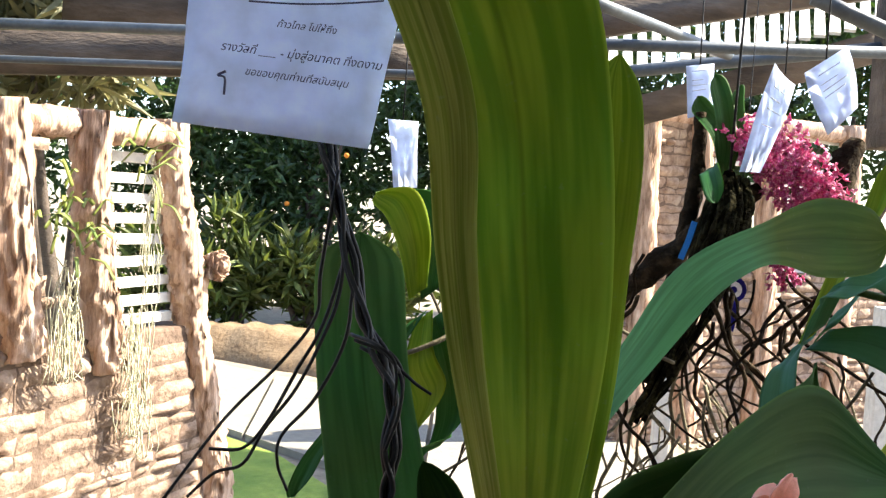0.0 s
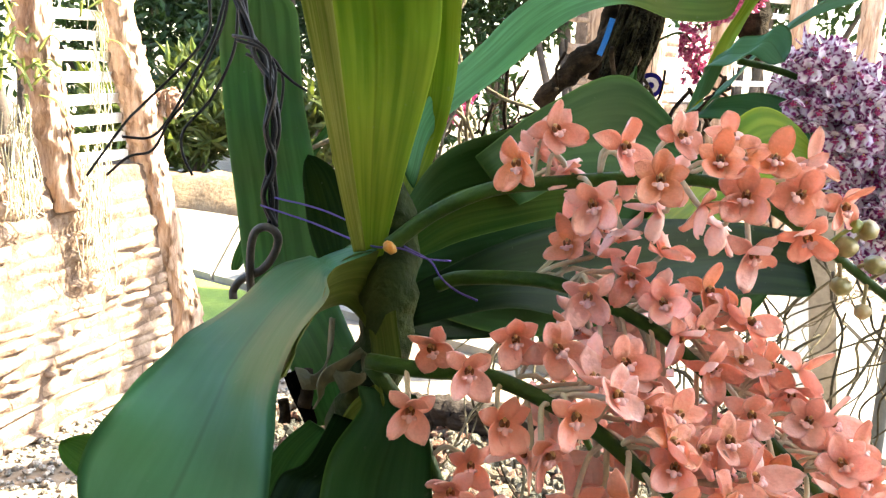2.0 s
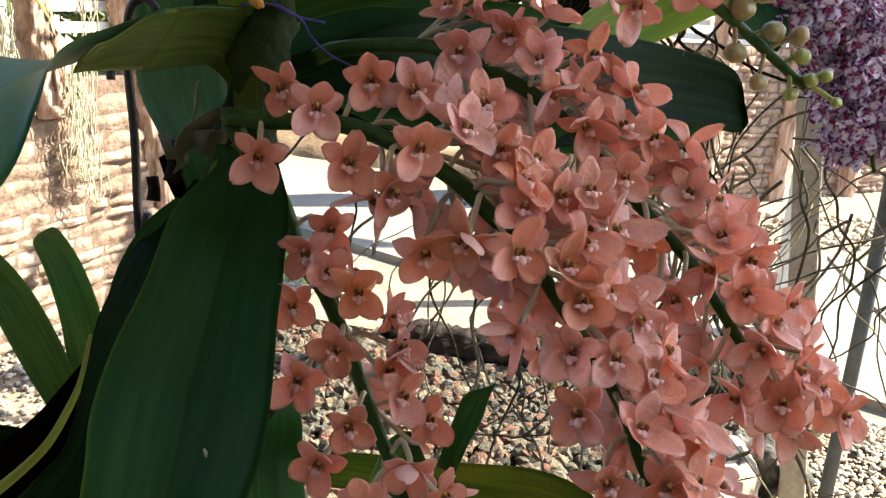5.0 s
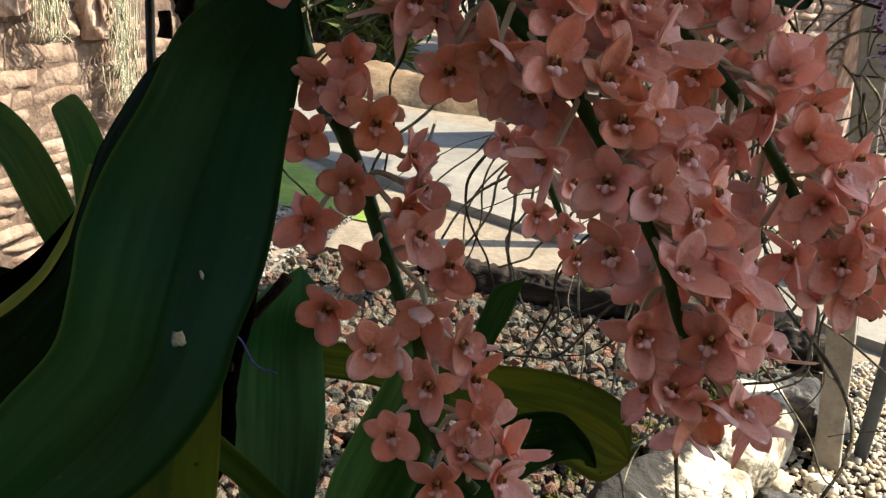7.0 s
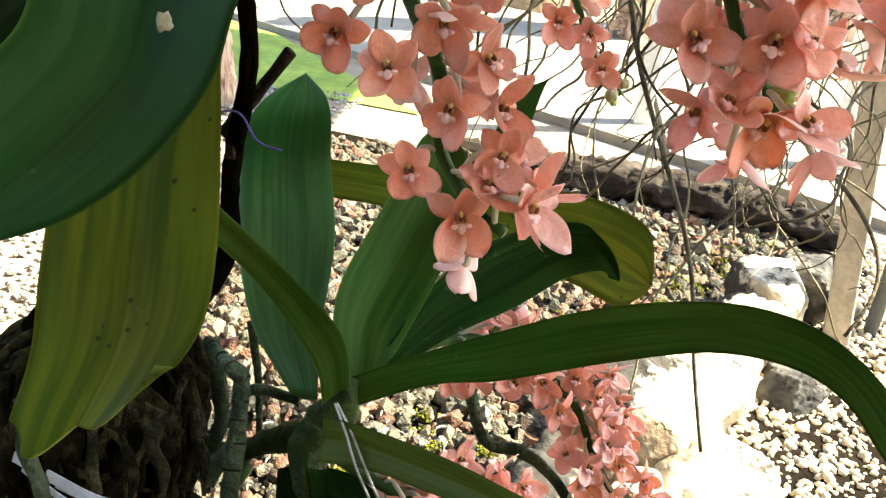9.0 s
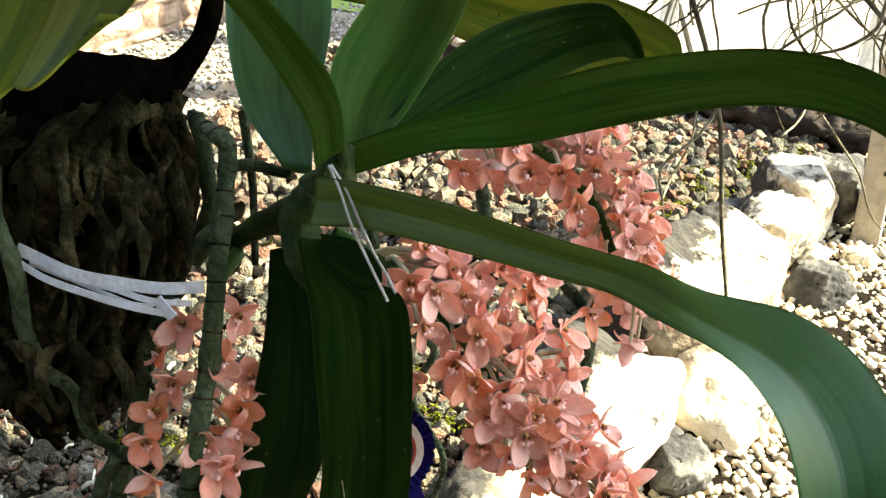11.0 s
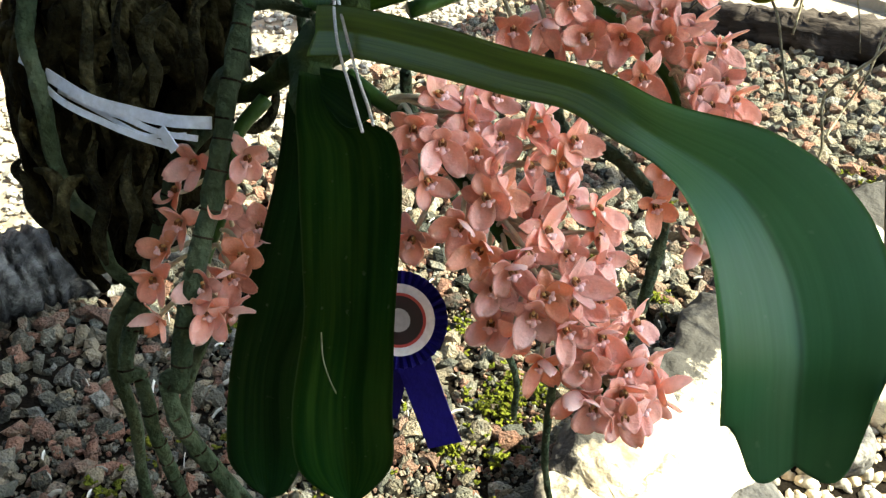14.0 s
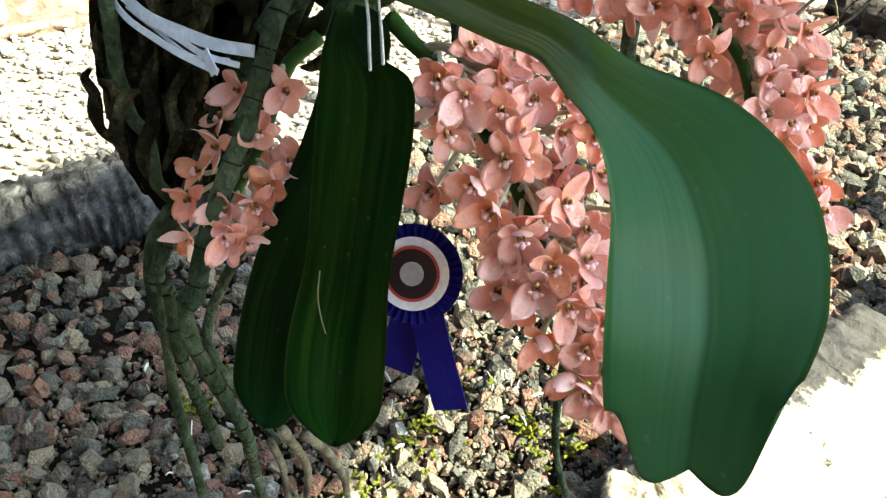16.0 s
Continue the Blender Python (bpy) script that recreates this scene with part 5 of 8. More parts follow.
BLOOM_G1 = [(0.097, 0.312, 0.684, 2, 20), (0.120, 0.317, 0.689, 51, 0), (0.085, 0.311, 0.667, -37, 31), (0.097, 0.296, 0.662, -10, 3), (0.117, 0.302, 0.673, 42, 39), (0.127, 0.311, 0.658, 47, 39), (0.092, 0.289, 0.650, -37, 30), (0.127, 0.296, 0.652, 30, 28), (0.086, 0.285, 0.635, 10, 12), (0.118, 0.279, 0.645, 15, 14), (0.126, 0.288, 0.647, 37, -13), (0.130, 0.278, 0.635, 79, -19), (0.123, 0.274, 0.636, 24, 10), (0.090, 0.279, 0.619, -32, -45)]
flower_spray(lower, [(0.109, 0.352, 0.700), (0.103, 0.334, 0.687), (0.106, 0.315, 0.661), (0.106, 0.295, 0.639), (0.114, 0.286, 0.622)],
    BLOOM_G1, 3, 0, size=0.72)


# yellow joint at the foot of the top spray, torn dry sheath
bm = bmesh.new()
lump(bm, (0.122, 0.349, 1.116), (0.0036, 0.0026, 0.0026), random.Random(3), 3, 0.12)
part("joint", bm, MAT["joint"], upper, "orange-yellow swollen joint")
for st in ([(0.092, 0.340, 1.045), (0.097, 0.336, 1.057), (0.105, 0.333, 1.066), (0.113, 0.335, 1.072)], [(0.101, 0.335, 1.057), (0.106, 0.332, 1.059), (0.113, 0.331, 1.063), (0.114, 0.333, 1.072)],
           [(0.081, 0.349, 1.052), (0.090, 0.345, 1.054), (0.095, 0.348, 1.064), (0.096, 0.352, 1.081)]):
    bm = bmesh.new()
    strip(bm, [Vector(q) for q in st], (0.006, 0.0035), Vector((0.3, -0.4, 0.8)))
    part("dry_sheath", bm, MAT["sheath"], upper, "torn papery pale sheath")
for st in ([(0.082, 0.355, 1.035), (0.083, 0.357, 1.041), (0.083, 0.358, 1.047), (0.083, 0.359, 1.053)], [(0.071, 0.362, 1.024), (0.071, 0.363, 1.029), (0.070, 0.364, 1.035)]):
    bm = bmesh.new()
    tube(bm, st, (0.0035, 0.0028), 7, 4, wob=0.4)
    part("cut_stalk", bm, MAT["bark"], upper)

# pale hair caught on a hanging leaf
bm = bmesh.new()
tube(bm, [(0.182, 0.268, 0.647), (0.185, 0.263, 0.639), (0.189, 0.260, 0.632), (0.193, 0.258, 0.627)], 0.0003, 5, 5)
part("dry_hair", bm, MAT["sheath"], lower)

# pale rim of a folded leaf
bm = bmesh.new()
tube(bm, [(0.048, 0.256, 0.932), (0.057, 0.262, 0.940), (0.065, 0.268, 0.949), (0.070, 0.275, 0.960), (0.073, 0.281, 0.970), (0.072, 0.289, 0.978), (0.071, 0.295, 0.984)], (0.0022, 0.0008), 7, 6)
part("leaf_rim", bm, MAT["leaf_pale"], upper, "pale thick rim of a folded leaf")

# scar on the hanging leaf
bm = bmesh.new()
lump(bm, (0.138, 0.218, 0.958), (0.0022, 0.0006, 0.0028), random.Random(1), 2, 0.3, turn=Matrix.Rotation(0.4, 3, "Y"))
part("scar", bm, MAT["lichen"], upper, "pale dry scar on a leaf")
bm = bmesh.new()
lump(bm, (0.138, 0.236, 0.971), (0.0022, 0.0006, 0.0012), random.Random(2), 2, 0.3)
part("scar", bm, MAT["pedicel"], upper)

# crown sheaths
bm = bmesh.new()
tube(bm, [(0.116, 0.375, 1.144), (0.123, 0.373, 1.117), (0.121, 0.356, 1.089), (0.115, 0.351, 1.053), (0.097, 0.366, 1.022)], (0.006, 0.011, 0.0125, 0.012, 0.008), 12, 6, wob=0.35)
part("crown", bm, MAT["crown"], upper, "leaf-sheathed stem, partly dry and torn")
bm = bmesh.new()
tube(bm, [(0.160, 0.355, 0.762), (0.156, 0.347, 0.748), (0.144, 0.347, 0.731), (0.122, 0.354, 0.716), (0.100, 0.359, 0.699)], (0.006, 0.010, 0.0095, 0.006, 0.005), 12, 6, wob=0.5)
tube(bm, [(0.151, 0.342, 0.741), (0.145, 0.336, 0.728), (0.152, 0.323, 0.716), (0.164, 0.322, 0.702)], (0.009, 0.009, 0.007, 0.005), 10, 5, wob=0.5)
tube(bm, [(0.125, 0.354, 0.717), (0.100, 0.359, 0.699), (0.075, 0.371, 0.694), (0.036, 0.393, 0.701), (0.022, 0.401, 0.712)], (0.005, 0.005, 0.006, 0.008, 0.008), 8, 5, wob=0.5)
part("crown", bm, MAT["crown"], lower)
bm = bmesh.new()
tube(bm, [(0.041, 0.343, 0.914), (0.043, 0.347, 0.894), (0.048, 0.363, 0.846)], (0.006, 0.012, 0.01), 10, 5, wob=0.3)
part("crown", bm, MAT["crown"], side)
bm = bmesh.new()
tube(bm, [(0.090, 0.540, 0.789), (0.078, 0.530, 0.768), (0.074, 0.517, 0.740)], (0.006, 0.012, 0.01), 10, 5, wob=0.3)
part("crown", bm, MAT["crown"], side2)

# ---------------------------------------------------------------- the hanging root log, its roots, bands and ties
trunk = thing("root_log", (0.024, 0.322, 0.603), "dark hanging log wrapped in tangled dry roots", "log")
AXIS = [(0.016, 0.332, 0.592), (0.014, 0.342, 0.612), (0.017, 0.354, 0.648), (0.021, 0.363, 0.698), (0.021, 0.371, 0.728), (0.025, 0.376, 0.752), (0.066, 0.388, 0.772), (0.086, 0.391, 0.800), (0.090, 0.391, 0.849), (0.106, 0.373, 0.922), (0.086, 0.372, 1.008), (0.068, 0.385, 1.040)]
RAD = [0.012, 0.030, 0.044, 0.053, 0.053, 0.038, 0.010, 0.006, 0.005, 0.0045, 0.004, 0.004]
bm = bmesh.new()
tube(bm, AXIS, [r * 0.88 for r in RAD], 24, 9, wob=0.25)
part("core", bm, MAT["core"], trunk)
axis_line = smooth_line([(*a, r) for a, r in zip(AXIS, RAD)], 6)


def wrap_roots(owner, line, n, sizes, seed, last):
    """Gnarled dry roots that run along a log, some bent across it."""
    rnd = random.Random(seed)
    for k in range(n):
        bm = bmesh.new()
        a0 = rnd.randint(0, last)
        a1 = min(len(line) - 1, a0 + rnd.randint(12, 32))
        ang, pts = rnd.uniform(0, 6.283), []
        r0 = rnd.choice(sizes)
        drift = rnd.gauss(0, 0.03)
        for q in range(a0, a1, 2):
            row = line[q]
            ang += rnd.gauss(drift, 0.08)
            rr = row[3] * 0.95 + r0 * 0.6 + max(0, rnd.gauss(0, 0.0018))
            pts.append(Vector(row[:3]) + Vector((math.cos(ang) * rr, math.sin(ang) * rr, rnd.gauss(0, 0.003))))
        if len(pts) > 3:
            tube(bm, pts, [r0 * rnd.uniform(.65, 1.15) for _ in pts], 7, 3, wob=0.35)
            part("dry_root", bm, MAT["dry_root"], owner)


wrap_roots(trunk, axis_line[:35], 130, (0.0016, 0.0024, 0.003, 0.004, 0.005), 5, 26)


def gnarled_roots(owner, line, n, seed, last):
    """Fat crooked roots that stand proud of the log, wandering round it with knees and loops."""
    rnd = random.Random(seed)
    for k in range(n):
        q, ang, pts, rad = rnd.uniform(2, last), rnd.uniform(0, 6.283), [], []
        r0, step = rnd.choice((0.0016, 0.002, 0.0025, 0.003, 0.0036)), rnd.choice((-1, 1)) * rnd.uniform(1.3, 2.2)
        turn = rnd.gauss(0, 0.035)
        for _ in range(rnd.randint(9, 17)):
            row = line[int(max(0, min(len(line) - 1, q)))]
            rr = row[3] * 0.96 + r0 * rnd.uniform(0.3, 1.4)
            pts.append(Vector(row[:3]) + Vector((math.cos(ang) * rr, math.sin(ang) * rr, (q - int(q)) * 0.004 + rnd.gauss(0, 0.002))))
            rad.append(r0 * rnd.uniform(0.6, 1.35))
            q += step
            ang += turn + rnd.gauss(0, 0.09)
            if rnd.random() < 0.12:
                ang += rnd.choice((-1, 1)) * rnd.uniform(0.15, 0.32)
            if not 0 <= q <= last + 4:
                break
        if len(pts) > 4:
            bm = bmesh.new()
            tube(bm, pts, rad, 8, 5, wob=0.4)
            part("gnarled_root", bm, MAT["gnarl"], owner)


gnarled_roots(trunk, axis_line[:34], 110, 8, 28)


def root(owner, pts, r, material="root", rings=0.0, sides=9, label="", scars=0.0):
    bm = bmesh.new()
    tube(bm, pts, r, sides, 6, wob=0.32, rings=rings)
    ob = part("aerial_root", bm, MAT[material], owner, label)
    if scars:
        rnd = random.Random(31)
        rr = r if len(r) == len(pts) else [r[0] + (r[1] - r[0]) * k / (len(pts) - 1) for k in range(len(pts))]
        line = smooth_line([(*p, q) for p, q in zip(pts, rr)], 6)
        gap = scars
        for a, b in zip(line, line[1:]):
            d = Vector(b[:3]) - Vector(a[:3])
            gap -= d.length
            if gap < 0 and d.length > 1e-5:
                gap = scars * rnd.uniform(0.6, 1.4)
                c, d = Vector(a[:3]), d.normalized() * 0.00045
                bm = bmesh.new()
                tube(bm, [c - d, c + d], (a[3] * 1.07, a[3] * 1.07), 12, 2, wob=0.12)
                part("ring_scar", bm, MAT["bark"], ob, "dark ring scar")
    return ob


root(lower, [(0.082, 0.373, 0.758), (0.105, 0.348, 0.760), (0.107, 0.351, 0.755), (0.110, 0.338, 0.739), (0.112, 0.318, 0.710), (0.114, 0.304, 0.687), (0.114, 0.285, 0.658), (0.114, 0.270, 0.634), (0.114, 0.258, 0.605), (0.108, 0.258, 0.605), (0.112, 0.254, 0.587), (0.124, 0.257, 0.557), (0.130, 0.264, 0.526), (0.116, 0.279, 0.480), (0.094, 0.302, 0.402), (0.000, 0.412, 0.000)],
     [0.0032, 0.0038, 0.0041, 0.0044, 0.0044, 0.0045, 0.0043, 0.0044, 0.0042, 0.004, 0.0038, 0.0034, 0.0032, 0.003, 0.0028, 0.0024], rings=0.1, label="thick ringed grey-green root", scars=0.011)
root(lower, [(0.087, 0.336, 0.689), (0.081, 0.321, 0.678), (0.078, 0.306, 0.655), (0.077, 0.292, 0.633), (0.074, 0.276, 0.608), (0.076, 0.265, 0.590), (0.079, 0.270, 0.585), (0.086, 0.265, 0.556), (0.085, 0.273, 0.512), (0.078, 0.287, 0.463)], (0.0040, 0.0034), scars=0.014)
root(trunk, [(0.010, 0.321, 0.746), (0.015, 0.310, 0.728), (0.027, 0.300, 0.707), (0.026, 0.299, 0.678), (0.032, 0.298, 0.656), (0.046, 0.296, 0.648), (0.055, 0.291, 0.629), (0.066, 0.292, 0.617), (0.076, 0.284, 0.601)], (0.0042, 0.003))
root(lower, [(0.095, 0.329, 0.705), (0.099, 0.334, 0.712), (0.105, 0.339, 0.718), (0.109, 0.341, 0.720)], (0.005, 0.0048), label="broken root stub")
root(lower, [(0.105, 0.355, 0.743), (0.116, 0.358, 0.744), (0.135, 0.355, 0.743)], (0.0028, 0.0026))
root(lower, [(0.081, 0.378, 0.757), (0.087, 0.371, 0.742), (0.091, 0.364, 0.718), (0.085, 0.356, 0.695)], (0.0042, 0.0038), label="thick green aerial root")
root(lower, [(0.087, 0.423, 0.742), (0.094, 0.412, 0.722), (0.096, 0.409, 0.698), (0.099, 0.399, 0.663)], (0.0026, 0.002))
root(lower, [(0.072, 0.283, 0.624), (0.064, 0.276, 0.605), (0.063, 0.272, 0.583), (0.066, 0.273, 0.547), (0.055, 0.279, 0.494), (0.046, 0.291, 0.410), (0.026, 0.309, 0.306)], (0.0036, 0.003))
root(lower, [(0.114, 0.303, 0.628), (0.101, 0.283, 0.590), (0.098, 0.274, 0.561), (0.104, 0.281, 0.530), (0.108, 0.305, 0.469)], (0.0028, 0.0022))
root(lower, [(0.143, 0.277, 0.525), (0.124, 0.306, 0.470), (0.103, 0.332, 0.413), (0.081, 0.349, 0.346)], (0.0028, 0.0022), "root_pale")
root(lower, [(0.143, 0.292, 0.508), (0.127, 0.325, 0.456), (0.114, 0.354, 0.395), (0.101, 0.373, 0.324)], (0.003, 0.0024), "root_pale")
root(lower, [(0.130, 0.280, 0.505), (0.099, 0.315, 0.431), (0.072, 0.342, 0.345)], (0.0024, 0.002), "root_pale")
root(lower, [(0.170, 0.374, 0.716), (0.169, 0.384, 0.693), (0.183, 0.415, 0.625), (0.198, 0.427, 0.601), (0.184, 0.440, 0.551), (0.205, 0.469, 0.476), (0.196, 0.510, 0.392)], (0.0028, 0.0022))
root(lower, [(0.211, 0.471, 0.705), (0.219, 0.456, 0.678), (0.231, 0.448, 0.662), (0.250, 0.449, 0.659), (0.271, 0.446, 0.647), (0.287, 0.437, 0.629), (0.287, 0.420, 0.601), (0.285, 0.429, 0.579)], (0.0042, 0.0032))
root(lower, [(0.261, 0.338, 0.612), (0.262, 0.334, 0.586), (0.260, 0.343, 0.545), (0.260, 0.355, 0.507), (0.262, 0.380, 0.451)], (0.0022, 0.0017))

# stout strands and loops that stand out from the log
for pts, r in (([(0.0076, 0.3194, 0.6987), (0.0022, 0.3132, 0.6930), (0.0031, 0.3073, 0.6841), (0.0082, 0.3031, 0.6752), (0.0168, 0.3015, 0.6679), (0.0230, 0.2974, 0.6586)], 0.0026),
               ([(0.0045, 0.2989, 0.6713), (0.0037, 0.2956, 0.6673), (0.0106, 0.2946, 0.6618), (0.0149, 0.2901, 0.6529), (0.0210, 0.2883, 0.6469), (0.0303, 0.2897, 0.6435), (0.0389, 0.2867, 0.6342)], 0.0030),
               ([(0.0192, 0.2925, 0.6722), (0.0283, 0.2945, 0.6697), (0.0329, 0.2906, 0.6615), (0.0340, 0.2848, 0.6527), (0.0310, 0.2820, 0.6505)], 0.0026),
               ([(0.0411, 0.3240, 0.7499), (0.0468, 0.3148, 0.7336), (0.0492, 0.3071, 0.7213), (0.0551, 0.3024, 0.7111)], 0.0030),
               ([(0.0809, 0.3296, 0.7476), (0.0749, 0.3207, 0.7385), (0.0759, 0.3161, 0.7314), (0.0823, 0.3124, 0.7224), (0.0837, 0.3045, 0.7104)], 0.0034),
               ([(0.0900, 0.3366, 0.7469), (0.0917, 0.3294, 0.7357), (0.0976, 0.3233, 0.7236), (0.1005, 0.3145, 0.7095)], 0.0026),
               ([(0.0599, 0.3251, 0.7497), (0.0614, 0.3157, 0.7355), (0.0690, 0.3089, 0.7215), (0.0694, 0.3019, 0.7113)], 0.0024),
               ([(0.0512, 0.3019, 0.6889), (0.0517, 0.2946, 0.6783), (0.0603, 0.2907, 0.6679), (0.0619, 0.2809, 0.6530), (0.0683, 0.2761, 0.6425)], 0.0030),
               ([(0.0716, 0.2997, 0.6886), (0.0731, 0.2915, 0.6762), (0.0800, 0.2870, 0.6659), (0.0804, 0.2770, 0.6513)], 0.0026),
               ([(0.0831, 0.2996, 0.6856), (0.0846, 0.2915, 0.6732), (0.0919, 0.2873, 0.6630)], 0.0024),
               ([(0.0449, 0.2970, 0.6728), (0.0390, 0.2914, 0.6684), (0.0399, 0.2842, 0.6576), (0.0495, 0.2806, 0.6469)], 0.0026),
               ([(0.0950, 0.3770, 0.7026), (0.1005, 0.3736, 0.6945), (0.1012, 0.3665, 0.6841), (0.0955, 0.3604, 0.6786), (0.0907, 0.3577, 0.6776)], 0.0024),
               ([(0.0879, 0.3717, 0.7082), (0.0969, 0.3748, 0.7074), (0.1022, 0.3798, 0.7114)], 0.0042)):
    n = len(pts) - 1
    root(trunk, pts, [r * (0.35 if k in (0, n) else 1.0 + 0.25 * math.sin(2.1 * k + r * 9e3)) for k in range(n + 1)], "gnarl")

# stray dry twig and peduncle
bm = bmesh.new()
tube(bm, [(0.087, 0.387, 0.866), (0.098, 0.394, 0.881), (0.109, 0.391, 0.895), (0.119, 0.392, 0.909)], (0.0035, 0.0028), 7, 5, wob=0.3)
tube(bm, [(0.092, 0.383, 0.856), (0.092, 0.391, 0.874), (0.101, 0.396, 0.885)], 0.003, 7, 5, wob=0.3)
part("old_stalk", bm, MAT["bark"], trunk)

band = thing("binding_band", (0.056, 0.315, 0.695), "white plastic ribbon bound around the dark log", "ribbon")

for pts, hw in (([(0.0072, 0.3111, 0.7183), (0.0337, 0.3041, 0.7138), (0.0556, 0.2994, 0.7103), (0.0744, 0.3014, 0.7078), (0.0915, 0.3053, 0.7053), (0.1083, 0.3118, 0.7047)], 0.0027),
                ([(0.0231, 0.3099, 0.7074), (0.0520, 0.3022, 0.7059), (0.0717, 0.3003, 0.7051), (0.0881, 0.3010, 0.7011), (0.1043, 0.3061, 0.6990)], 0.0013),
                ([(0.0121, 0.3094, 0.7130), (0.0402, 0.2985, 0.7073), (0.0632, 0.2958, 0.7035), (0.0796, 0.2966, 0.6998), (0.0967, 0.3006, 0.6956)], 0.0015),
                ([(0.0365, 0.3113, 0.7016), (0.0657, 0.2998, 0.7031), (0.0840, 0.2985, 0.6999), (0.0994, 0.3052, 0.7005)], 0.0008)):
    bm = bmesh.new()
    strip(bm, pts, hw, Vector((0.05, 0.35, 1)))
    part("band_strand", bm, MAT["band"], band, smooth=False)
bm = bmesh.new()
strip(bm, [(0.0925, 0.2978, 0.7050), (0.0961, 0.2968, 0.7015), (0.1002, 0.2957, 0.6976)], 0.0026, Vector((1, 0, 0.45)))
part("knot_end", bm, MAT["band"], band, smooth=False)

tie = thing("thread_tie", (0.164, 0.333, 0.757), "twisted white thread tied round the leaf bases", "thread")
for pts in ([(0.1585, 0.3340, 0.7603), (0.1683, 0.3158, 0.7582), (0.1755, 0.3053, 0.7497), (0.1835, 0.2972, 0.7408), (0.1902, 0.2893, 0.7353), (0.1959, 0.2829, 0.7304)],
            [(0.1595, 0.3344, 0.7604), (0.1701, 0.3183, 0.7577), (0.1784, 0.3086, 0.7490), (0.1864, 0.3004, 0.7401), (0.1926, 0.2935, 0.7363), (0.1980, 0.2873, 0.7317)]):
    line = smooth_line([(*p, 0.0) for p in pts], 22)
    bm = bmesh.new()
    tube(bm, [Vector(q[:3]) for q in line], [0.00075 if k % 2 else 0.00042 for k in range(len(line))], 6, 1)
    part("strand", bm, MAT["thread"], tie)
ptie = thing("thread_tie", (0.121, 0.357, 1.115), "purple twisted thread tied round the flower stalk", "thread")
for pts in ([(0.050, 0.401, 1.123), (0.080, 0.386, 1.118), (0.110, 0.361, 1.114), (0.127, 0.352, 1.115), (0.138, 0.352, 1.111), (0.149, 0.358, 1.109)],
            [(0.057, 0.402, 1.127), (0.082, 0.388, 1.125), (0.103, 0.373, 1.121)],
            [(0.128, 0.353, 1.116), (0.140, 0.352, 1.110), (0.145, 0.351, 1.103), (0.152, 0.355, 1.096), (0.162, 0.354, 1.092)],
            [(0.089, 0.372, 0.882), (0.104, 0.364, 0.886), (0.115, 0.356, 0.877), (0.126, 0.356, 0.874)]):
    bm = bmesh.new()
    tube(bm, pts, 0.0005, 6, 6, wob=0.3)
    part("strand", bm, MAT["purple"], ptie)

hanger = thing("hanging_hook", (0.054, 0.385, 0.999), "steel rod with a looped end hung on twisted black wire", "hook")
bm = bmesh.new()
tube(bm, [(0.058, 0.386, 1.011), (0.053, 0.387, 0.998), (0.049, 0.394, 1.047), (0.045, 0.398, 1.081), (0.045, 0.400, 1.101), (0.048, 0.400, 1.110), (0.054, 0.400, 1.112), (0.059, 0.399, 1.108), (0.058, 0.399, 1.100), (0.051, 0.400, 1.090), (0.040, 0.402, 1.084), (0.035, 0.402, 1.078), (0.035, 0.401, 1.073)], 0.0022, 9, 6)
part("rod", bm, MAT["iron"], hanger)
for k, (x0, x1) in enumerate(((-1, 1), (1, -1), (0.3, 0.5), (-1.6, -0.4), (1.5, 0.2))):
    bm = bmesh.new()
    pts = [(0.056, 0.401, 1.112), (0.053, 0.404, 1.127), (0.054, 0.406, 1.144), (0.054, 0.407, 1.161), (0.052, 0.415, 1.181), (0.044, 0.425, 1.196), (0.035, 0.433, 1.210), (0.026, 0.442, 1.235), (0.017, 0.448, 1.262), (0.009, 0.454, 1.287), (0.002, 0.460, 1.314), (-0.004, 0.462, 1.359), (-0.009, 0.465, 1.419)]
    w = 0.0022
    pts = [Vector(p) + Vector((w * (x0 if q % 2 else x1), 0.001 * k, 0)) for q, p in enumerate(pts)]
    tube(bm, pts, 0.00125, 7, 5)
    part("wire_strand", bm, MAT["wire"], hanger)
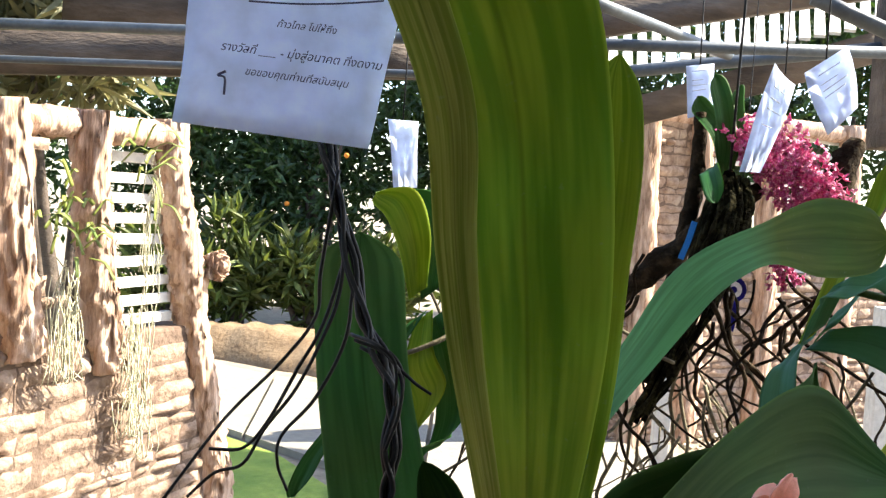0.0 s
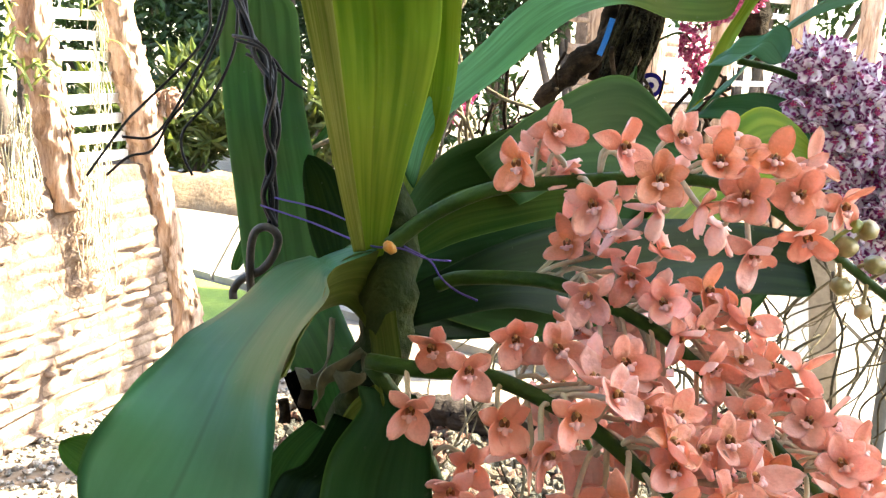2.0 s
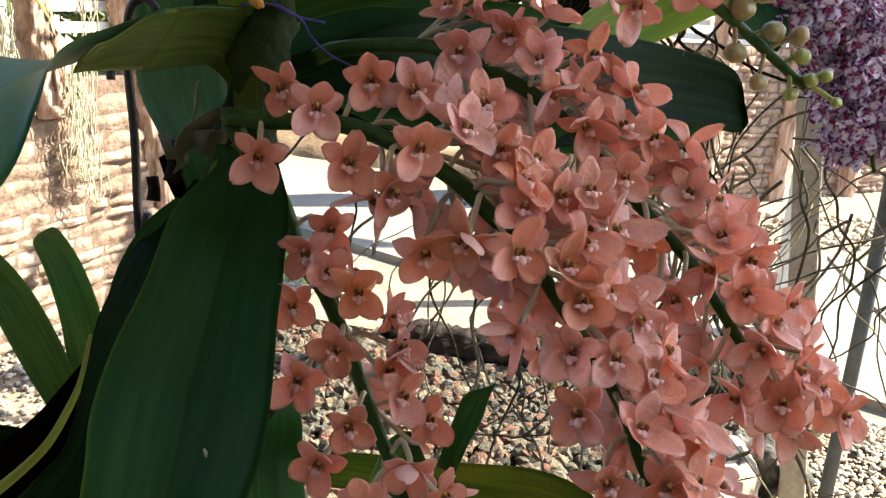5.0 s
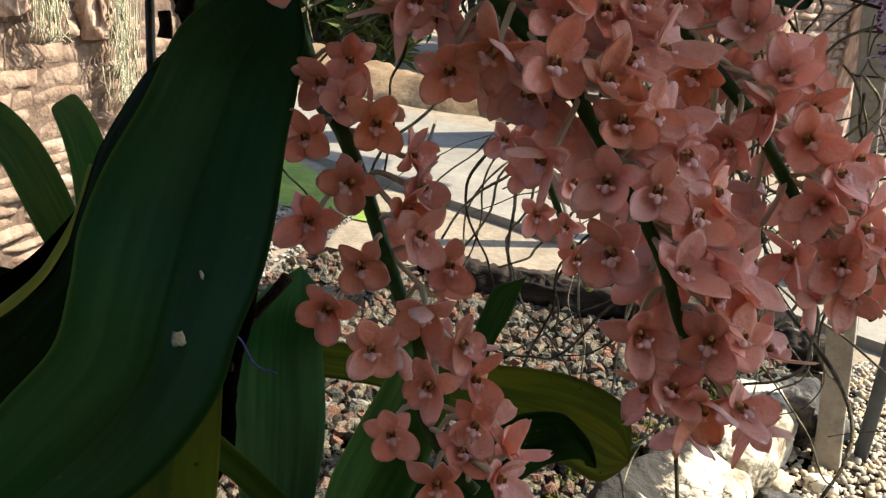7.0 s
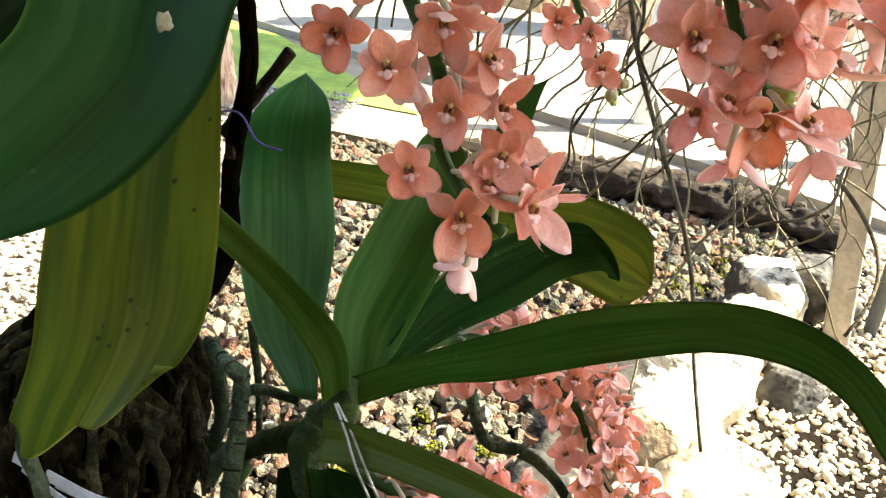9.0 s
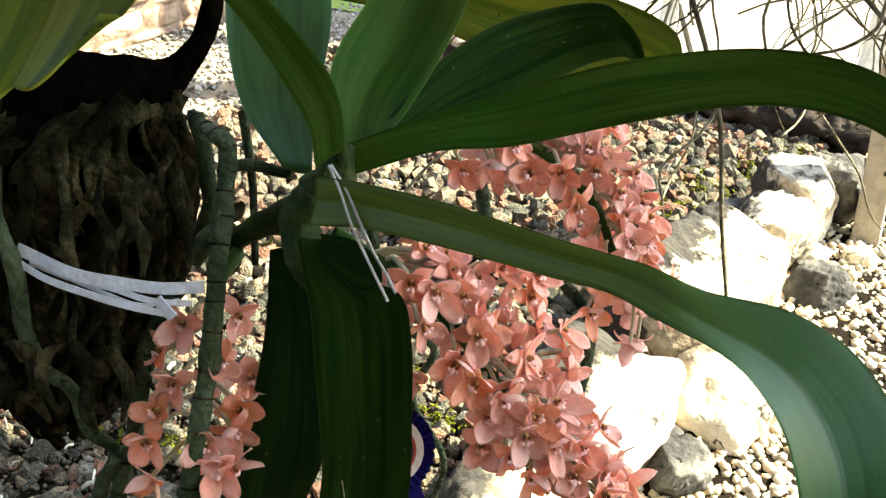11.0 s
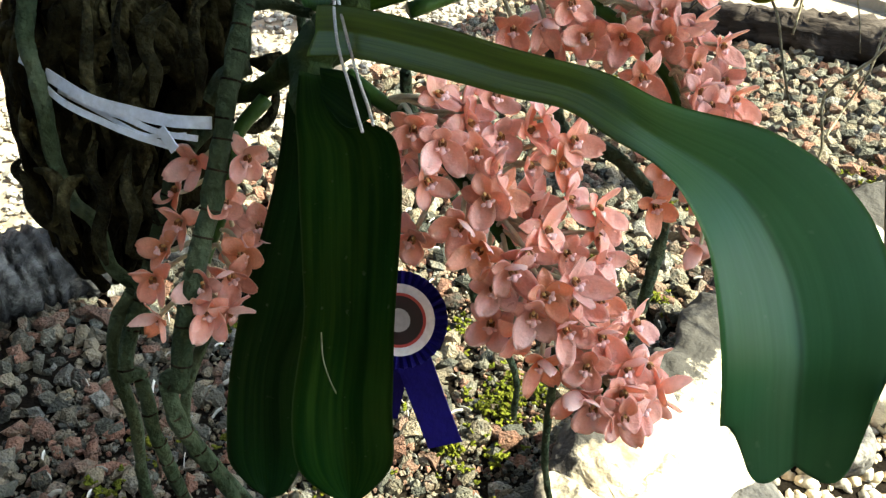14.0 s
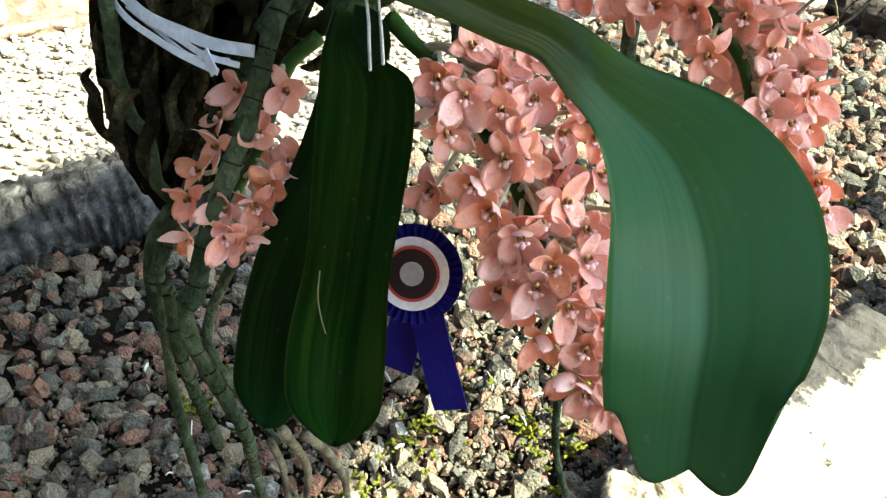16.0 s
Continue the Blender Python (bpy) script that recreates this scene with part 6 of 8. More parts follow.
for pts in ([(0.036, 0.412, 1.204), (0.050, 0.407, 1.200), (0.058, 0.401, 1.191), (0.058, 0.398, 1.178), (0.053, 0.400, 1.162)],
            [(0.034, 0.413, 1.206), (0.047, 0.403, 1.204), (0.055, 0.402, 1.197), (0.056, 0.399, 1.181)],
            [(0.017, 0.449, 1.275), (0.012, 0.446, 1.229), (0.011, 0.445, 1.208), (-0.000, 0.432, 1.189), (-0.016, 0.420, 1.170), (-0.022, 0.408, 1.160), (-0.037, 0.396, 1.135)],
            [(0.024, 0.448, 1.242), (0.016, 0.440, 1.206), (0.007, 0.433, 1.186), (-0.001, 0.421, 1.166), (-0.010, 0.414, 1.154), (-0.023, 0.408, 1.154)],
            [(0.022, 0.448, 1.245), (0.022, 0.441, 1.219), (0.017, 0.435, 1.200), (0.008, 0.428, 1.178), (-0.003, 0.420, 1.161), (-0.010, 0.414, 1.147), (-0.020, 0.408, 1.144), (-0.029, 0.401, 1.135)],
            [(0.027, 0.447, 1.224), (0.026, 0.441, 1.199), (0.016, 0.433, 1.174), (0.003, 0.426, 1.157), (0.002, 0.425, 1.145), (0.007, 0.425, 1.133)],
            [(0.034, 0.436, 1.201), (0.048, 0.432, 1.196), (0.054, 0.433, 1.186), (0.053, 0.432, 1.170), (0.047, 0.435, 1.151)],
            [(0.034, 0.436, 1.197), (0.051, 0.432, 1.190), (0.060, 0.433, 1.183), (0.067, 0.433, 1.179)]):
    bm = bmesh.new()
    tube(bm, pts, (0.00095, 0.0007), 6, 6, wob=0.2)
    part("loose_wire", bm, MAT["wire"], hanger)

# paper note on the wires
note = thing("paper_note", (-0.018, 0.453, 1.323), "white handwritten paper note hung on the wires", "note")
bm = bmesh.new()
NX, NZ = 10, 8
c00, c10, c01, c11 = (Vector(v) for v in ((-0.048, 0.433, 1.380), (0.050, 0.436, 1.378), (-0.052, 0.425, 1.291), (0.034, 0.426, 1.284)))
grid = [[None] * (NX + 1) for _ in range(NZ + 1)]
for j in range(NZ + 1):
    for i in range(NX + 1):
        u, v = i / NX, j / NZ
        p = (c00 * (1 - u) + c10 * u) * (1 - v) + (c01 * (1 - u) + c11 * u) * v
        grid[j][i] = bm.verts.new(p + Vector((0, 0.0022 * math.sin(u * 5 + v * 3) + 0.0012 * math.sin(v * 11 + u * 4), 0)))
for j in range(NZ):
    for i in range(NX):
        bm.faces.new((grid[j][i], grid[j + 1][i], grid[j + 1][i + 1], grid[j][i + 1]))
sheet = part("sheet", bm, MAT["paper"], note)
sol = sheet.modifiers.new("thickness", "SOLIDIFY")
sol.thickness = 0.0003
ex = (c11 - c01).normalized()
ez = (c00 - c01)
ez = (ez - ex * ez.dot(ex)).normalized()
for words, at, height in (("รางวัลที่ ___ - มุ่งสู่อนาคต ที่งดงาม", (-0.030, 0.419, 1.322), 0.0050), ("ขอขอบคุณท่านที่สนับสนุน", (-0.019, 0.419, 1.312), 0.0044), ("ก้าวไกล ไปให้ถึง", (-0.007, 0.422, 1.333), 0.0042)):
    cu = bpy.data.curves.new("handwriting", "FONT")
    cu.body, cu.size, cu.extrude, cu.shear = words, height, 0.00008, 0.25
    tx = new("handwriting", cu)
    m3 = Matrix((ex, ez, ex.cross(ez))).transposed()
    tx.matrix_basis = Matrix.LocRotScale(Vector(at), m3.to_quaternion(), None)
    tx.data.materials.append(MAT["ink"])
    under(tx, note)
bm = bmesh.new()
strip(bm, [(-0.027, 0.419, 1.313), (-0.030, 0.418, 1.311), (-0.027, 0.418, 1.310), (-0.027, 0.418, 1.303)], 0.0004, Vector((1, 0, 0.3)))
strip(bm, [(-0.019, 0.421, 1.343), (-0.000, 0.423, 1.343), (0.019, 0.424, 1.344), (0.038, 0.425, 1.346)], 0.0003)
part("pen_mark", bm, MAT["ink"], note)

# prize rosette behind the hanging leaf
ros = thing("prize_rosette", (0.193, 0.317, 0.623), "blue award rosette with white centre and ribbon tails", "rosette")
rc, rx = Vector((0.193, 0.316, 0.623)), Vector((0.213, 0.325, 0.623))
rad = (rx - rc).length
ux, uz = (rx - rc).normalized(), Vector((0.188, 0.326, 0.640)) - rc
uz.normalize()
un = ux.cross(uz)
if un.y > 0:
    un = -un


def disc(r0, r1, lift, material, name, pleat=0.0, n=72, label=""):
    bm = bmesh.new()
    inner, outer = [], []
    for k in range(n):
        a = 2 * math.pi * k / n
        d = ux * math.cos(a) + uz * math.sin(a)
        fl = pleat * (1 if k % 2 else -1)
        inner.append(bm.verts.new(rc + d * r0 + un * (lift + fl * 0.3)))
        outer.append(bm.verts.new(rc + d * (r1 * (1 + (0.012 if k % 2 else 0) * (pleat > 0))) + un * (lift + fl)))
    for k in range(n):
        bm.faces.new((inner[k], inner[(k + 1) % n], outer[(k + 1) % n], outer[k]))
    if r0 < 0.003:
        bm.faces.new(inner)
    o = part(name, bm, material, ros, label, smooth=False)
    s2 = o.modifiers.new("thickness", "SOLIDIFY")
    s2.thickness = 0.0006
    return o


disc(rad * 0.62, rad, 0.001, MAT["ribbon"], "pleated_edge", 0.0016, label="pleated blue satin edge")
disc(0.0, rad * 0.74, 0.003, MAT["rosette"], "centre_card", label="white round card")
disc(rad * 0.50, rad * 0.56, 0.0042, MAT["rosette_red"], "printed_rim", label="thin red printed rim")
disc(0.0, rad * 0.50, 0.0042, MAT["rosette_dark"], "printed_disc", label="dark brown-black printed disc")
disc(rad * 0.13, rad * 0.24, 0.0050, MAT["rosette_grey"], "printed_ring", label="grey printed ring")
for a, b, c in (((0.197, 0.319, 0.605), (0.206, 0.318, 0.580), (0.217, 0.316, 0.554)), ((0.188, 0.323, 0.603), (0.184, 0.322, 0.579), (0.180, 0.321, 0.555))):
    bm = bmesh.new()
    strip(bm, [a, b, c], 0.0085, Vector((1, 0.3, 0.1)))
    part("ribbon_tail", bm, MAT["ribbon"], ros, smooth=False)


# ---------------------------------------------------------------- ground
def sheet_of(name, outline, z, material, label, category, kind="structure", cells=0.0):
    bm = bmesh.new()
    vs = [bm.verts.new((x, y, z)) for x, y in outline]
    bm.faces.new(vs)
    return tagged(link(name, bm, material, False), label, category, kind=kind)


bm = bmesh.new()
bmesh.ops.create_grid(bm, x_segments=10, y_segments=10, size=70)
tagged(link("ground", bm, MAT["ground"]), "dry pale earth around the orchid display", "ground", kind="structure")
sheet_of("planting_bed", [(-0.92, -0.8), (-0.2, -0.8), (0.1, 0.8), (0.95, 2.35), (0.2, 2.7), (-0.47, 2.86), (-0.63, 1.6)], 0.004, MAT["soil"], "soil bed under loose lava gravel, darkened for shadow in the gaps", "soil")
sheet_of("pebble_bed", [(-0.2, -0.8), (3.2, -0.8), (3.2, 1.3), (0.96, 2.42), (0.1, 0.8)], 0.005, MAT["soil"], "earth under loose river pebbles, darkened for shadow in the gaps", "ground")
sheet_of("lawn", [(-0.95, 3.3), (-0.2, 3.15), (-1.05, 4.12), (-3.0, 5.35), (-3.0, 4.4)], 0.006, MAT["grass"], "bright green strip of lawn beside the path", "lawn")
bm = bmesh.new()
tube(bm, [(-5.0, 7.95, -0.25), (-3.4, 7.25, -0.24), (-2.0, 6.62, -0.22), (-0.8, 6.1, -0.24), (0.3, 5.65, -0.25)], (0.38, 0.42, 0.44, 0.42, 0.35), 40, 20)
for v in bm.verts:
    v.co.z += 0.07 * noise.noise(v.co * 2.2) + 0.04 * noise.noise(v.co * 6) + 0.015 * noise.noise(v.co * 17)
tagged(link("earth_bank", bm, MAT["bank"]), "low bank of bare brown earth behind the path", "bank", kind="structure")
# concrete path: slabs with open joints
pn0, pn1, pf0, pf1 = Vector((-4.2, 6.26, 0)), Vector((4.6, 0.37, 0)), Vector((-4.9, 7.25, 0)), Vector((5.2, 2.68, 0))
path = thing("footpath", (0.3, 3.9, 0), "pale concrete footpath with joints", "path")
path["kind"] = "structure"
for k in range(9):
    u0, u1 = k / 9 + 0.0012, (k + 1) / 9 - 0.0012
    bm = bmesh.new()
    lo = [pn0.lerp(pn1, u0), pn0.lerp(pn1, u1), pf0.lerp(pf1, u1), pf0.lerp(pf1, u0)]
    b = [bm.verts.new(v + Vector((0, 0, -0.02))) for v in lo]
    t = [bm.verts.new(v + Vector((0, 0, 0.035))) for v in lo]
    bm.faces.new(t)
    for q in range(4):
        bm.faces.new((b[q], b[(q + 1) % 4], t[(q + 1) % 4], t[q]))
    part("slab", bm, MAT["concrete"], path, smooth=False)


def stones(name, inside, spacing, sizes, squash, jag, sub, material, label, category, seed, area, lift=0.0):
    """Loose stones strewn over an area, as one body of stuff."""
    rng = np.random.RandomState(seed)
    t = bmesh.new()
    bmesh.ops.create_icosphere(t, subdivisions=sub, radius=1)
    bv = np.array([v.co[:] for v in t.verts])
    bf = np.array([[v.index for v in f.verts] for f in t.faces])
    t.free()
    x0, y0, x1, y1 = area
    n = int((x1 - x0) * (y1 - y0) / spacing ** 2)
    V, Fc, k = [], [], 0
    for _ in range(n):
        x, y = rng.uniform(x0, x1), rng.uniform(y0, y1)
        if not inside(x, y):
            continue
        s = sizes[0] + (sizes[1] - sizes[0]) * rng.rand() ** 1.6
        p = bv * (1 + jag * rng.uniform(-1, 1, (len(bv), 1))) * (s * rng.uniform(0.8, 1.25), s * rng.uniform(0.6, 1.0), s * squash * rng.uniform(0.75, 1.2))
        a, b2, c = rng.uniform(0, 6.3), rng.normal(0, 0.35), rng.normal(0, 0.35)
        R = np.array(Euler((b2, c, a)).to_matrix())
        p = p @ R.T + (x, y, lift + s * squash * rng.uniform(0.35, 1.5))
        V.append(p)
        Fc.append(bf + k)
        k += len(bv)
    me = bpy.data.meshes.new(name)
    me.from_pydata(np.concatenate(V).tolist(), [], np.concatenate(Fc).tolist())
    me.materials.append(material)
    me.polygons.foreach_set("use_smooth", [jag < 0.15] * len(me.polygons))
    return tagged(new(name, me), label, category, kind="stuff")


edge = lambda y: 0.13 + 0.36 * (y - 0.76) + 0.35 * max(0.0, y - 1.5)
bed = lambda x, y: x < edge(y) + 0.06 and x > -0.86 + 0.12 * y and y < 2.72 - 0.3 * x and (y < 2.5 or x < 0.4)
stones("lava_gravel", lambda x, y: bed(x, y) and y > 1.2, 0.0138, (0.006, 0.0212), 0.85, 0.42, 1, MAT["lava"],
       "rough brown and grey lava gravel with moss", "gravel", 3, (-0.9, 1.1, 1.0, 2.75))
stones("lava_gravel", lambda x, y: bed(x, y) and y <= 1.2, 0.0148, (0.0050, 0.0180), 0.80, 0.45, 1, MAT["lava"],
       "broken brown and grey lava gravel under the orchids", "gravel", 13, (-0.8, 0.1, 0.4, 1.2))
stones("gravel_crumbs", lambda x, y: bed(x, y) and y <= 1.2, 0.0080, (0.0016, 0.0055), 0.8, 0.45, 1, MAT["lava"],
       "small crumbs and grit between the lava gravel", "gravel", 23, (-0.5, 0.3, 0.3, 1.2), 0.006)
stones("river_pebbles", lambda x, y: x > edge(y) + 0.16 and y < 2.72 - 0.66 * (x - 0.9), 0.0112, (0.0052, 0.0128), 0.65, 0.14, 1, MAT["pebble"],
       "loose pale river pebbles beside the rock border", "pebbles", 4, (0.2, 0.5, 1.65, 2.5))
stones("far_pebbles", lambda x, y: y > 4.35 - 0.42 * (x - 1.9) + 0.1, 0.055, (0.012, 0.026), 0.6, 0.1, 1, MAT["pebble"],
       "loose pebbles beyond the footpath", "pebbles", 6, (0.4, 3.4, 3.6, 5.2))
stones("wall_foot_gravel", lambda x, y: x < -0.84 + 0.12 * y and x > -0.95 - 0.38 * (3.05 - y) + 0.03, 0.019, (0.005, 0.014), 0.6, 0.2, 1, MAT["grit"],
       "scattered pale grit at the foot of the wall", "gravel", 8, (-1.9, 0.6, -0.4, 3.3))
mg = random.Random(12)
bm = bmesh.new()
for n in range(62):
    y = mg.uniform(0.75, 2.4) if n < 42 else mg.uniform(0.5, 1.05)
    x = edge(y) - abs(mg.gauss(0.10, 0.12)) if n < 42 and mg.random() < 0.7 else mg.uniform(-0.4, 0.15)
    for _ in range(16):
        r = abs(mg.gauss(0, 0.022))
        a = mg.uniform(0, 6.28)
        c = Vector((x + r * math.cos(a), y + r * math.sin(a), 0.016 + mg.uniform(0, 0.012)))
        for _ in range(3):
            d = Vector((mg.gauss(0, 1), mg.gauss(0, 1), abs(mg.gauss(0.5, .6)))).normalized() * mg.uniform(.005, .010)
            strip(bm, [c, c + d * .6, c + d + Vector((0, 0, -.001))], 0.0022, Vector((d.y, -d.x, 0.002)))
tagged(link("moss", bm, MAT["moss"]), "yellow-green moss tufts between the gravel", "moss", kind="stuff")

bm = bmesh.new()
for _ in range(170):
    c = Vector((mg.uniform(-0.5, 0.3), mg.uniform(0.45, 1.4), 0.022 + mg.uniform(0, 0.008)))
    if c.x > edge(c.y) - 0.03:
        continue
    d = Vector((mg.gauss(0, 1), mg.gauss(0, 1), mg.gauss(0, .25))).normalized() * mg.uniform(.008, .022)
    strip(bm, [c, c + d * .5 + Vector((0, 0, .003)), c + d], mg.uniform(0.0008, 0.0042), Vector((d.y, -d.x, 0.3)))
tagged(link("leaf_litter", bm, MAT["litter"]), "pale dry scraps and twigs on the gravel", "litter", kind="stuff")

# border rocks, log, post
def boulder(bm, c, size, rnd, turn, sub=5, fine=1.0):
    """An angular rock: a ball cut by random flat planes, with a little roughness and split lines."""
    r = bmesh.ops.create_icosphere(bm, subdivisions=sub, radius=1)
    off = Vector((rnd.uniform(-50, 50), rnd.uniform(-50, 50), rnd.uniform(-50, 50)))
    planes = []
    for _ in range(16):
        n = Vector((rnd.gauss(0, 1), rnd.gauss(0, 1), rnd.gauss(0, 1))).normalized()
        planes.append((n, rnd.uniform(0.70, 0.95)))
    planes.append((Vector((0, 0, 1)), 0.72))
    for v in r["verts"]:
        d = v.co.normalized()
        k = min([h / d.dot(n) for n, h in planes if d.dot(n) > 0.2] + [1.1])
        g = abs(noise.noise(d * 1.9 + off))
        k += fine * (0.035 * noise.noise(d * 5 + off) + 0.018 * noise.noise(d * 14 + off) - (0.10 * (1 - g / 0.035) if g < 0.035 else 0))
        v.co = Vector(c) + turn @ Vector((d.x * size[0] * k, d.y * size[1] * k, d.z * size[2] * k))


def slab(bm, line, seed):
    """A long split rock: rows of centre x, y, half width, height; nearly upright sides, uneven top, broken ends."""
    off = Vector((seed * 7.3, seed * 3.1, 0))
    rows = smooth_line([(*r, 0.0) for r in line], 16)
    prev, n = None, 44
    for i, row in enumerate(rows):
        a, b = rows[max(0, i - 1)], rows[min(len(rows) - 1, i + 1)]
        t = Vector((b[0] - a[0], b[1] - a[1], 0)).normalized()
        side = Vector((t.y, -t.x, 0))
        end = min(i, len(rows) - 1 - i)
        cut = min(1.0, 0.72 + 0.11 * end)
        ring = []
        for k in range(n):
            ang = 2 * math.pi * k / n
            ca, sa = math.cos(ang), math.sin(ang)
            sx, sz = math.copysign(abs(ca) ** 0.42, ca), math.copysign(abs(sa) ** 0.42, sa)
            p = Vector((row[0], row[1], row[3] * 0.45)) + side * sx * row[2] * cut + Vector((0, 0, sz * row[3] * 0.55 * cut)) - Vector((0, 0, 0.16 * row[3] * sx))
            q = p + off
            f = 0.030 * noise.noise(q * 7) + 0.016 * noise.noise(q * 19) + 0.007 * noise.noise(q * 47)
            g = abs(noise.noise(q * 5.2 + Vector((3, 9, 1))))
            f -= 0.016 * (1 - g / 0.05) if g < 0.05 else 0
            ring.append(bm.verts.new(p + (side * sx + Vector((0, 0, sz))).normalized() * f + t * 0.03 * noise.noise(q * 11)))
        if prev:
            for k in range(n):
                bm.faces.new((prev[k], prev[(k + 1) % n], ring[(k + 1) % n], ring[k]))
        else:
            bm.faces.new(ring[::-1])
        prev = ring
    bm.faces.new(prev)
    bmesh.ops.recalc_face_normals(bm, faces=bm.faces)


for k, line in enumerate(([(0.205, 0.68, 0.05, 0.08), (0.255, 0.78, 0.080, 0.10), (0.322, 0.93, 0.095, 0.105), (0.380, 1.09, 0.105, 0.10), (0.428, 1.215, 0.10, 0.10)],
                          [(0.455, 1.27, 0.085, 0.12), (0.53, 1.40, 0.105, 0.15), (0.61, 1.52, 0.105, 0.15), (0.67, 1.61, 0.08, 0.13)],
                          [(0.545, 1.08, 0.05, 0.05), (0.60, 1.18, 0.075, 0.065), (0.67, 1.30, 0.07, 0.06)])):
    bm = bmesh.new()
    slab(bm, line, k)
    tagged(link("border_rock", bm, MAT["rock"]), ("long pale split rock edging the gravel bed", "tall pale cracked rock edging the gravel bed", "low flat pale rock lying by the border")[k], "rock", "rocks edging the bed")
BORDER = [((0.135, 0.62), (0.11, 0.075, 0.085), -1.2, 1), ((0.475, 0.99), (0.055, 0.045, 0.05), -1.0, 1), ((0.70, 1.70), (0.12, 0.09, 0.12), -1.0, 0), ((0.79, 1.86), (0.14, 0.10, 0.14), -1.0, 0), ((0.89, 1.98), (0.11, 0.09, 0.12), -0.9, 1),
          ((0.60, 1.72), (0.09, 0.06, 0.09), -0.6, 1), ((0.80, 1.58), (0.075, 0.06, 0.06), -0.6, 1)]
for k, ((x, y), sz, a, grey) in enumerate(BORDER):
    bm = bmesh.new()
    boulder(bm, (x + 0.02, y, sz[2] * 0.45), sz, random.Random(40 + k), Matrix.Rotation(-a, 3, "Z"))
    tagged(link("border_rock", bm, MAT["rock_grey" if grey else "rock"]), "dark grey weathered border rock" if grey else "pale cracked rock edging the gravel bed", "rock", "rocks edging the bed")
for k, (x, y, sz) in enumerate(((0.83, 1.72, 0.035), (0.80, 1.66, 0.028), (0.93, 1.74, 0.03), (1.02, 1.98, 0.05), (0.405, 0.835, 0.052), (0.47, 1.05, 0.035))):
    bm = bmesh.new()
    boulder(bm, (x, y, sz * 0.5), (sz * 1.3, sz, sz * 0.9), random.Random(70 + k), Matrix.Rotation(k * 1.3, 3, "Z"), 4)
    tagged(link("small_rock", bm, MAT["rock_grey" if k in (1, 3, 4, 5) else "rock"]), "small angular rock lying by the border", "rock", "small rocks by the border")
bm = bmesh.new()
tube(bm, [(-0.1, 2.70, 0.04), (0.2, 2.60, 0.045), (0.55, 2.56, 0.055), (0.85, 2.47, 0.055), (1.12, 2.40, 0.045)], (0.045, 0.06, 0.065, 0.062, 0.045), 30, 22, wob=0.3)
for v in bm.verts:
    v.co += Vector((0, noise.noise(Vector((v.co.x * 9, v.co.y * 60, v.co.z * 60))), noise.noise(Vector((v.co.x * 9 + 4, v.co.y * 60, v.co.z * 60))))) * 0.02
tagged(link("fallen_log", bm, MAT["log"]), "dark weathered log lying along the gravel bed", "log")
bm = bmesh.new()
tube(bm, [(-0.58, 1.06, 0.02), (-0.66, 0.94, 0.045), (-0.76, 0.80, 0.055), (-0.84, 0.64, 0.05), (-0.92, 0.44, 0.04), (-1.02, 0.15, 0.03)], (0.025, 0.062, 0.078, 0.072, 0.06, 0.05), 44, 26, wob=0.3)
grain = Vector((-0.42, -0.90, 0.0)).normalized()
for v in bm.verts:
    q = v.co - grain * (v.co.dot(grain) * 0.86)
    v.co += Vector((0.6, -0.3, 0.75)) * (noise.noise(q * 26) * 0.020 - abs(noise.noise(q * 60)) * 0.012 + noise.noise(v.co * 9) * 0.022)
tagged(link("driftwood_log", bm, MAT["driftwood"]), "grey driftwood edging the lava gravel", "log")


def post(x, y, w, h, label, material="post", lean=0.0, turn=0.0, wraps=()):
    M = Matrix.Translation((x, y, 0)) @ Matrix(((1, 0, lean, 0), (0, 1, 0, 0), (0, 0, 1, 0), (0, 0, 0, 1))) @ Matrix.Rotation(radians(turn), 4, "Z")
    bm = bmesh.new()
    box(bm, (-w / 2, -w / 2, -0.02), (w / 2, w / 2, h), bevel=0.005)
    bmesh.ops.subdivide_edges(bm, edges=[e for e in bm.edges if e.calc_length() > h * 0.8], cuts=14)
    for v in bm.verts:
        v.co += Vector((noise.noise(v.co * 9), noise.noise(v.co * 9 + Vector((5, 0, 0))), 0)) * 0.004
    bm.transform(M)
    ob = thing("post", (x, y, 0), label, "post", "square posts")
    part("shaft", bm, MAT[material], ob, smooth=False)
    for z in wraps:
        bm = bmesh.new()
        k = w * .53
        tube(bm, [(-k, -k, z), (k, -k, z + .004), (k, k, z), (-k, k, z - .004), (-k, -k, z)], 0.0018, 5, 1)
        bm.transform(M)
        part("wire_wrap", bm, MAT["wire"], ob)
    return ob


post(0.983, 1.862, 0.058, 1.06, "weathered square pale post bound with black wire", lean=-0.13, turn=-20, wraps=(0.885, 0.97))
post(1.28, 3.05, 0.07, 1.0, "slim white-washed square post by the path", "slat")
post(0.62, 3.30, 0.06, 0.75, "slim white-washed square post by the path", "slat")

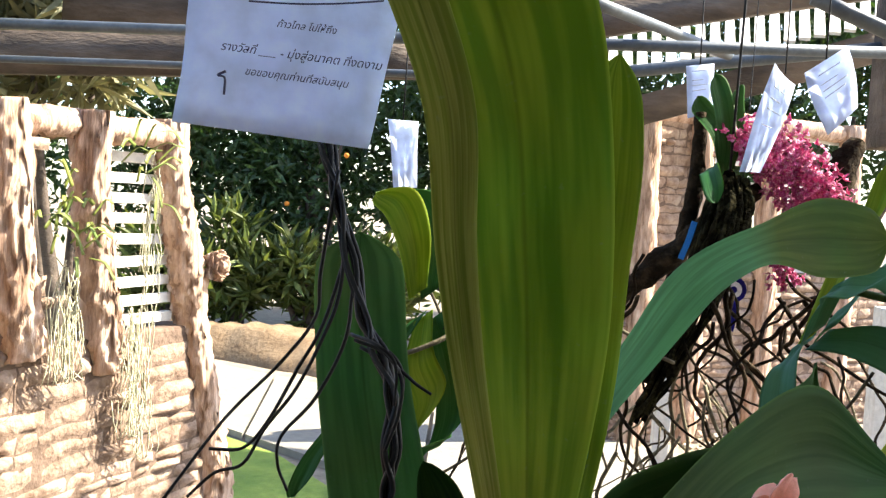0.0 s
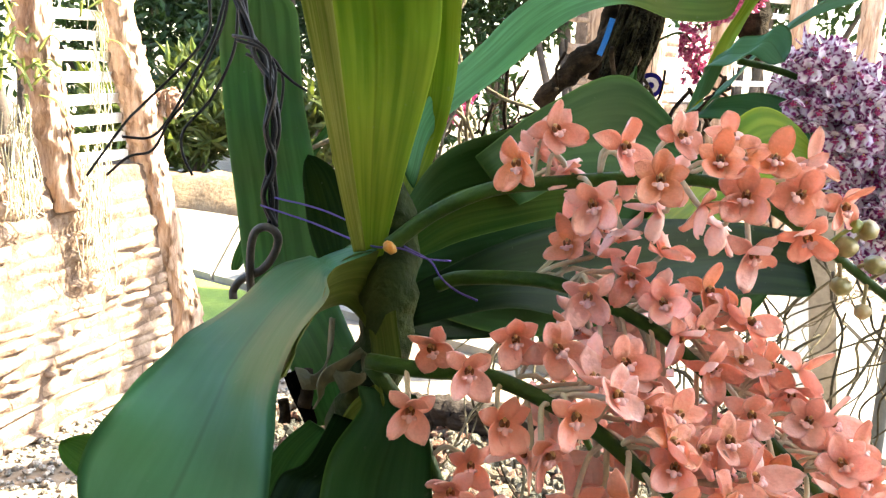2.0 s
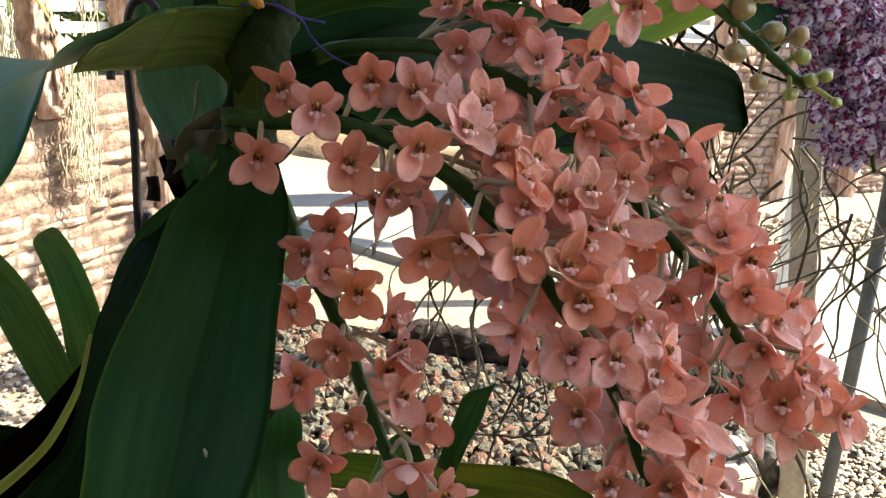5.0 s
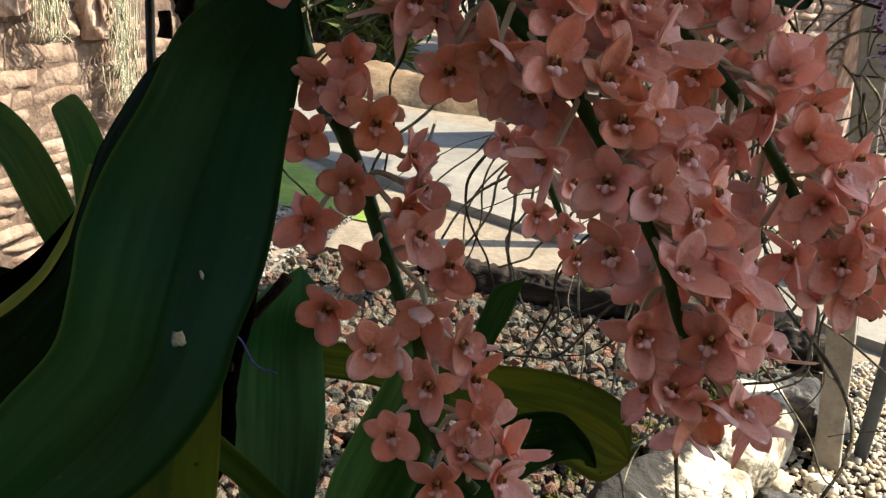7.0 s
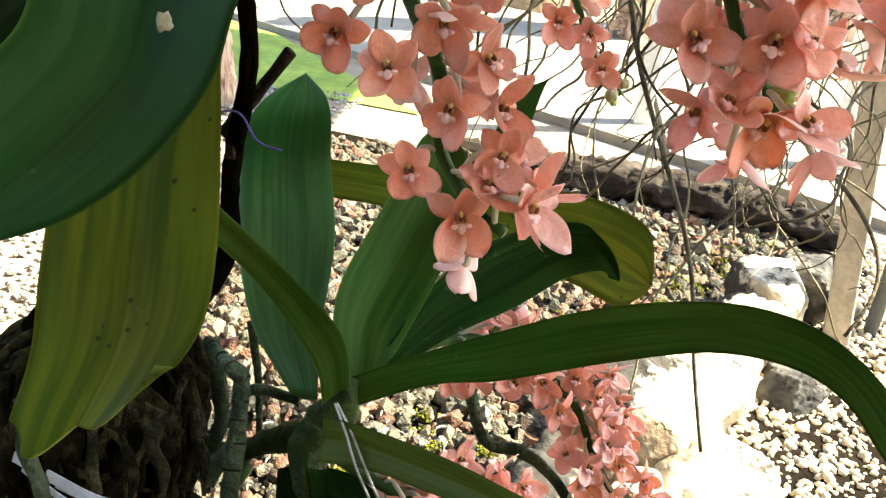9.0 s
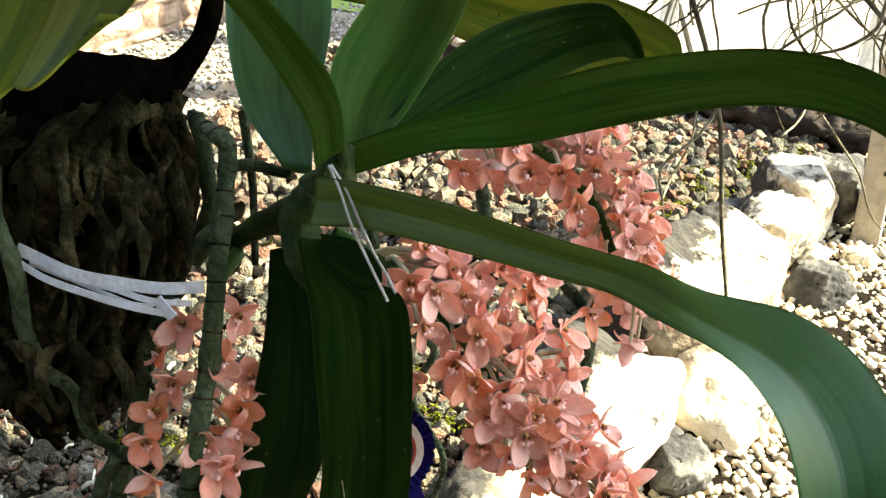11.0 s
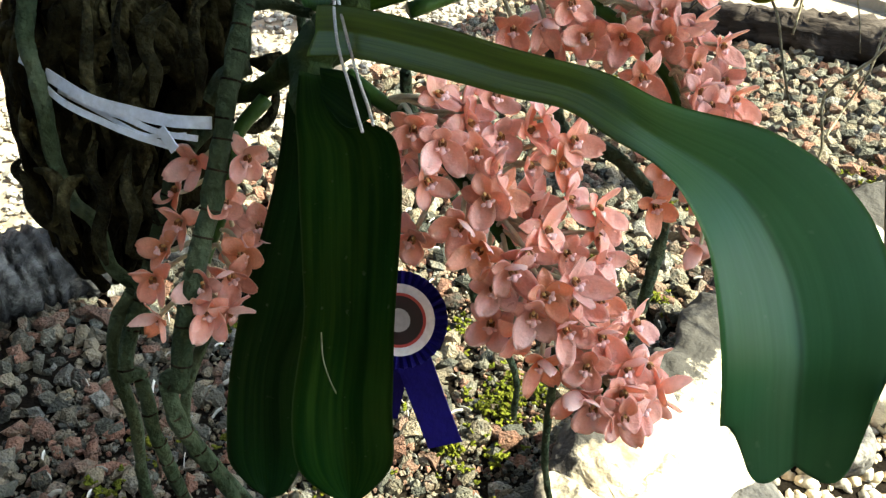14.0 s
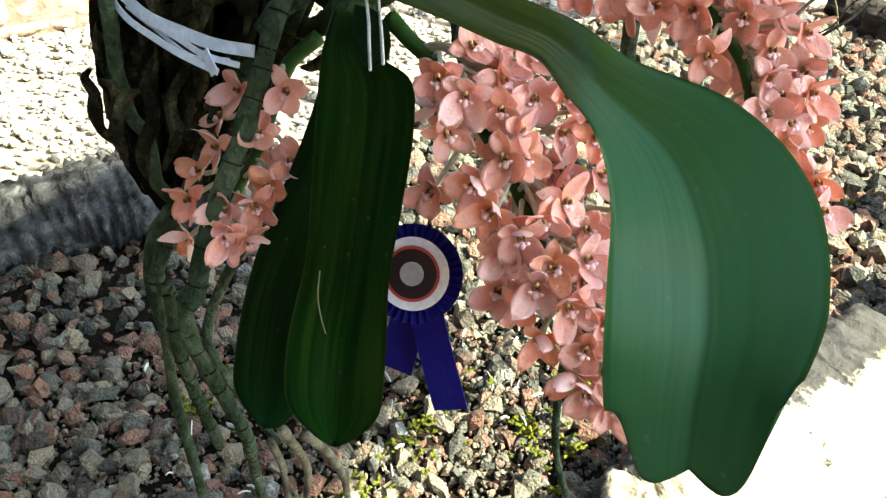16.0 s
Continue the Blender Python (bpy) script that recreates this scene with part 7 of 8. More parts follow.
# ---------------------------------------------------------------- moulded stone wall with bark-like posts
def wall(name, origin, turn, length, height, open_from, bays, label, count, seed):
    """A moulded wall along local -x from its origin: blockwork below, bark posts, beam and slatted bays above."""
    base = thing(name, origin, label, "wall")
    base["kind"] = "structure"
    M = Matrix.Translation(origin) @ Matrix.Rotation(radians(turn), 4, "Z")
    rnd = random.Random(seed)

    def put(nm, bm, material, lab="", smooth=True):
        bm.transform(M)
        return part(nm, bm, material, base, lab, smooth)

    bm = bmesh.new()
    box(bm, (-length, 0.03, -0.05), (0.0, 0.16, open_from), bevel=0.01)
    for v in bm.verts:
        if v.co.x > -0.1:
            v.co.x -= 0.05 + 0.16 * max(0.0, v.co.z)
    put("core", bm, MAT["mortar"], smooth=False)
    far = min(b[0] for b in bays) if bays else 0
    if far > -length:
        bm = bmesh.new()
        box(bm, (-length, 0.031, open_from), (far, 0.159, height - 0.05), bevel=0.01)
        put("core", bm, MAT["mortar"], smooth=False)
    # blocks
    z, made, rest = 0.0, 0, bmesh.new()
    while z < height - 0.1:
        hgt = rnd.uniform(0.026, 0.066)
        x = -rnd.uniform(0.05, 0.12) - 0.16 * z
        while x > -length:
            w = rnd.uniform(0.05, 0.10) if rnd.random() < 0.4 else rnd.uniform(0.1, 0.28)
            top = z + hgt
            if top < open_from or x - w < far:
                near = made < count and x > -1.7
                bm = bmesh.new() if near else rest
                first = len(bm.verts)
                nx, nz = 4, 3
                d = rnd.uniform(0.004, 0.026)
                g = []
                for j in range(nz + 1):
                    row = []
                    for i in range(nx + 1):
                        u, v = i / nx, j / nz
                        e = min(u, 1 - u, v, 1 - v)
                        p = Vector((x - w + 0.003 + (w - 0.006) * u, 0, z + 0.003 + (hgt - 0.006) * v))
                        bulge = d * (1 - 0.0 ** e) if e > 0 else -0.004
                        bulge *= 0.7 + 1.3 * noise.noise(p * 18 + Vector((seed, 0, 0)))
                        p += Vector((noise.noise(p * 24) * 0.012, 0.028 - bulge, noise.noise(p * 24 + Vector((9, 0, 0))) * 0.013))
                        row.append(bm.verts.new(p))
                    g.append(row)
                for j in range(nz):
                    for i in range(nx):
                        bm.faces.new((g[j][i], g[j][i + 1], g[j + 1][i + 1], g[j + 1][i]))
                if near:
                    put("block", bm, MAT["block"])
                    made += 1
            x -= w
        z += hgt
    if len(rest.verts):
        put("blockwork", rest, MAT["block"])["kind"] = "stuff"
    else:
        rest.free()

    def bark(pts, r, nm="bark_post", flat=1.0, lab=""):
        bm = bmesh.new()
        tube(bm, pts, r, 40, 22)
        for v in bm.verts:
            a = noise.noise(Vector((v.co.x * 85, v.co.y * 85, v.co.z * 9 + seed)))
            b = noise.noise(Vector((v.co.x * 170, v.co.y * 170, v.co.z * 22)))
            v.co += Vector((v.co.x - pts[0][0], v.co.y, 0)).normalized() * (abs(a) * -0.042 + 0.012 + b * 0.012)
        put(nm, bm, MAT["fauxbark"], lab)

    for (xa, xb, kind) in bays:
        if kind == "slats":
            nn = 9
            for q in range(nn):
                zz = open_from + 0.03 + q * (height - 0.13 - open_from) / (nn - 1)
                bm = bmesh.new()
                box(bm, (xa, 0.075, zz - 0.018), (xb, 0.1, zz + 0.014), Matrix.Rotation(rnd.uniform(-.012, .012), 4, "Y"), bevel=0.003)
                put("slat", bm, MAT["slat"], smooth=False)
    return base, M, put, bark


left_wall, LM, lput, lbark = wall("wall_left", (-0.9, 3.05, 0), 69.3, 4.2, 1.44, 0.80, [(-0.60, -0.26, "slats"), (-0.92, -0.60, "open")],
                                  "sunlit moulded stone wall with bark-like posts and slats", 290, 3)
lbark([(-0.03, 0.05, -0.03), (-0.06, 0.05, 0.3), (-0.17, 0.05, 0.75), (-0.22, 0.05, 1.0), (-0.29, 0.05, 1.25), (-0.31, 0.05, 1.47)], (0.085, 0.066, 0.055, 0.058, 0.052, 0.05))
lbark([(-0.15, 0.0, 0.96), (-0.145, -0.02, 1.0), (-0.15, 0.0, 1.04)], 0.03, "bark_knob")
lbark([(-0.56, 0.03, 0.70), (-0.60, 0.03, 0.95), (-0.635, 0.03, 1.2), (-0.65, 0.03, 1.46)], 0.052)
lbark([(-0.85, 0.03, 0.78), (-0.89, 0.03, 1.0), (-0.91, 0.03, 1.25), (-0.93, 0.03, 1.46)], 0.06)
lbark([(-1.38, 0.03, 0.0), (-1.40, 0.03, 0.7), (-1.42, 0.03, 1.46)], 0.06)
for xa, xb in ((-0.9, -0.66), (-0.62, -0.33), (-1.4, -0.95)):
    bm = bmesh.new()
    tube(bm, [(xa, 0.05, 1.41), ((xa + xb) / 2, 0.05, 1.415), (xb, 0.05, 1.42)], 0.042, 14, 8, wob=0.25)
    lput("beam", bm, MAT["fauxbark"])
right_wall, RM, rput, rbark = wall("wall_right", (3.41, 6.52, 0), 32, 3.25, 1.84, 0.95, [(-2.75, -2.35, "slats"), (-2.2, -1.7, "slats")], "moulded stone wall with bark-like posts behind the path", 60, 11)
for x in (-3.2, -2.83, -2.3, -1.65, -1.0):
    rbark([(x, 0.02, -0.03), (x + 0.02, 0.02, 0.8), (x, 0.02, 1.86)], (0.075, 0.06))
bm = bmesh.new()
tube(bm, [(-3.2, 0.05, 1.80), (-2.0, 0.05, 1.81), (-0.4, 0.05, 1.80)], 0.05, 14, 12, wob=0.25)
rput("beam", bm, MAT["fauxbark"])
# wall plants and hanging lichen
wp = random.Random(21)
for s0, z0, n in ((-0.75, 1.12, 26), (-0.47, 1.30, 14)):
    bm = bmesh.new()
    for _ in range(n):
        a = Vector((s0 + wp.gauss(0, .05), -0.03 + wp.gauss(0, .02), z0 + wp.gauss(0, .06)))
        d = Vector((wp.gauss(0, .6), -abs(wp.gauss(.4, .3)), wp.gauss(.2, .5))).normalized() * wp.uniform(.06, .12)
        strip(bm, [a, a + d * .6 + Vector((0, 0, .01)), a + d + Vector((0, 0, -.02))], 0.006, Vector((1, 0.2, 0.1)))
    lput("wall_plant_leaves", bm, MAT["frond"])
for s0, z1, z0 in ((-0.47, 1.38, 0.42), (-0.76, 1.05, 0.7), (-0.52, 0.9, 0.5)):
    bm = bmesh.new()
    for _ in range(70):
        x = s0 + wp.gauss(0, .022)
        a = wp.uniform(z0 + .1, z1)
        ln = wp.uniform(.08, .22)
        tube(bm, [(x, -.035 + wp.gauss(0, .008), a), (x + wp.gauss(0, .012), -.04, a - ln * .5), (x + wp.gauss(0, .015), -.035, max(z0, a - ln))], 0.0016, 4, 2)
    ob = lput("hanging_lichen", bm, MAT["lichen"], "pale tuft of hanging lichen")

# ---------------------------------------------------------------- trees and shrubs beyond the wall
def bush(name, c, size, n, leaf_len, material, label, category, seed, upright=0.0, trunk=True, slim=0.2):
    rng = np.random.RandomState(seed)
    ob = thing(name, (c[0], c[1], 0), label, category)
    V, Fc = [], []
    blobs = [(rng.normal(0, .36, 3) * size, rng.uniform(.25, .5) * np.array(size)) for _ in range(14)]
    for k in range(n):
        bc, br = blobs[rng.randint(len(blobs))]
        d = rng.normal(0, 1, 3)
        d /= np.linalg.norm(d)
        p = np.array(c) + bc + d * br * rng.uniform(.55, 1.05)
        if p[2] < 0.05:
            p[2] = rng.uniform(.05, .6)
        a = rng.normal(0, 1, 3) + d * 0.6 + (0, 0, upright)
        a /= np.linalg.norm(a)
        b = np.cross(a, rng.normal(0, 1, 3))
        b /= np.linalg.norm(b)
        ln = leaf_len * rng.uniform(.6, 1.4)
        w = ln * slim
        nrm = np.cross(a, b) * ln * 0.12
        V += [p, p + a * ln * .5 + b * w, p + a * ln - nrm, p + a * ln * .5 - b * w, p + a * ln * .5 + nrm]
        i = 5 * k
        Fc += [(i, i + 1, i + 4), (i + 1, i + 2, i + 4), (i + 2, i + 3, i + 4), (i + 3, i, i + 4)]
    me = bpy.data.meshes.new("crown")
    me.from_pydata([tuple(v) for v in V], [], Fc)
    me.materials.append(MAT[material])
    under(new("crown", me), ob)
    if trunk:
        bm = bmesh.new()
        for q in range(5):
            e = Vector(c) + Vector(rng.normal(0, .3, 3) * size)
            tube(bm, [(c[0] + rng.normal(0, .05), c[1], -.05), ((c[0] + e.x) / 2 + rng.normal(0, .05), (c[1] + e.y) / 2, max(.2, e.z * .5)), e], (0.05, 0.012), 7, 4, wob=.2)
        part("trunk", bm, MAT["timber"], ob)
    return ob


TREES = []
for k, (x, y, z, sx, sy, sz, n) in enumerate(((-3.4, 8.6, 1.9, 1.5, .9, 1.6, 3200), (-1.9, 8.2, 1.8, 1.3, .9, 1.5, 3600), (-0.5, 8.8, 2.0, 1.4, .9, 1.6, 3400), (0.9, 8.6, 2.2, 1.4, .9, 1.6, 3000),
                                              (2.4, 8.4, 2.4, 1.5, .9, 1.7, 3000), (4.1, 8.8, 2.5, 1.6, 1, 1.8, 2600), (-5.2, 8.0, 2.3, 1.8, 1, 1.9, 2600), (-2.6, 9.5, 3.6, 1.8, 1, 1.2, 2200), (0.2, 10, 3.8, 2, 1, 1.3, 2200), (3.2, 10, 4.0, 2.2, 1, 1.4, 2200))):
    TREES.append(bush("tree", (x, y, z), (sx, sy, sz), int(n * 1.8), 0.12, "foliage", "dense dark green tree behind the walls", "tree", 100 + k))
for k, (x, y) in enumerate(((-2.35, 7.25), (-1.75, 7.3), (-1.2, 7.2), (-2.9, 7.1))):
    bush("shrub", (x, y, 0.55), (0.38, 0.3, 0.5), 1100, 0.20, "shrub", "yellow-green palm-like shrub at the path edge", "shrub", 140 + k, upright=0.6, slim=0.10)
for k, (x, y) in enumerate(((-2.2, 2.5), (-3.0, 4.2), (-2.3, 4.4))):
    bush("bamboo", (x, y, 2.1), (0.7, 0.5, 0.75), 2200, 0.24, "straw", "pale straw-coloured bamboo rising above the wall", "bamboo", 160 + k, upright=0.3, slim=0.05)
fr = random.Random(8)
for q in range(5):
    bm = bmesh.new()
    lump(bm, (-2.6 + fr.uniform(0, 2.4), 7.35 + fr.uniform(-.1, .3), 1.5 + fr.uniform(-.5, .7)), (.024, .024, .024), fr, 2, .05)
    part("orange_fruit", bm, MAT["fruit"], TREES[1], "small orange fruit")

# ---------------------------------------------------------------- shade house frame
def pipe(pts, r, label, material="pipe"):
    bm = bmesh.new()
    tube(bm, pts, r, 12, 2)
    return tagged(link("pipe", bm, MAT[material]), label, "pipe", "steel frame pipes")


pipe([(-2.375, 2.500, 1.702), (-1.472, 2.500, 1.701), (-0.242, 2.500, 1.707), (1.048, 2.500, 1.720)], 0.016, "grey steel pipe of the shade house frame")
pipe([(-2.374, 2.500, 1.592), (-1.468, 2.500, 1.599), (-0.236, 2.500, 1.609), (0.170, 2.500, 1.614)], 0.011, "thin grey steel pipe of the shade house frame")
pipe([(0.180, 2.900, 1.676), (0.683, 2.900, 1.746), (1.200, 2.900, 1.816)], 0.02, "grey steel pipe carrying hanging orchids")
pipe([(0.203, 2.200, 1.760), (0.386, 2.500, 1.772), (0.671, 2.850, 1.758)], 0.016, "sloping grey steel pipe")
pipe([(0.635, 1.900, 1.712), (0.779, 1.900, 1.651), (1.034, 1.900, 1.551), (*(1.067, 1.900, 1.538)[:2], 1.0), (*(1.067, 1.900, 1.538)[:2], -0.02)], 0.016, "sloping grey steel pipe")
bm = bmesh.new()
box(bm, (-0.06, -0.06, 1.5), (0.06, 0.06, 2.5), Matrix.Translation(Vector((*(1.189, 2.900, 1.751)[:2], 0))), bevel=0.008)
tagged(link("frame_post", bm, MAT["timber"]), "dark timber post carrying the shade roof", "post")
for a, b, w in (((-2.953, 3.600, 1.750), (-0.394, 3.600, 1.834), 0.09), ((-1.548, 3.000, 1.899), (-0.940, 3.000, 1.879), 0.10), ((0.263, 3.400, 1.954), (1.372, 3.400, 2.157), 0.06), ((0.502, 4.400, 1.722), (1.873, 4.400, 2.169), 0.07)):
    bm = bmesh.new()
    strip(bm, [a, (Vector(a) + Vector(b)) / 2, b], w, thick=0.03)
    tagged(link("roof_beam", bm, MAT["timber"]), "brown timber beam of the shade roof", "beam", "roof beams", kind="structure")
# out of view, inferred from slats further back; outline stepped to steer the sun
roof = thing("slat_roof", (0.5, 0.3, 2.35), "slatted timber shade roof over the orchids", "roof")
roof["kind"] = "structure"
rr = random.Random(4)
bm = bmesh.new()
for q in range(39):
    y = -2.2 + q * 0.098
    box(bm, (-1.6 if y < 1.25 else 1.45, y, 2.35), (2.22 + rr.uniform(-.03, .03), y + 0.034, 2.37), Matrix.Rotation(rr.gauss(0, .004), 4, "Z"))
part("slats", bm, MAT["slat"], roof, smooth=False)
# added unseen sheet: spreads the sun into soft light from above
bm = bmesh.new()
for x0, y0, x1, y1 in ((-1.62, -2.25, 1.45, 1.27), (1.45, -2.25, 2.2, 1.62)):
    box(bm, (x0, y0, 2.374), (x1, y1, 2.377))
part("diffuser_sheet", bm, MAT["net"], roof, "unseen pale translucent sheet added to soften the sun", smooth=False)
for x in (-1.2, 0.3, 1.9):
    bm = bmesh.new()
    box(bm, (x - .04, -2.25, 2.24), (x + .04, 1.7 if x > 1.5 else 1.4, 2.345), bevel=.004)
    part("rafter", bm, MAT["timber"], roof, smooth=False)
# added wall, never in view: blocks sky light from behind the camera
bm = bmesh.new()
for q in range(28):
    box(bm, (-2.6 + q * 0.2, -1.36 + 0.01 * (q % 2), -0.02), (-2.404 + q * 0.2, -1.33 + 0.01 * (q % 2), 2.34), bevel=0.003)
tagged(link("unseen_wall_back", bm, MAT["timber"], False), "unseen dark timber wall added to cut light from behind the camera", "wall", kind="structure")
far_roof = thing("slat_roof", (2.2, 4.4, 2.1), "white sunlit slatted roof behind the orchids", "roof")
far_roof["kind"] = "structure"
A, B, C, D = (Vector(v) for v in ((0.377, 3.500, 1.786), (1.502, 3.500, 2.043), (0.472, 4.900, 2.209), (2.046, 4.900, 2.619)))
for q in range(22):
    u = q / 21
    p0, p1 = A.lerp(B, u), C.lerp(D, u)
    bm = bmesh.new()
    strip(bm, [p0, (p0 + p1) / 2, p1], 0.02, Vector((1, 0, 0)), thick=0.006)
    part("slat", bm, MAT["slat"], far_roof, smooth=False)

# ---------------------------------------------------------------- neighbouring orchids
SPOT = [flower_mesh(s + 20, MAT["spotted"], MAT["magenta"], MAT["magenta"], MAT["spotted"], 0.95) for s in range(3)]
MAGE = [flower_mesh(s + 30, MAT["magenta"], MAT["magenta"], MAT["throat"], MAT["magenta"], 0.8) for s in range(3)]
near_orchid = thing("orchid", (0.409, 0.939, 1.174), "orchid with white and purple spotted flower spray on roots", "orchid")
for ln, n, rch in (([(0.410, 0.905, 1.202), (0.456, 0.906, 1.192), (0.502, 0.904, 1.172), (0.544, 0.895, 1.124), (0.576, 0.880, 1.059), (0.596, 0.863, 0.983)], 330, 0.045),
                   ([(0.485, 0.986, 1.188), (0.540, 0.967, 1.150), (0.582, 0.945, 1.101), (0.607, 0.919, 1.041), (0.617, 0.905, 0.990)], 330, 0.05),
                   ([(0.536, 1.024, 1.204), (0.599, 1.006, 1.165), (0.649, 0.982, 1.109), (0.674, 0.952, 1.034)], 240, 0.05)):
    flower_spray(near_orchid, ln, [], n, 0, SPOT, reach=(0.006, rch), stalks=False, label="thick hanging spray of white flowers spotted purple")
for st in ([(0.374, 0.909, 1.158), (0.389, 0.899, 1.204), (0.411, 0.881, 1.211), (0.429, 0.874, 1.222), (0.443, 0.861, 1.202)],
           [(0.374, 0.909, 1.158), (0.411, 0.946, 1.228), (0.442, 0.968, 1.276), (0.466, 0.992, 1.336)],
           [(0.391, 0.930, 1.157), (0.469, 0.981, 1.230), (0.526, 1.003, 1.268), (0.591, 1.023, 1.289)],
           [(0.374, 0.928, 1.151), (0.347, 0.900, 1.123), (0.339, 0.871, 1.086), (0.345, 0.855, 1.055)],
           [(0.386, 0.928, 1.151), (0.426, 0.912, 1.154), (0.466, 0.890, 1.135), (0.487, 0.873, 1.092)]):
    rows = [(*p, (0.016, 0.022, 0.023, 0.021, 0.017)[min(k, 4)], 0.72, 0.1, 0.69) for k, p in enumerate(st)]
    leaf(near_orchid, rows, fold=0.2, mat="leaf_light" if st[-1][2] > 1.3 else "leaf_teal")
far_orchid = thing("orchid", (0.364, 1.341, 1.307), "orchid with dense magenta flower spray mounted on dark wood", "orchid")
flower_spray(far_orchid, [(0.353, 1.347, 1.266), (0.378, 1.344, 1.348), (0.422, 1.340, 1.366), (0.461, 1.332, 1.336), (0.492, 1.323, 1.298), (0.510, 1.322, 1.260)], [], 900, 0, MAGE, reach=(0.008, 0.050), stalks=False, size=0.52, label="dense magenta flower spray")
flower_spray(far_orchid, [(0.386, 1.338, 1.219), (0.430, 1.334, 1.239), (0.452, 1.325, 1.224), (0.462, 1.324, 1.193), (0.467, 1.324, 1.178)], [], 90, 0, MAGE, reach=(0.008, 0.026), stalks=False, size=0.52, label="small magenta flower spray")
for st in ([(0.364, 1.341, 1.307), (0.371, 1.335, 1.363), (0.359, 1.316, 1.416), (0.340, 1.297, 1.458)], [(0.372, 1.342, 1.307), (0.384, 1.346, 1.372), (0.383, 1.360, 1.430), (0.389, 1.362, 1.454)],
           [(0.365, 1.340, 1.291), (0.341, 1.289, 1.327), (0.340, 1.248, 1.303), (0.344, 1.237, 1.281)], [(0.376, 1.342, 1.307), (0.366, 1.355, 1.380), (0.339, 1.375, 1.421), (0.333, 1.375, 1.437)]):
    rows = [(*p, (0.010, 0.015, 0.016, 0.013)[k], 0.8, 0.2, 0.56) for k, p in enumerate(st)]
    leaf(far_orchid, rows, fold=0.2)
mount = thing("wood_mount", (0.340, 1.332, 1.193), "dark twisted wood mount hung with dry roots", "wood")
bm = bmesh.new()
tube(bm, [(0.226, 1.337, 1.127), (0.278, 1.335, 1.180), (0.337, 1.334, 1.233), (0.388, 1.331, 1.276), (0.422, 1.336, 1.306)], (0.012, 0.017, 0.018, 0.015, 0.009), 12, 6, wob=0.5)
tube(bm, [(0.339, 1.374, 1.413), (0.340, 1.370, 1.331), (0.328, 1.354, 1.248), (0.313, 1.348, 1.165)], (0.008, 0.011, 0.012, 0.010), 10, 6, wob=0.5)
tube(bm, [(0.578, 1.417, 1.387), (0.556, 1.412, 1.344), (0.552, 1.408, 1.277), (0.573, 1.406, 1.203)], (0.012, 0.022, 0.025, 0.02), 10, 6, wob=0.5)
part("limb", bm, MAT["bark"], mount)
LOG2 = [(0.251, 1.174, 0.997), (0.286, 1.190, 1.067), (0.322, 1.219, 1.143), (0.353, 1.257, 1.220), (0.370, 1.290, 1.276), (0.375, 1.321, 1.325)]
RAD2 = [0.008, 0.012, 0.02, 0.028, 0.027, 0.02]
bm = bmesh.new()
tube(bm, LOG2, [r * 0.45 for r in RAD2], 10, 6, wob=0.5)
part("log", bm, MAT["core"], mount)
bm = bmesh.new()
top = Vector(LOG2[-1])
tube(bm, [top - Vector((0, 0, 0.03)), (top.x * 0.99 + .01, top.y - .03, 2.0), (top.x, 1.14, 2.40)], 0.002, 6, 3)
part("hanging_wire", bm, MAT["wire"], mount)
wrap_roots(mount, smooth_line([(*q, r) for q, r in zip(LOG2, RAD2)], 6), 120, (0.0014, 0.002, 0.0026, 0.0034), 15, 22)


def tangle(owner, t0, spread, n, r, seed, length, material, sway=0.02, name="hanging_root"):
    rnd = random.Random(seed)
    for q in range(n):
        a = Vector((rnd.uniform(spread[0], spread[1]), rnd.uniform(spread[2], spread[3]), t0 + rnd.uniform(-.06, .06)))
        ln, pts = rnd.uniform(*length), []
        v = Vector((rnd.gauss(0, .25), rnd.gauss(0, .25), -1))
        for s in range(14):
            pts.append(a.copy())
            v = v * 0.75 + Vector((rnd.gauss(0, .55), rnd.gauss(0, .55), rnd.gauss(-.25, .25)))
            v.z = min(v.z, -0.25)
            a += v.normalized() * ln / 13
            if a.z < 0.06:
                break
        if len(pts) > 3:
            bm = bmesh.new()
            r0 = r * rnd.uniform(.6, 1.4)
            tube(bm, pts, (r0, r0 * .6), 6, 3, wob=.2)
            part(name, bm, MAT[material], owner)


tangle(mount, 1.16, (0.16, 0.50, 1.15, 1.4), 30, 0.0028, 2, (0.2, 0.5), "bark")
tangle(mount, 1.02, (0.18, 0.55, 1.1, 1.4), 26, 0.0022, 3, (0.4, 0.75), "root_pale")
tangle(near_orchid, 1.06, (0.40, 0.72, 0.95, 1.15), 8, 0.0014, 5, (0.4, 0.8), "root_pale")
tangle(near_orchid, 0.90, (0.50, 0.95, 1.1, 1.4), 20, 0.0018, 6, (0.4, 0.8), "root_pale")
tangle(near_orchid, 0.95, (0.42, 0.80, 0.92, 1.12), 20, 0.0016, 16, (0.3, 0.65), "root_pale")
tangle(near_orchid, 0.90, (0.26, 0.46, 0.85, 1.05), 16, 0.0022, 17, (0.25, 0.5), "dry_vine")
for pts, r in (([(0.303, 0.958, 0.889), (0.327, 0.920, 0.807), (0.353, 0.893, 0.746), (0.391, 0.857, 0.666), (0.412, 0.829, 0.605), (0.425, 0.795, 0.532), (0.444, 0.756, 0.450)], 0.003),):
    bm = bmesh.new()
    tube(bm, pts, (r, r * .7), 8, 5, wob=.2)
    part("hanging_root", bm, MAT["root_pale"], near_orchid)
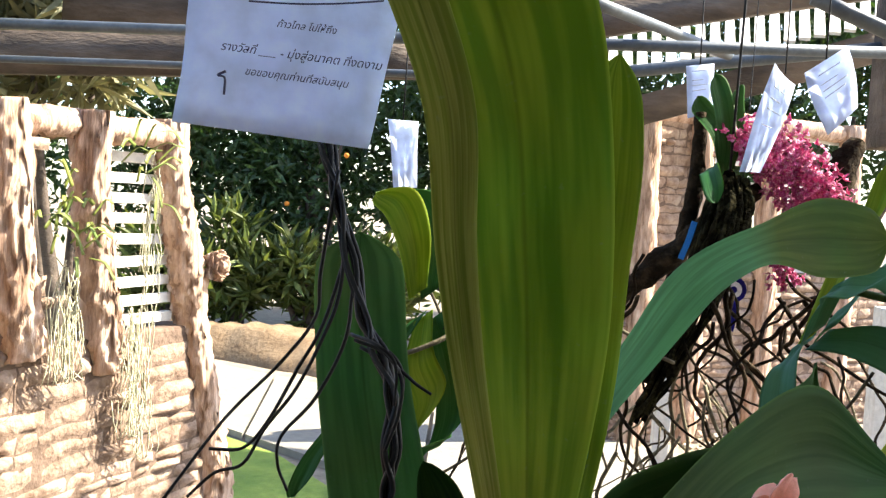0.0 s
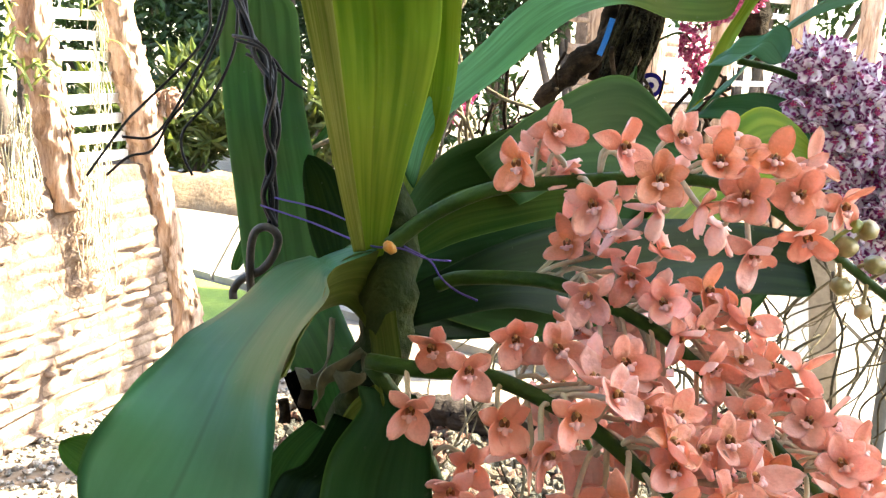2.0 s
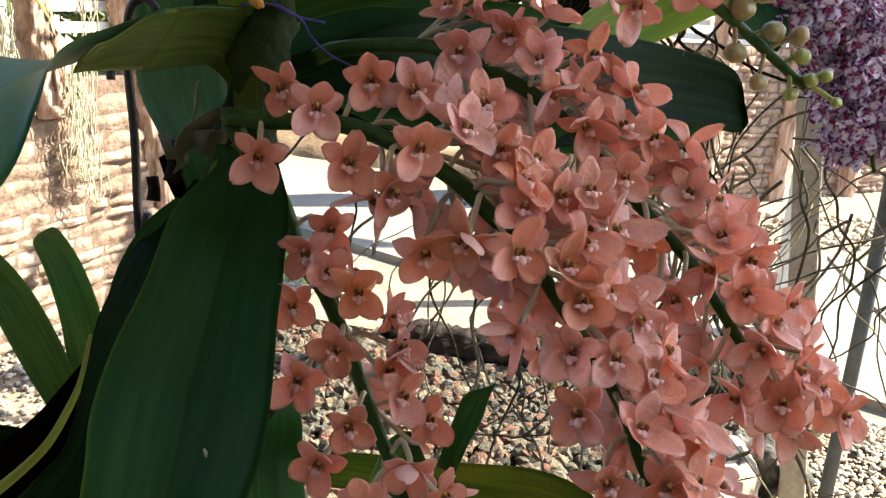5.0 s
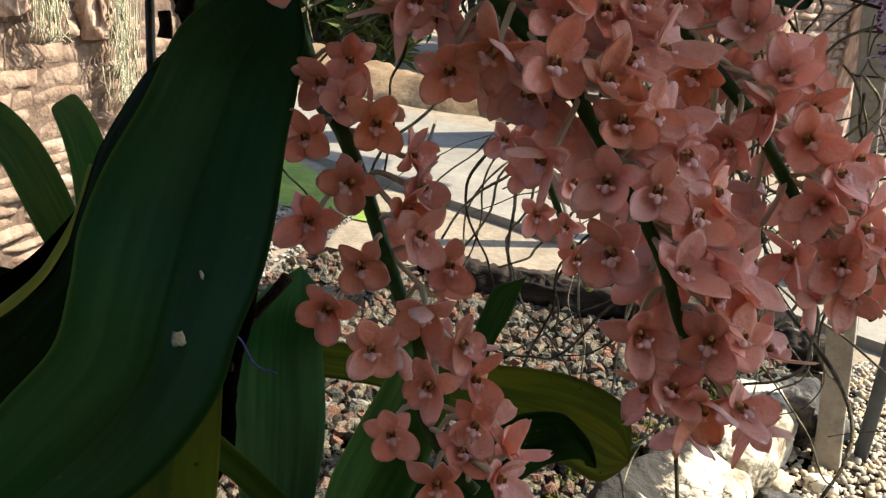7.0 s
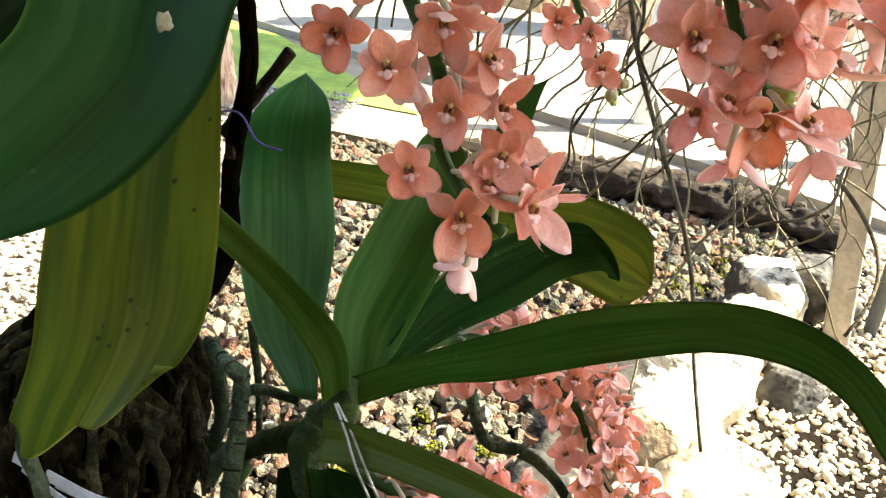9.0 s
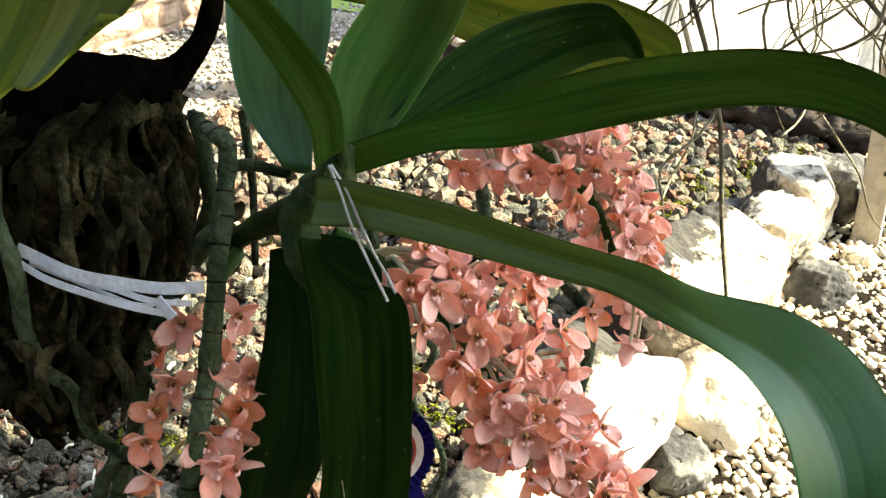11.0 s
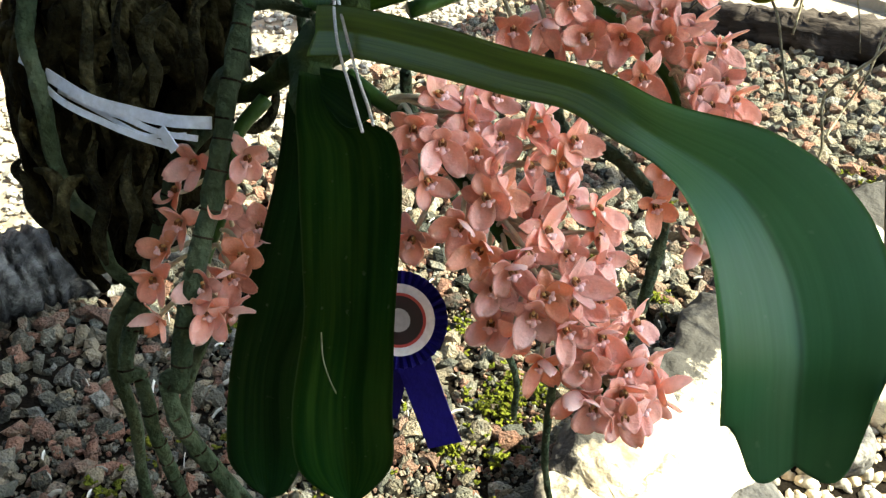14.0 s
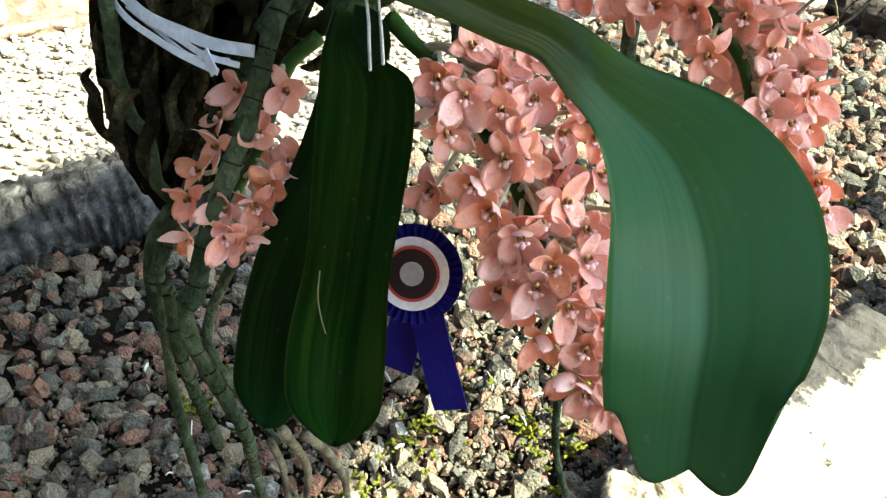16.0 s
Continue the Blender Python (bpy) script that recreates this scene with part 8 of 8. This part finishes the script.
# small plant behind the upright leaf
mid_orchid = thing("orchid", (0.002, 0.993, 1.138), "small orchid with olive leaves hanging behind", "orchid")
for st, mm in (([(-0.012, 0.993, 1.162), (-0.016, 0.976, 1.217), (-0.030, 0.957, 1.258), (-0.055, 0.945, 1.268)], "leaf_light"), ([(0.001, 0.995, 1.162), (0.002, 1.008, 1.211), (-0.014, 1.018, 1.253), (-0.034, 1.017, 1.271)], "leaf"),
               ([(0.008, 0.994, 1.138), (0.033, 0.972, 1.059), (0.026, 0.958, 1.013), (-0.002, 0.945, 1.002)], "leaf"), ([(-0.004, 0.993, 1.138), (-0.004, 0.970, 1.092), (0.011, 0.960, 1.059), (0.002, 0.947, 1.026)], "leaf_light"),
               ([(-0.010, 0.992, 1.137), (-0.062, 0.962, 1.053), (-0.101, 0.935, 0.996), (-0.118, 0.921, 0.952)], "leaf")):
    rows = [(*p, (0.012, 0.02, 0.021, 0.016)[k], 0.75, 0.15, 0.6) for k, p in enumerate(st)]
    leaf(mid_orchid, rows, fold=0.2, mat=mm)
tangle(mid_orchid, 1.22, (0.02, 0.16, 0.95, 1.02), 16, 0.0024, 9, (0.25, 0.6), "root_pale")
flower_spray(mid_orchid, [(0.039, 1.186, 1.104), (0.069, 1.194, 1.128), (0.099, 1.198, 1.136), (0.123, 1.196, 1.122)], [], 24, 0, MAGE, reach=(0.006, 0.03), stalks=False, label="small magenta spray")

# small rosette further back
bc = Vector((0.397, 1.345, 1.161))
mini = thing("prize_rosette", bc, "small blue and white rosette hanging among the roots", "rosette")
for r0, dy, mm, nm in ((0.019, 0.0, "ribbon", "pleated_edge"), (0.012, -0.003, "rosette", "centre_card"), (0.005, -0.005, "ribbon", "printed_dot")):
    bm = bmesh.new()
    ring = [[bm.verts.new(bc + Vector((math.cos(k * math.pi / 12) * r0, dy + d, math.sin(k * math.pi / 12) * r0))) for k in range(24)] for d in (0, -0.002)]
    bm.faces.new(ring[0][::-1])
    bm.faces.new(ring[1])
    for k in range(24):
        bm.faces.new((ring[0][k], ring[0][(k + 1) % 24], ring[1][(k + 1) % 24], ring[1][k]))
    part(nm, bm, MAT[mm], mini, smooth=False)
bm = bmesh.new()
strip(bm, [bc + Vector((0.002, 0.002, -0.012)), bc + Vector((0.004, 0.003, -0.035)), bc + Vector((0.0, 0.003, -0.06))], 0.006, Vector((1, 0, 0)))
part("ribbon_tail", bm, MAT["ribbon"], mini, smooth=False)
bm = bmesh.new()
tube(bm, [bc + Vector((0, 0.001, 0.015)), bc + Vector((0.01, 0.02, 0.5)), bc + Vector((0.0, 0.03, 1.15))], 0.0008, 5, 2)
part("string", bm, MAT["wire"], mini)

# cards on strings
def card(t, corners, d, label, bars, fold=0.0):
    ob = thing("paper_card", P3(corners, 0), label, "card", "hanging paper cards")
    a, b, c, e = (Vector(v) for v in corners)
    bm = bmesh.new()
    g = [[bm.verts.new((a * (1 - u) + b * u) * (1 - v) + (e * (1 - u) + c * u) * v + Vector((0, fold * math.sin(u * 3 + v * 4), 0))) for u in (0, .25, .5, .75, 1)] for v in (0, .25, .5, .75, 1)]
    for j in range(4):
        for i in range(4):
            bm.faces.new((g[j][i], g[j + 1][i], g[j + 1][i + 1], g[j][i + 1]))
    o = part("sheet", bm, MAT["paper"], ob)
    s3 = o.modifiers.new("thickness", "SOLIDIFY")
    s3.thickness = 0.0004
    for v in bars:
        bm = bmesh.new()
        p = lambda u, vv: (a * (1 - u) + b * u) * (1 - vv) + (e * (1 - u) + c * u) * vv + Vector((0, -0.004 - abs(fold), 0))
        strip(bm, [p(.18, v), p(.5, v), p(.55 + .3 * ((v * 37) % 1), v)], 0.0006)
        part("print_line", bm, MAT["print"], ob)
    bm = bmesh.new()
    top = (a + b) / 2
    tube(bm, [top, top + Vector((0, 0.005, 0.3)), (top.x, 1.22, 2.385)], 0.0011, 5, 3)
    part("string", bm, MAT["wire"], ob)


def P3(c, k):
    return c[k]


card(0, ((0.317, 1.396, 1.483), (0.358, 1.401, 1.489), (0.361, 1.397, 1.416), (0.324, 1.393, 1.406)), 1.3, "white printed paper card on a string", (.12, .3, .4, .5))
card(0, ((0.400, 1.222, 1.463), (0.428, 1.224, 1.437), (0.392, 1.214, 1.323), (0.362, 1.211, 1.322)), 1.12, "long curled white printed card on a string", (.2, .3, .4, .55), 0.01)
card(0, ((0.432, 1.205, 1.449), (0.484, 1.212, 1.486), (0.503, 1.209, 1.411), (0.464, 1.204, 1.373)), 1.1, "white printed card folded on a string", (.15, .3, .4, .5), 0.008)
card(0, ((-0.116, 1.347, 1.379), (-0.071, 1.352, 1.378), (-0.067, 1.347, 1.280), (-0.101, 1.343, 1.278)), 1.3, "white plastic-covered card on a string", (), 0.006)
bm = bmesh.new()
strip(bm, [(0.326, 1.284, 1.255), (0.319, 1.282, 1.229), (0.310, 1.279, 1.203)], 0.004, Vector((1, 0, 0.4)))
part("clip", bm, MAT["bluetag"], mount, "bright blue plastic tag", smooth=False)
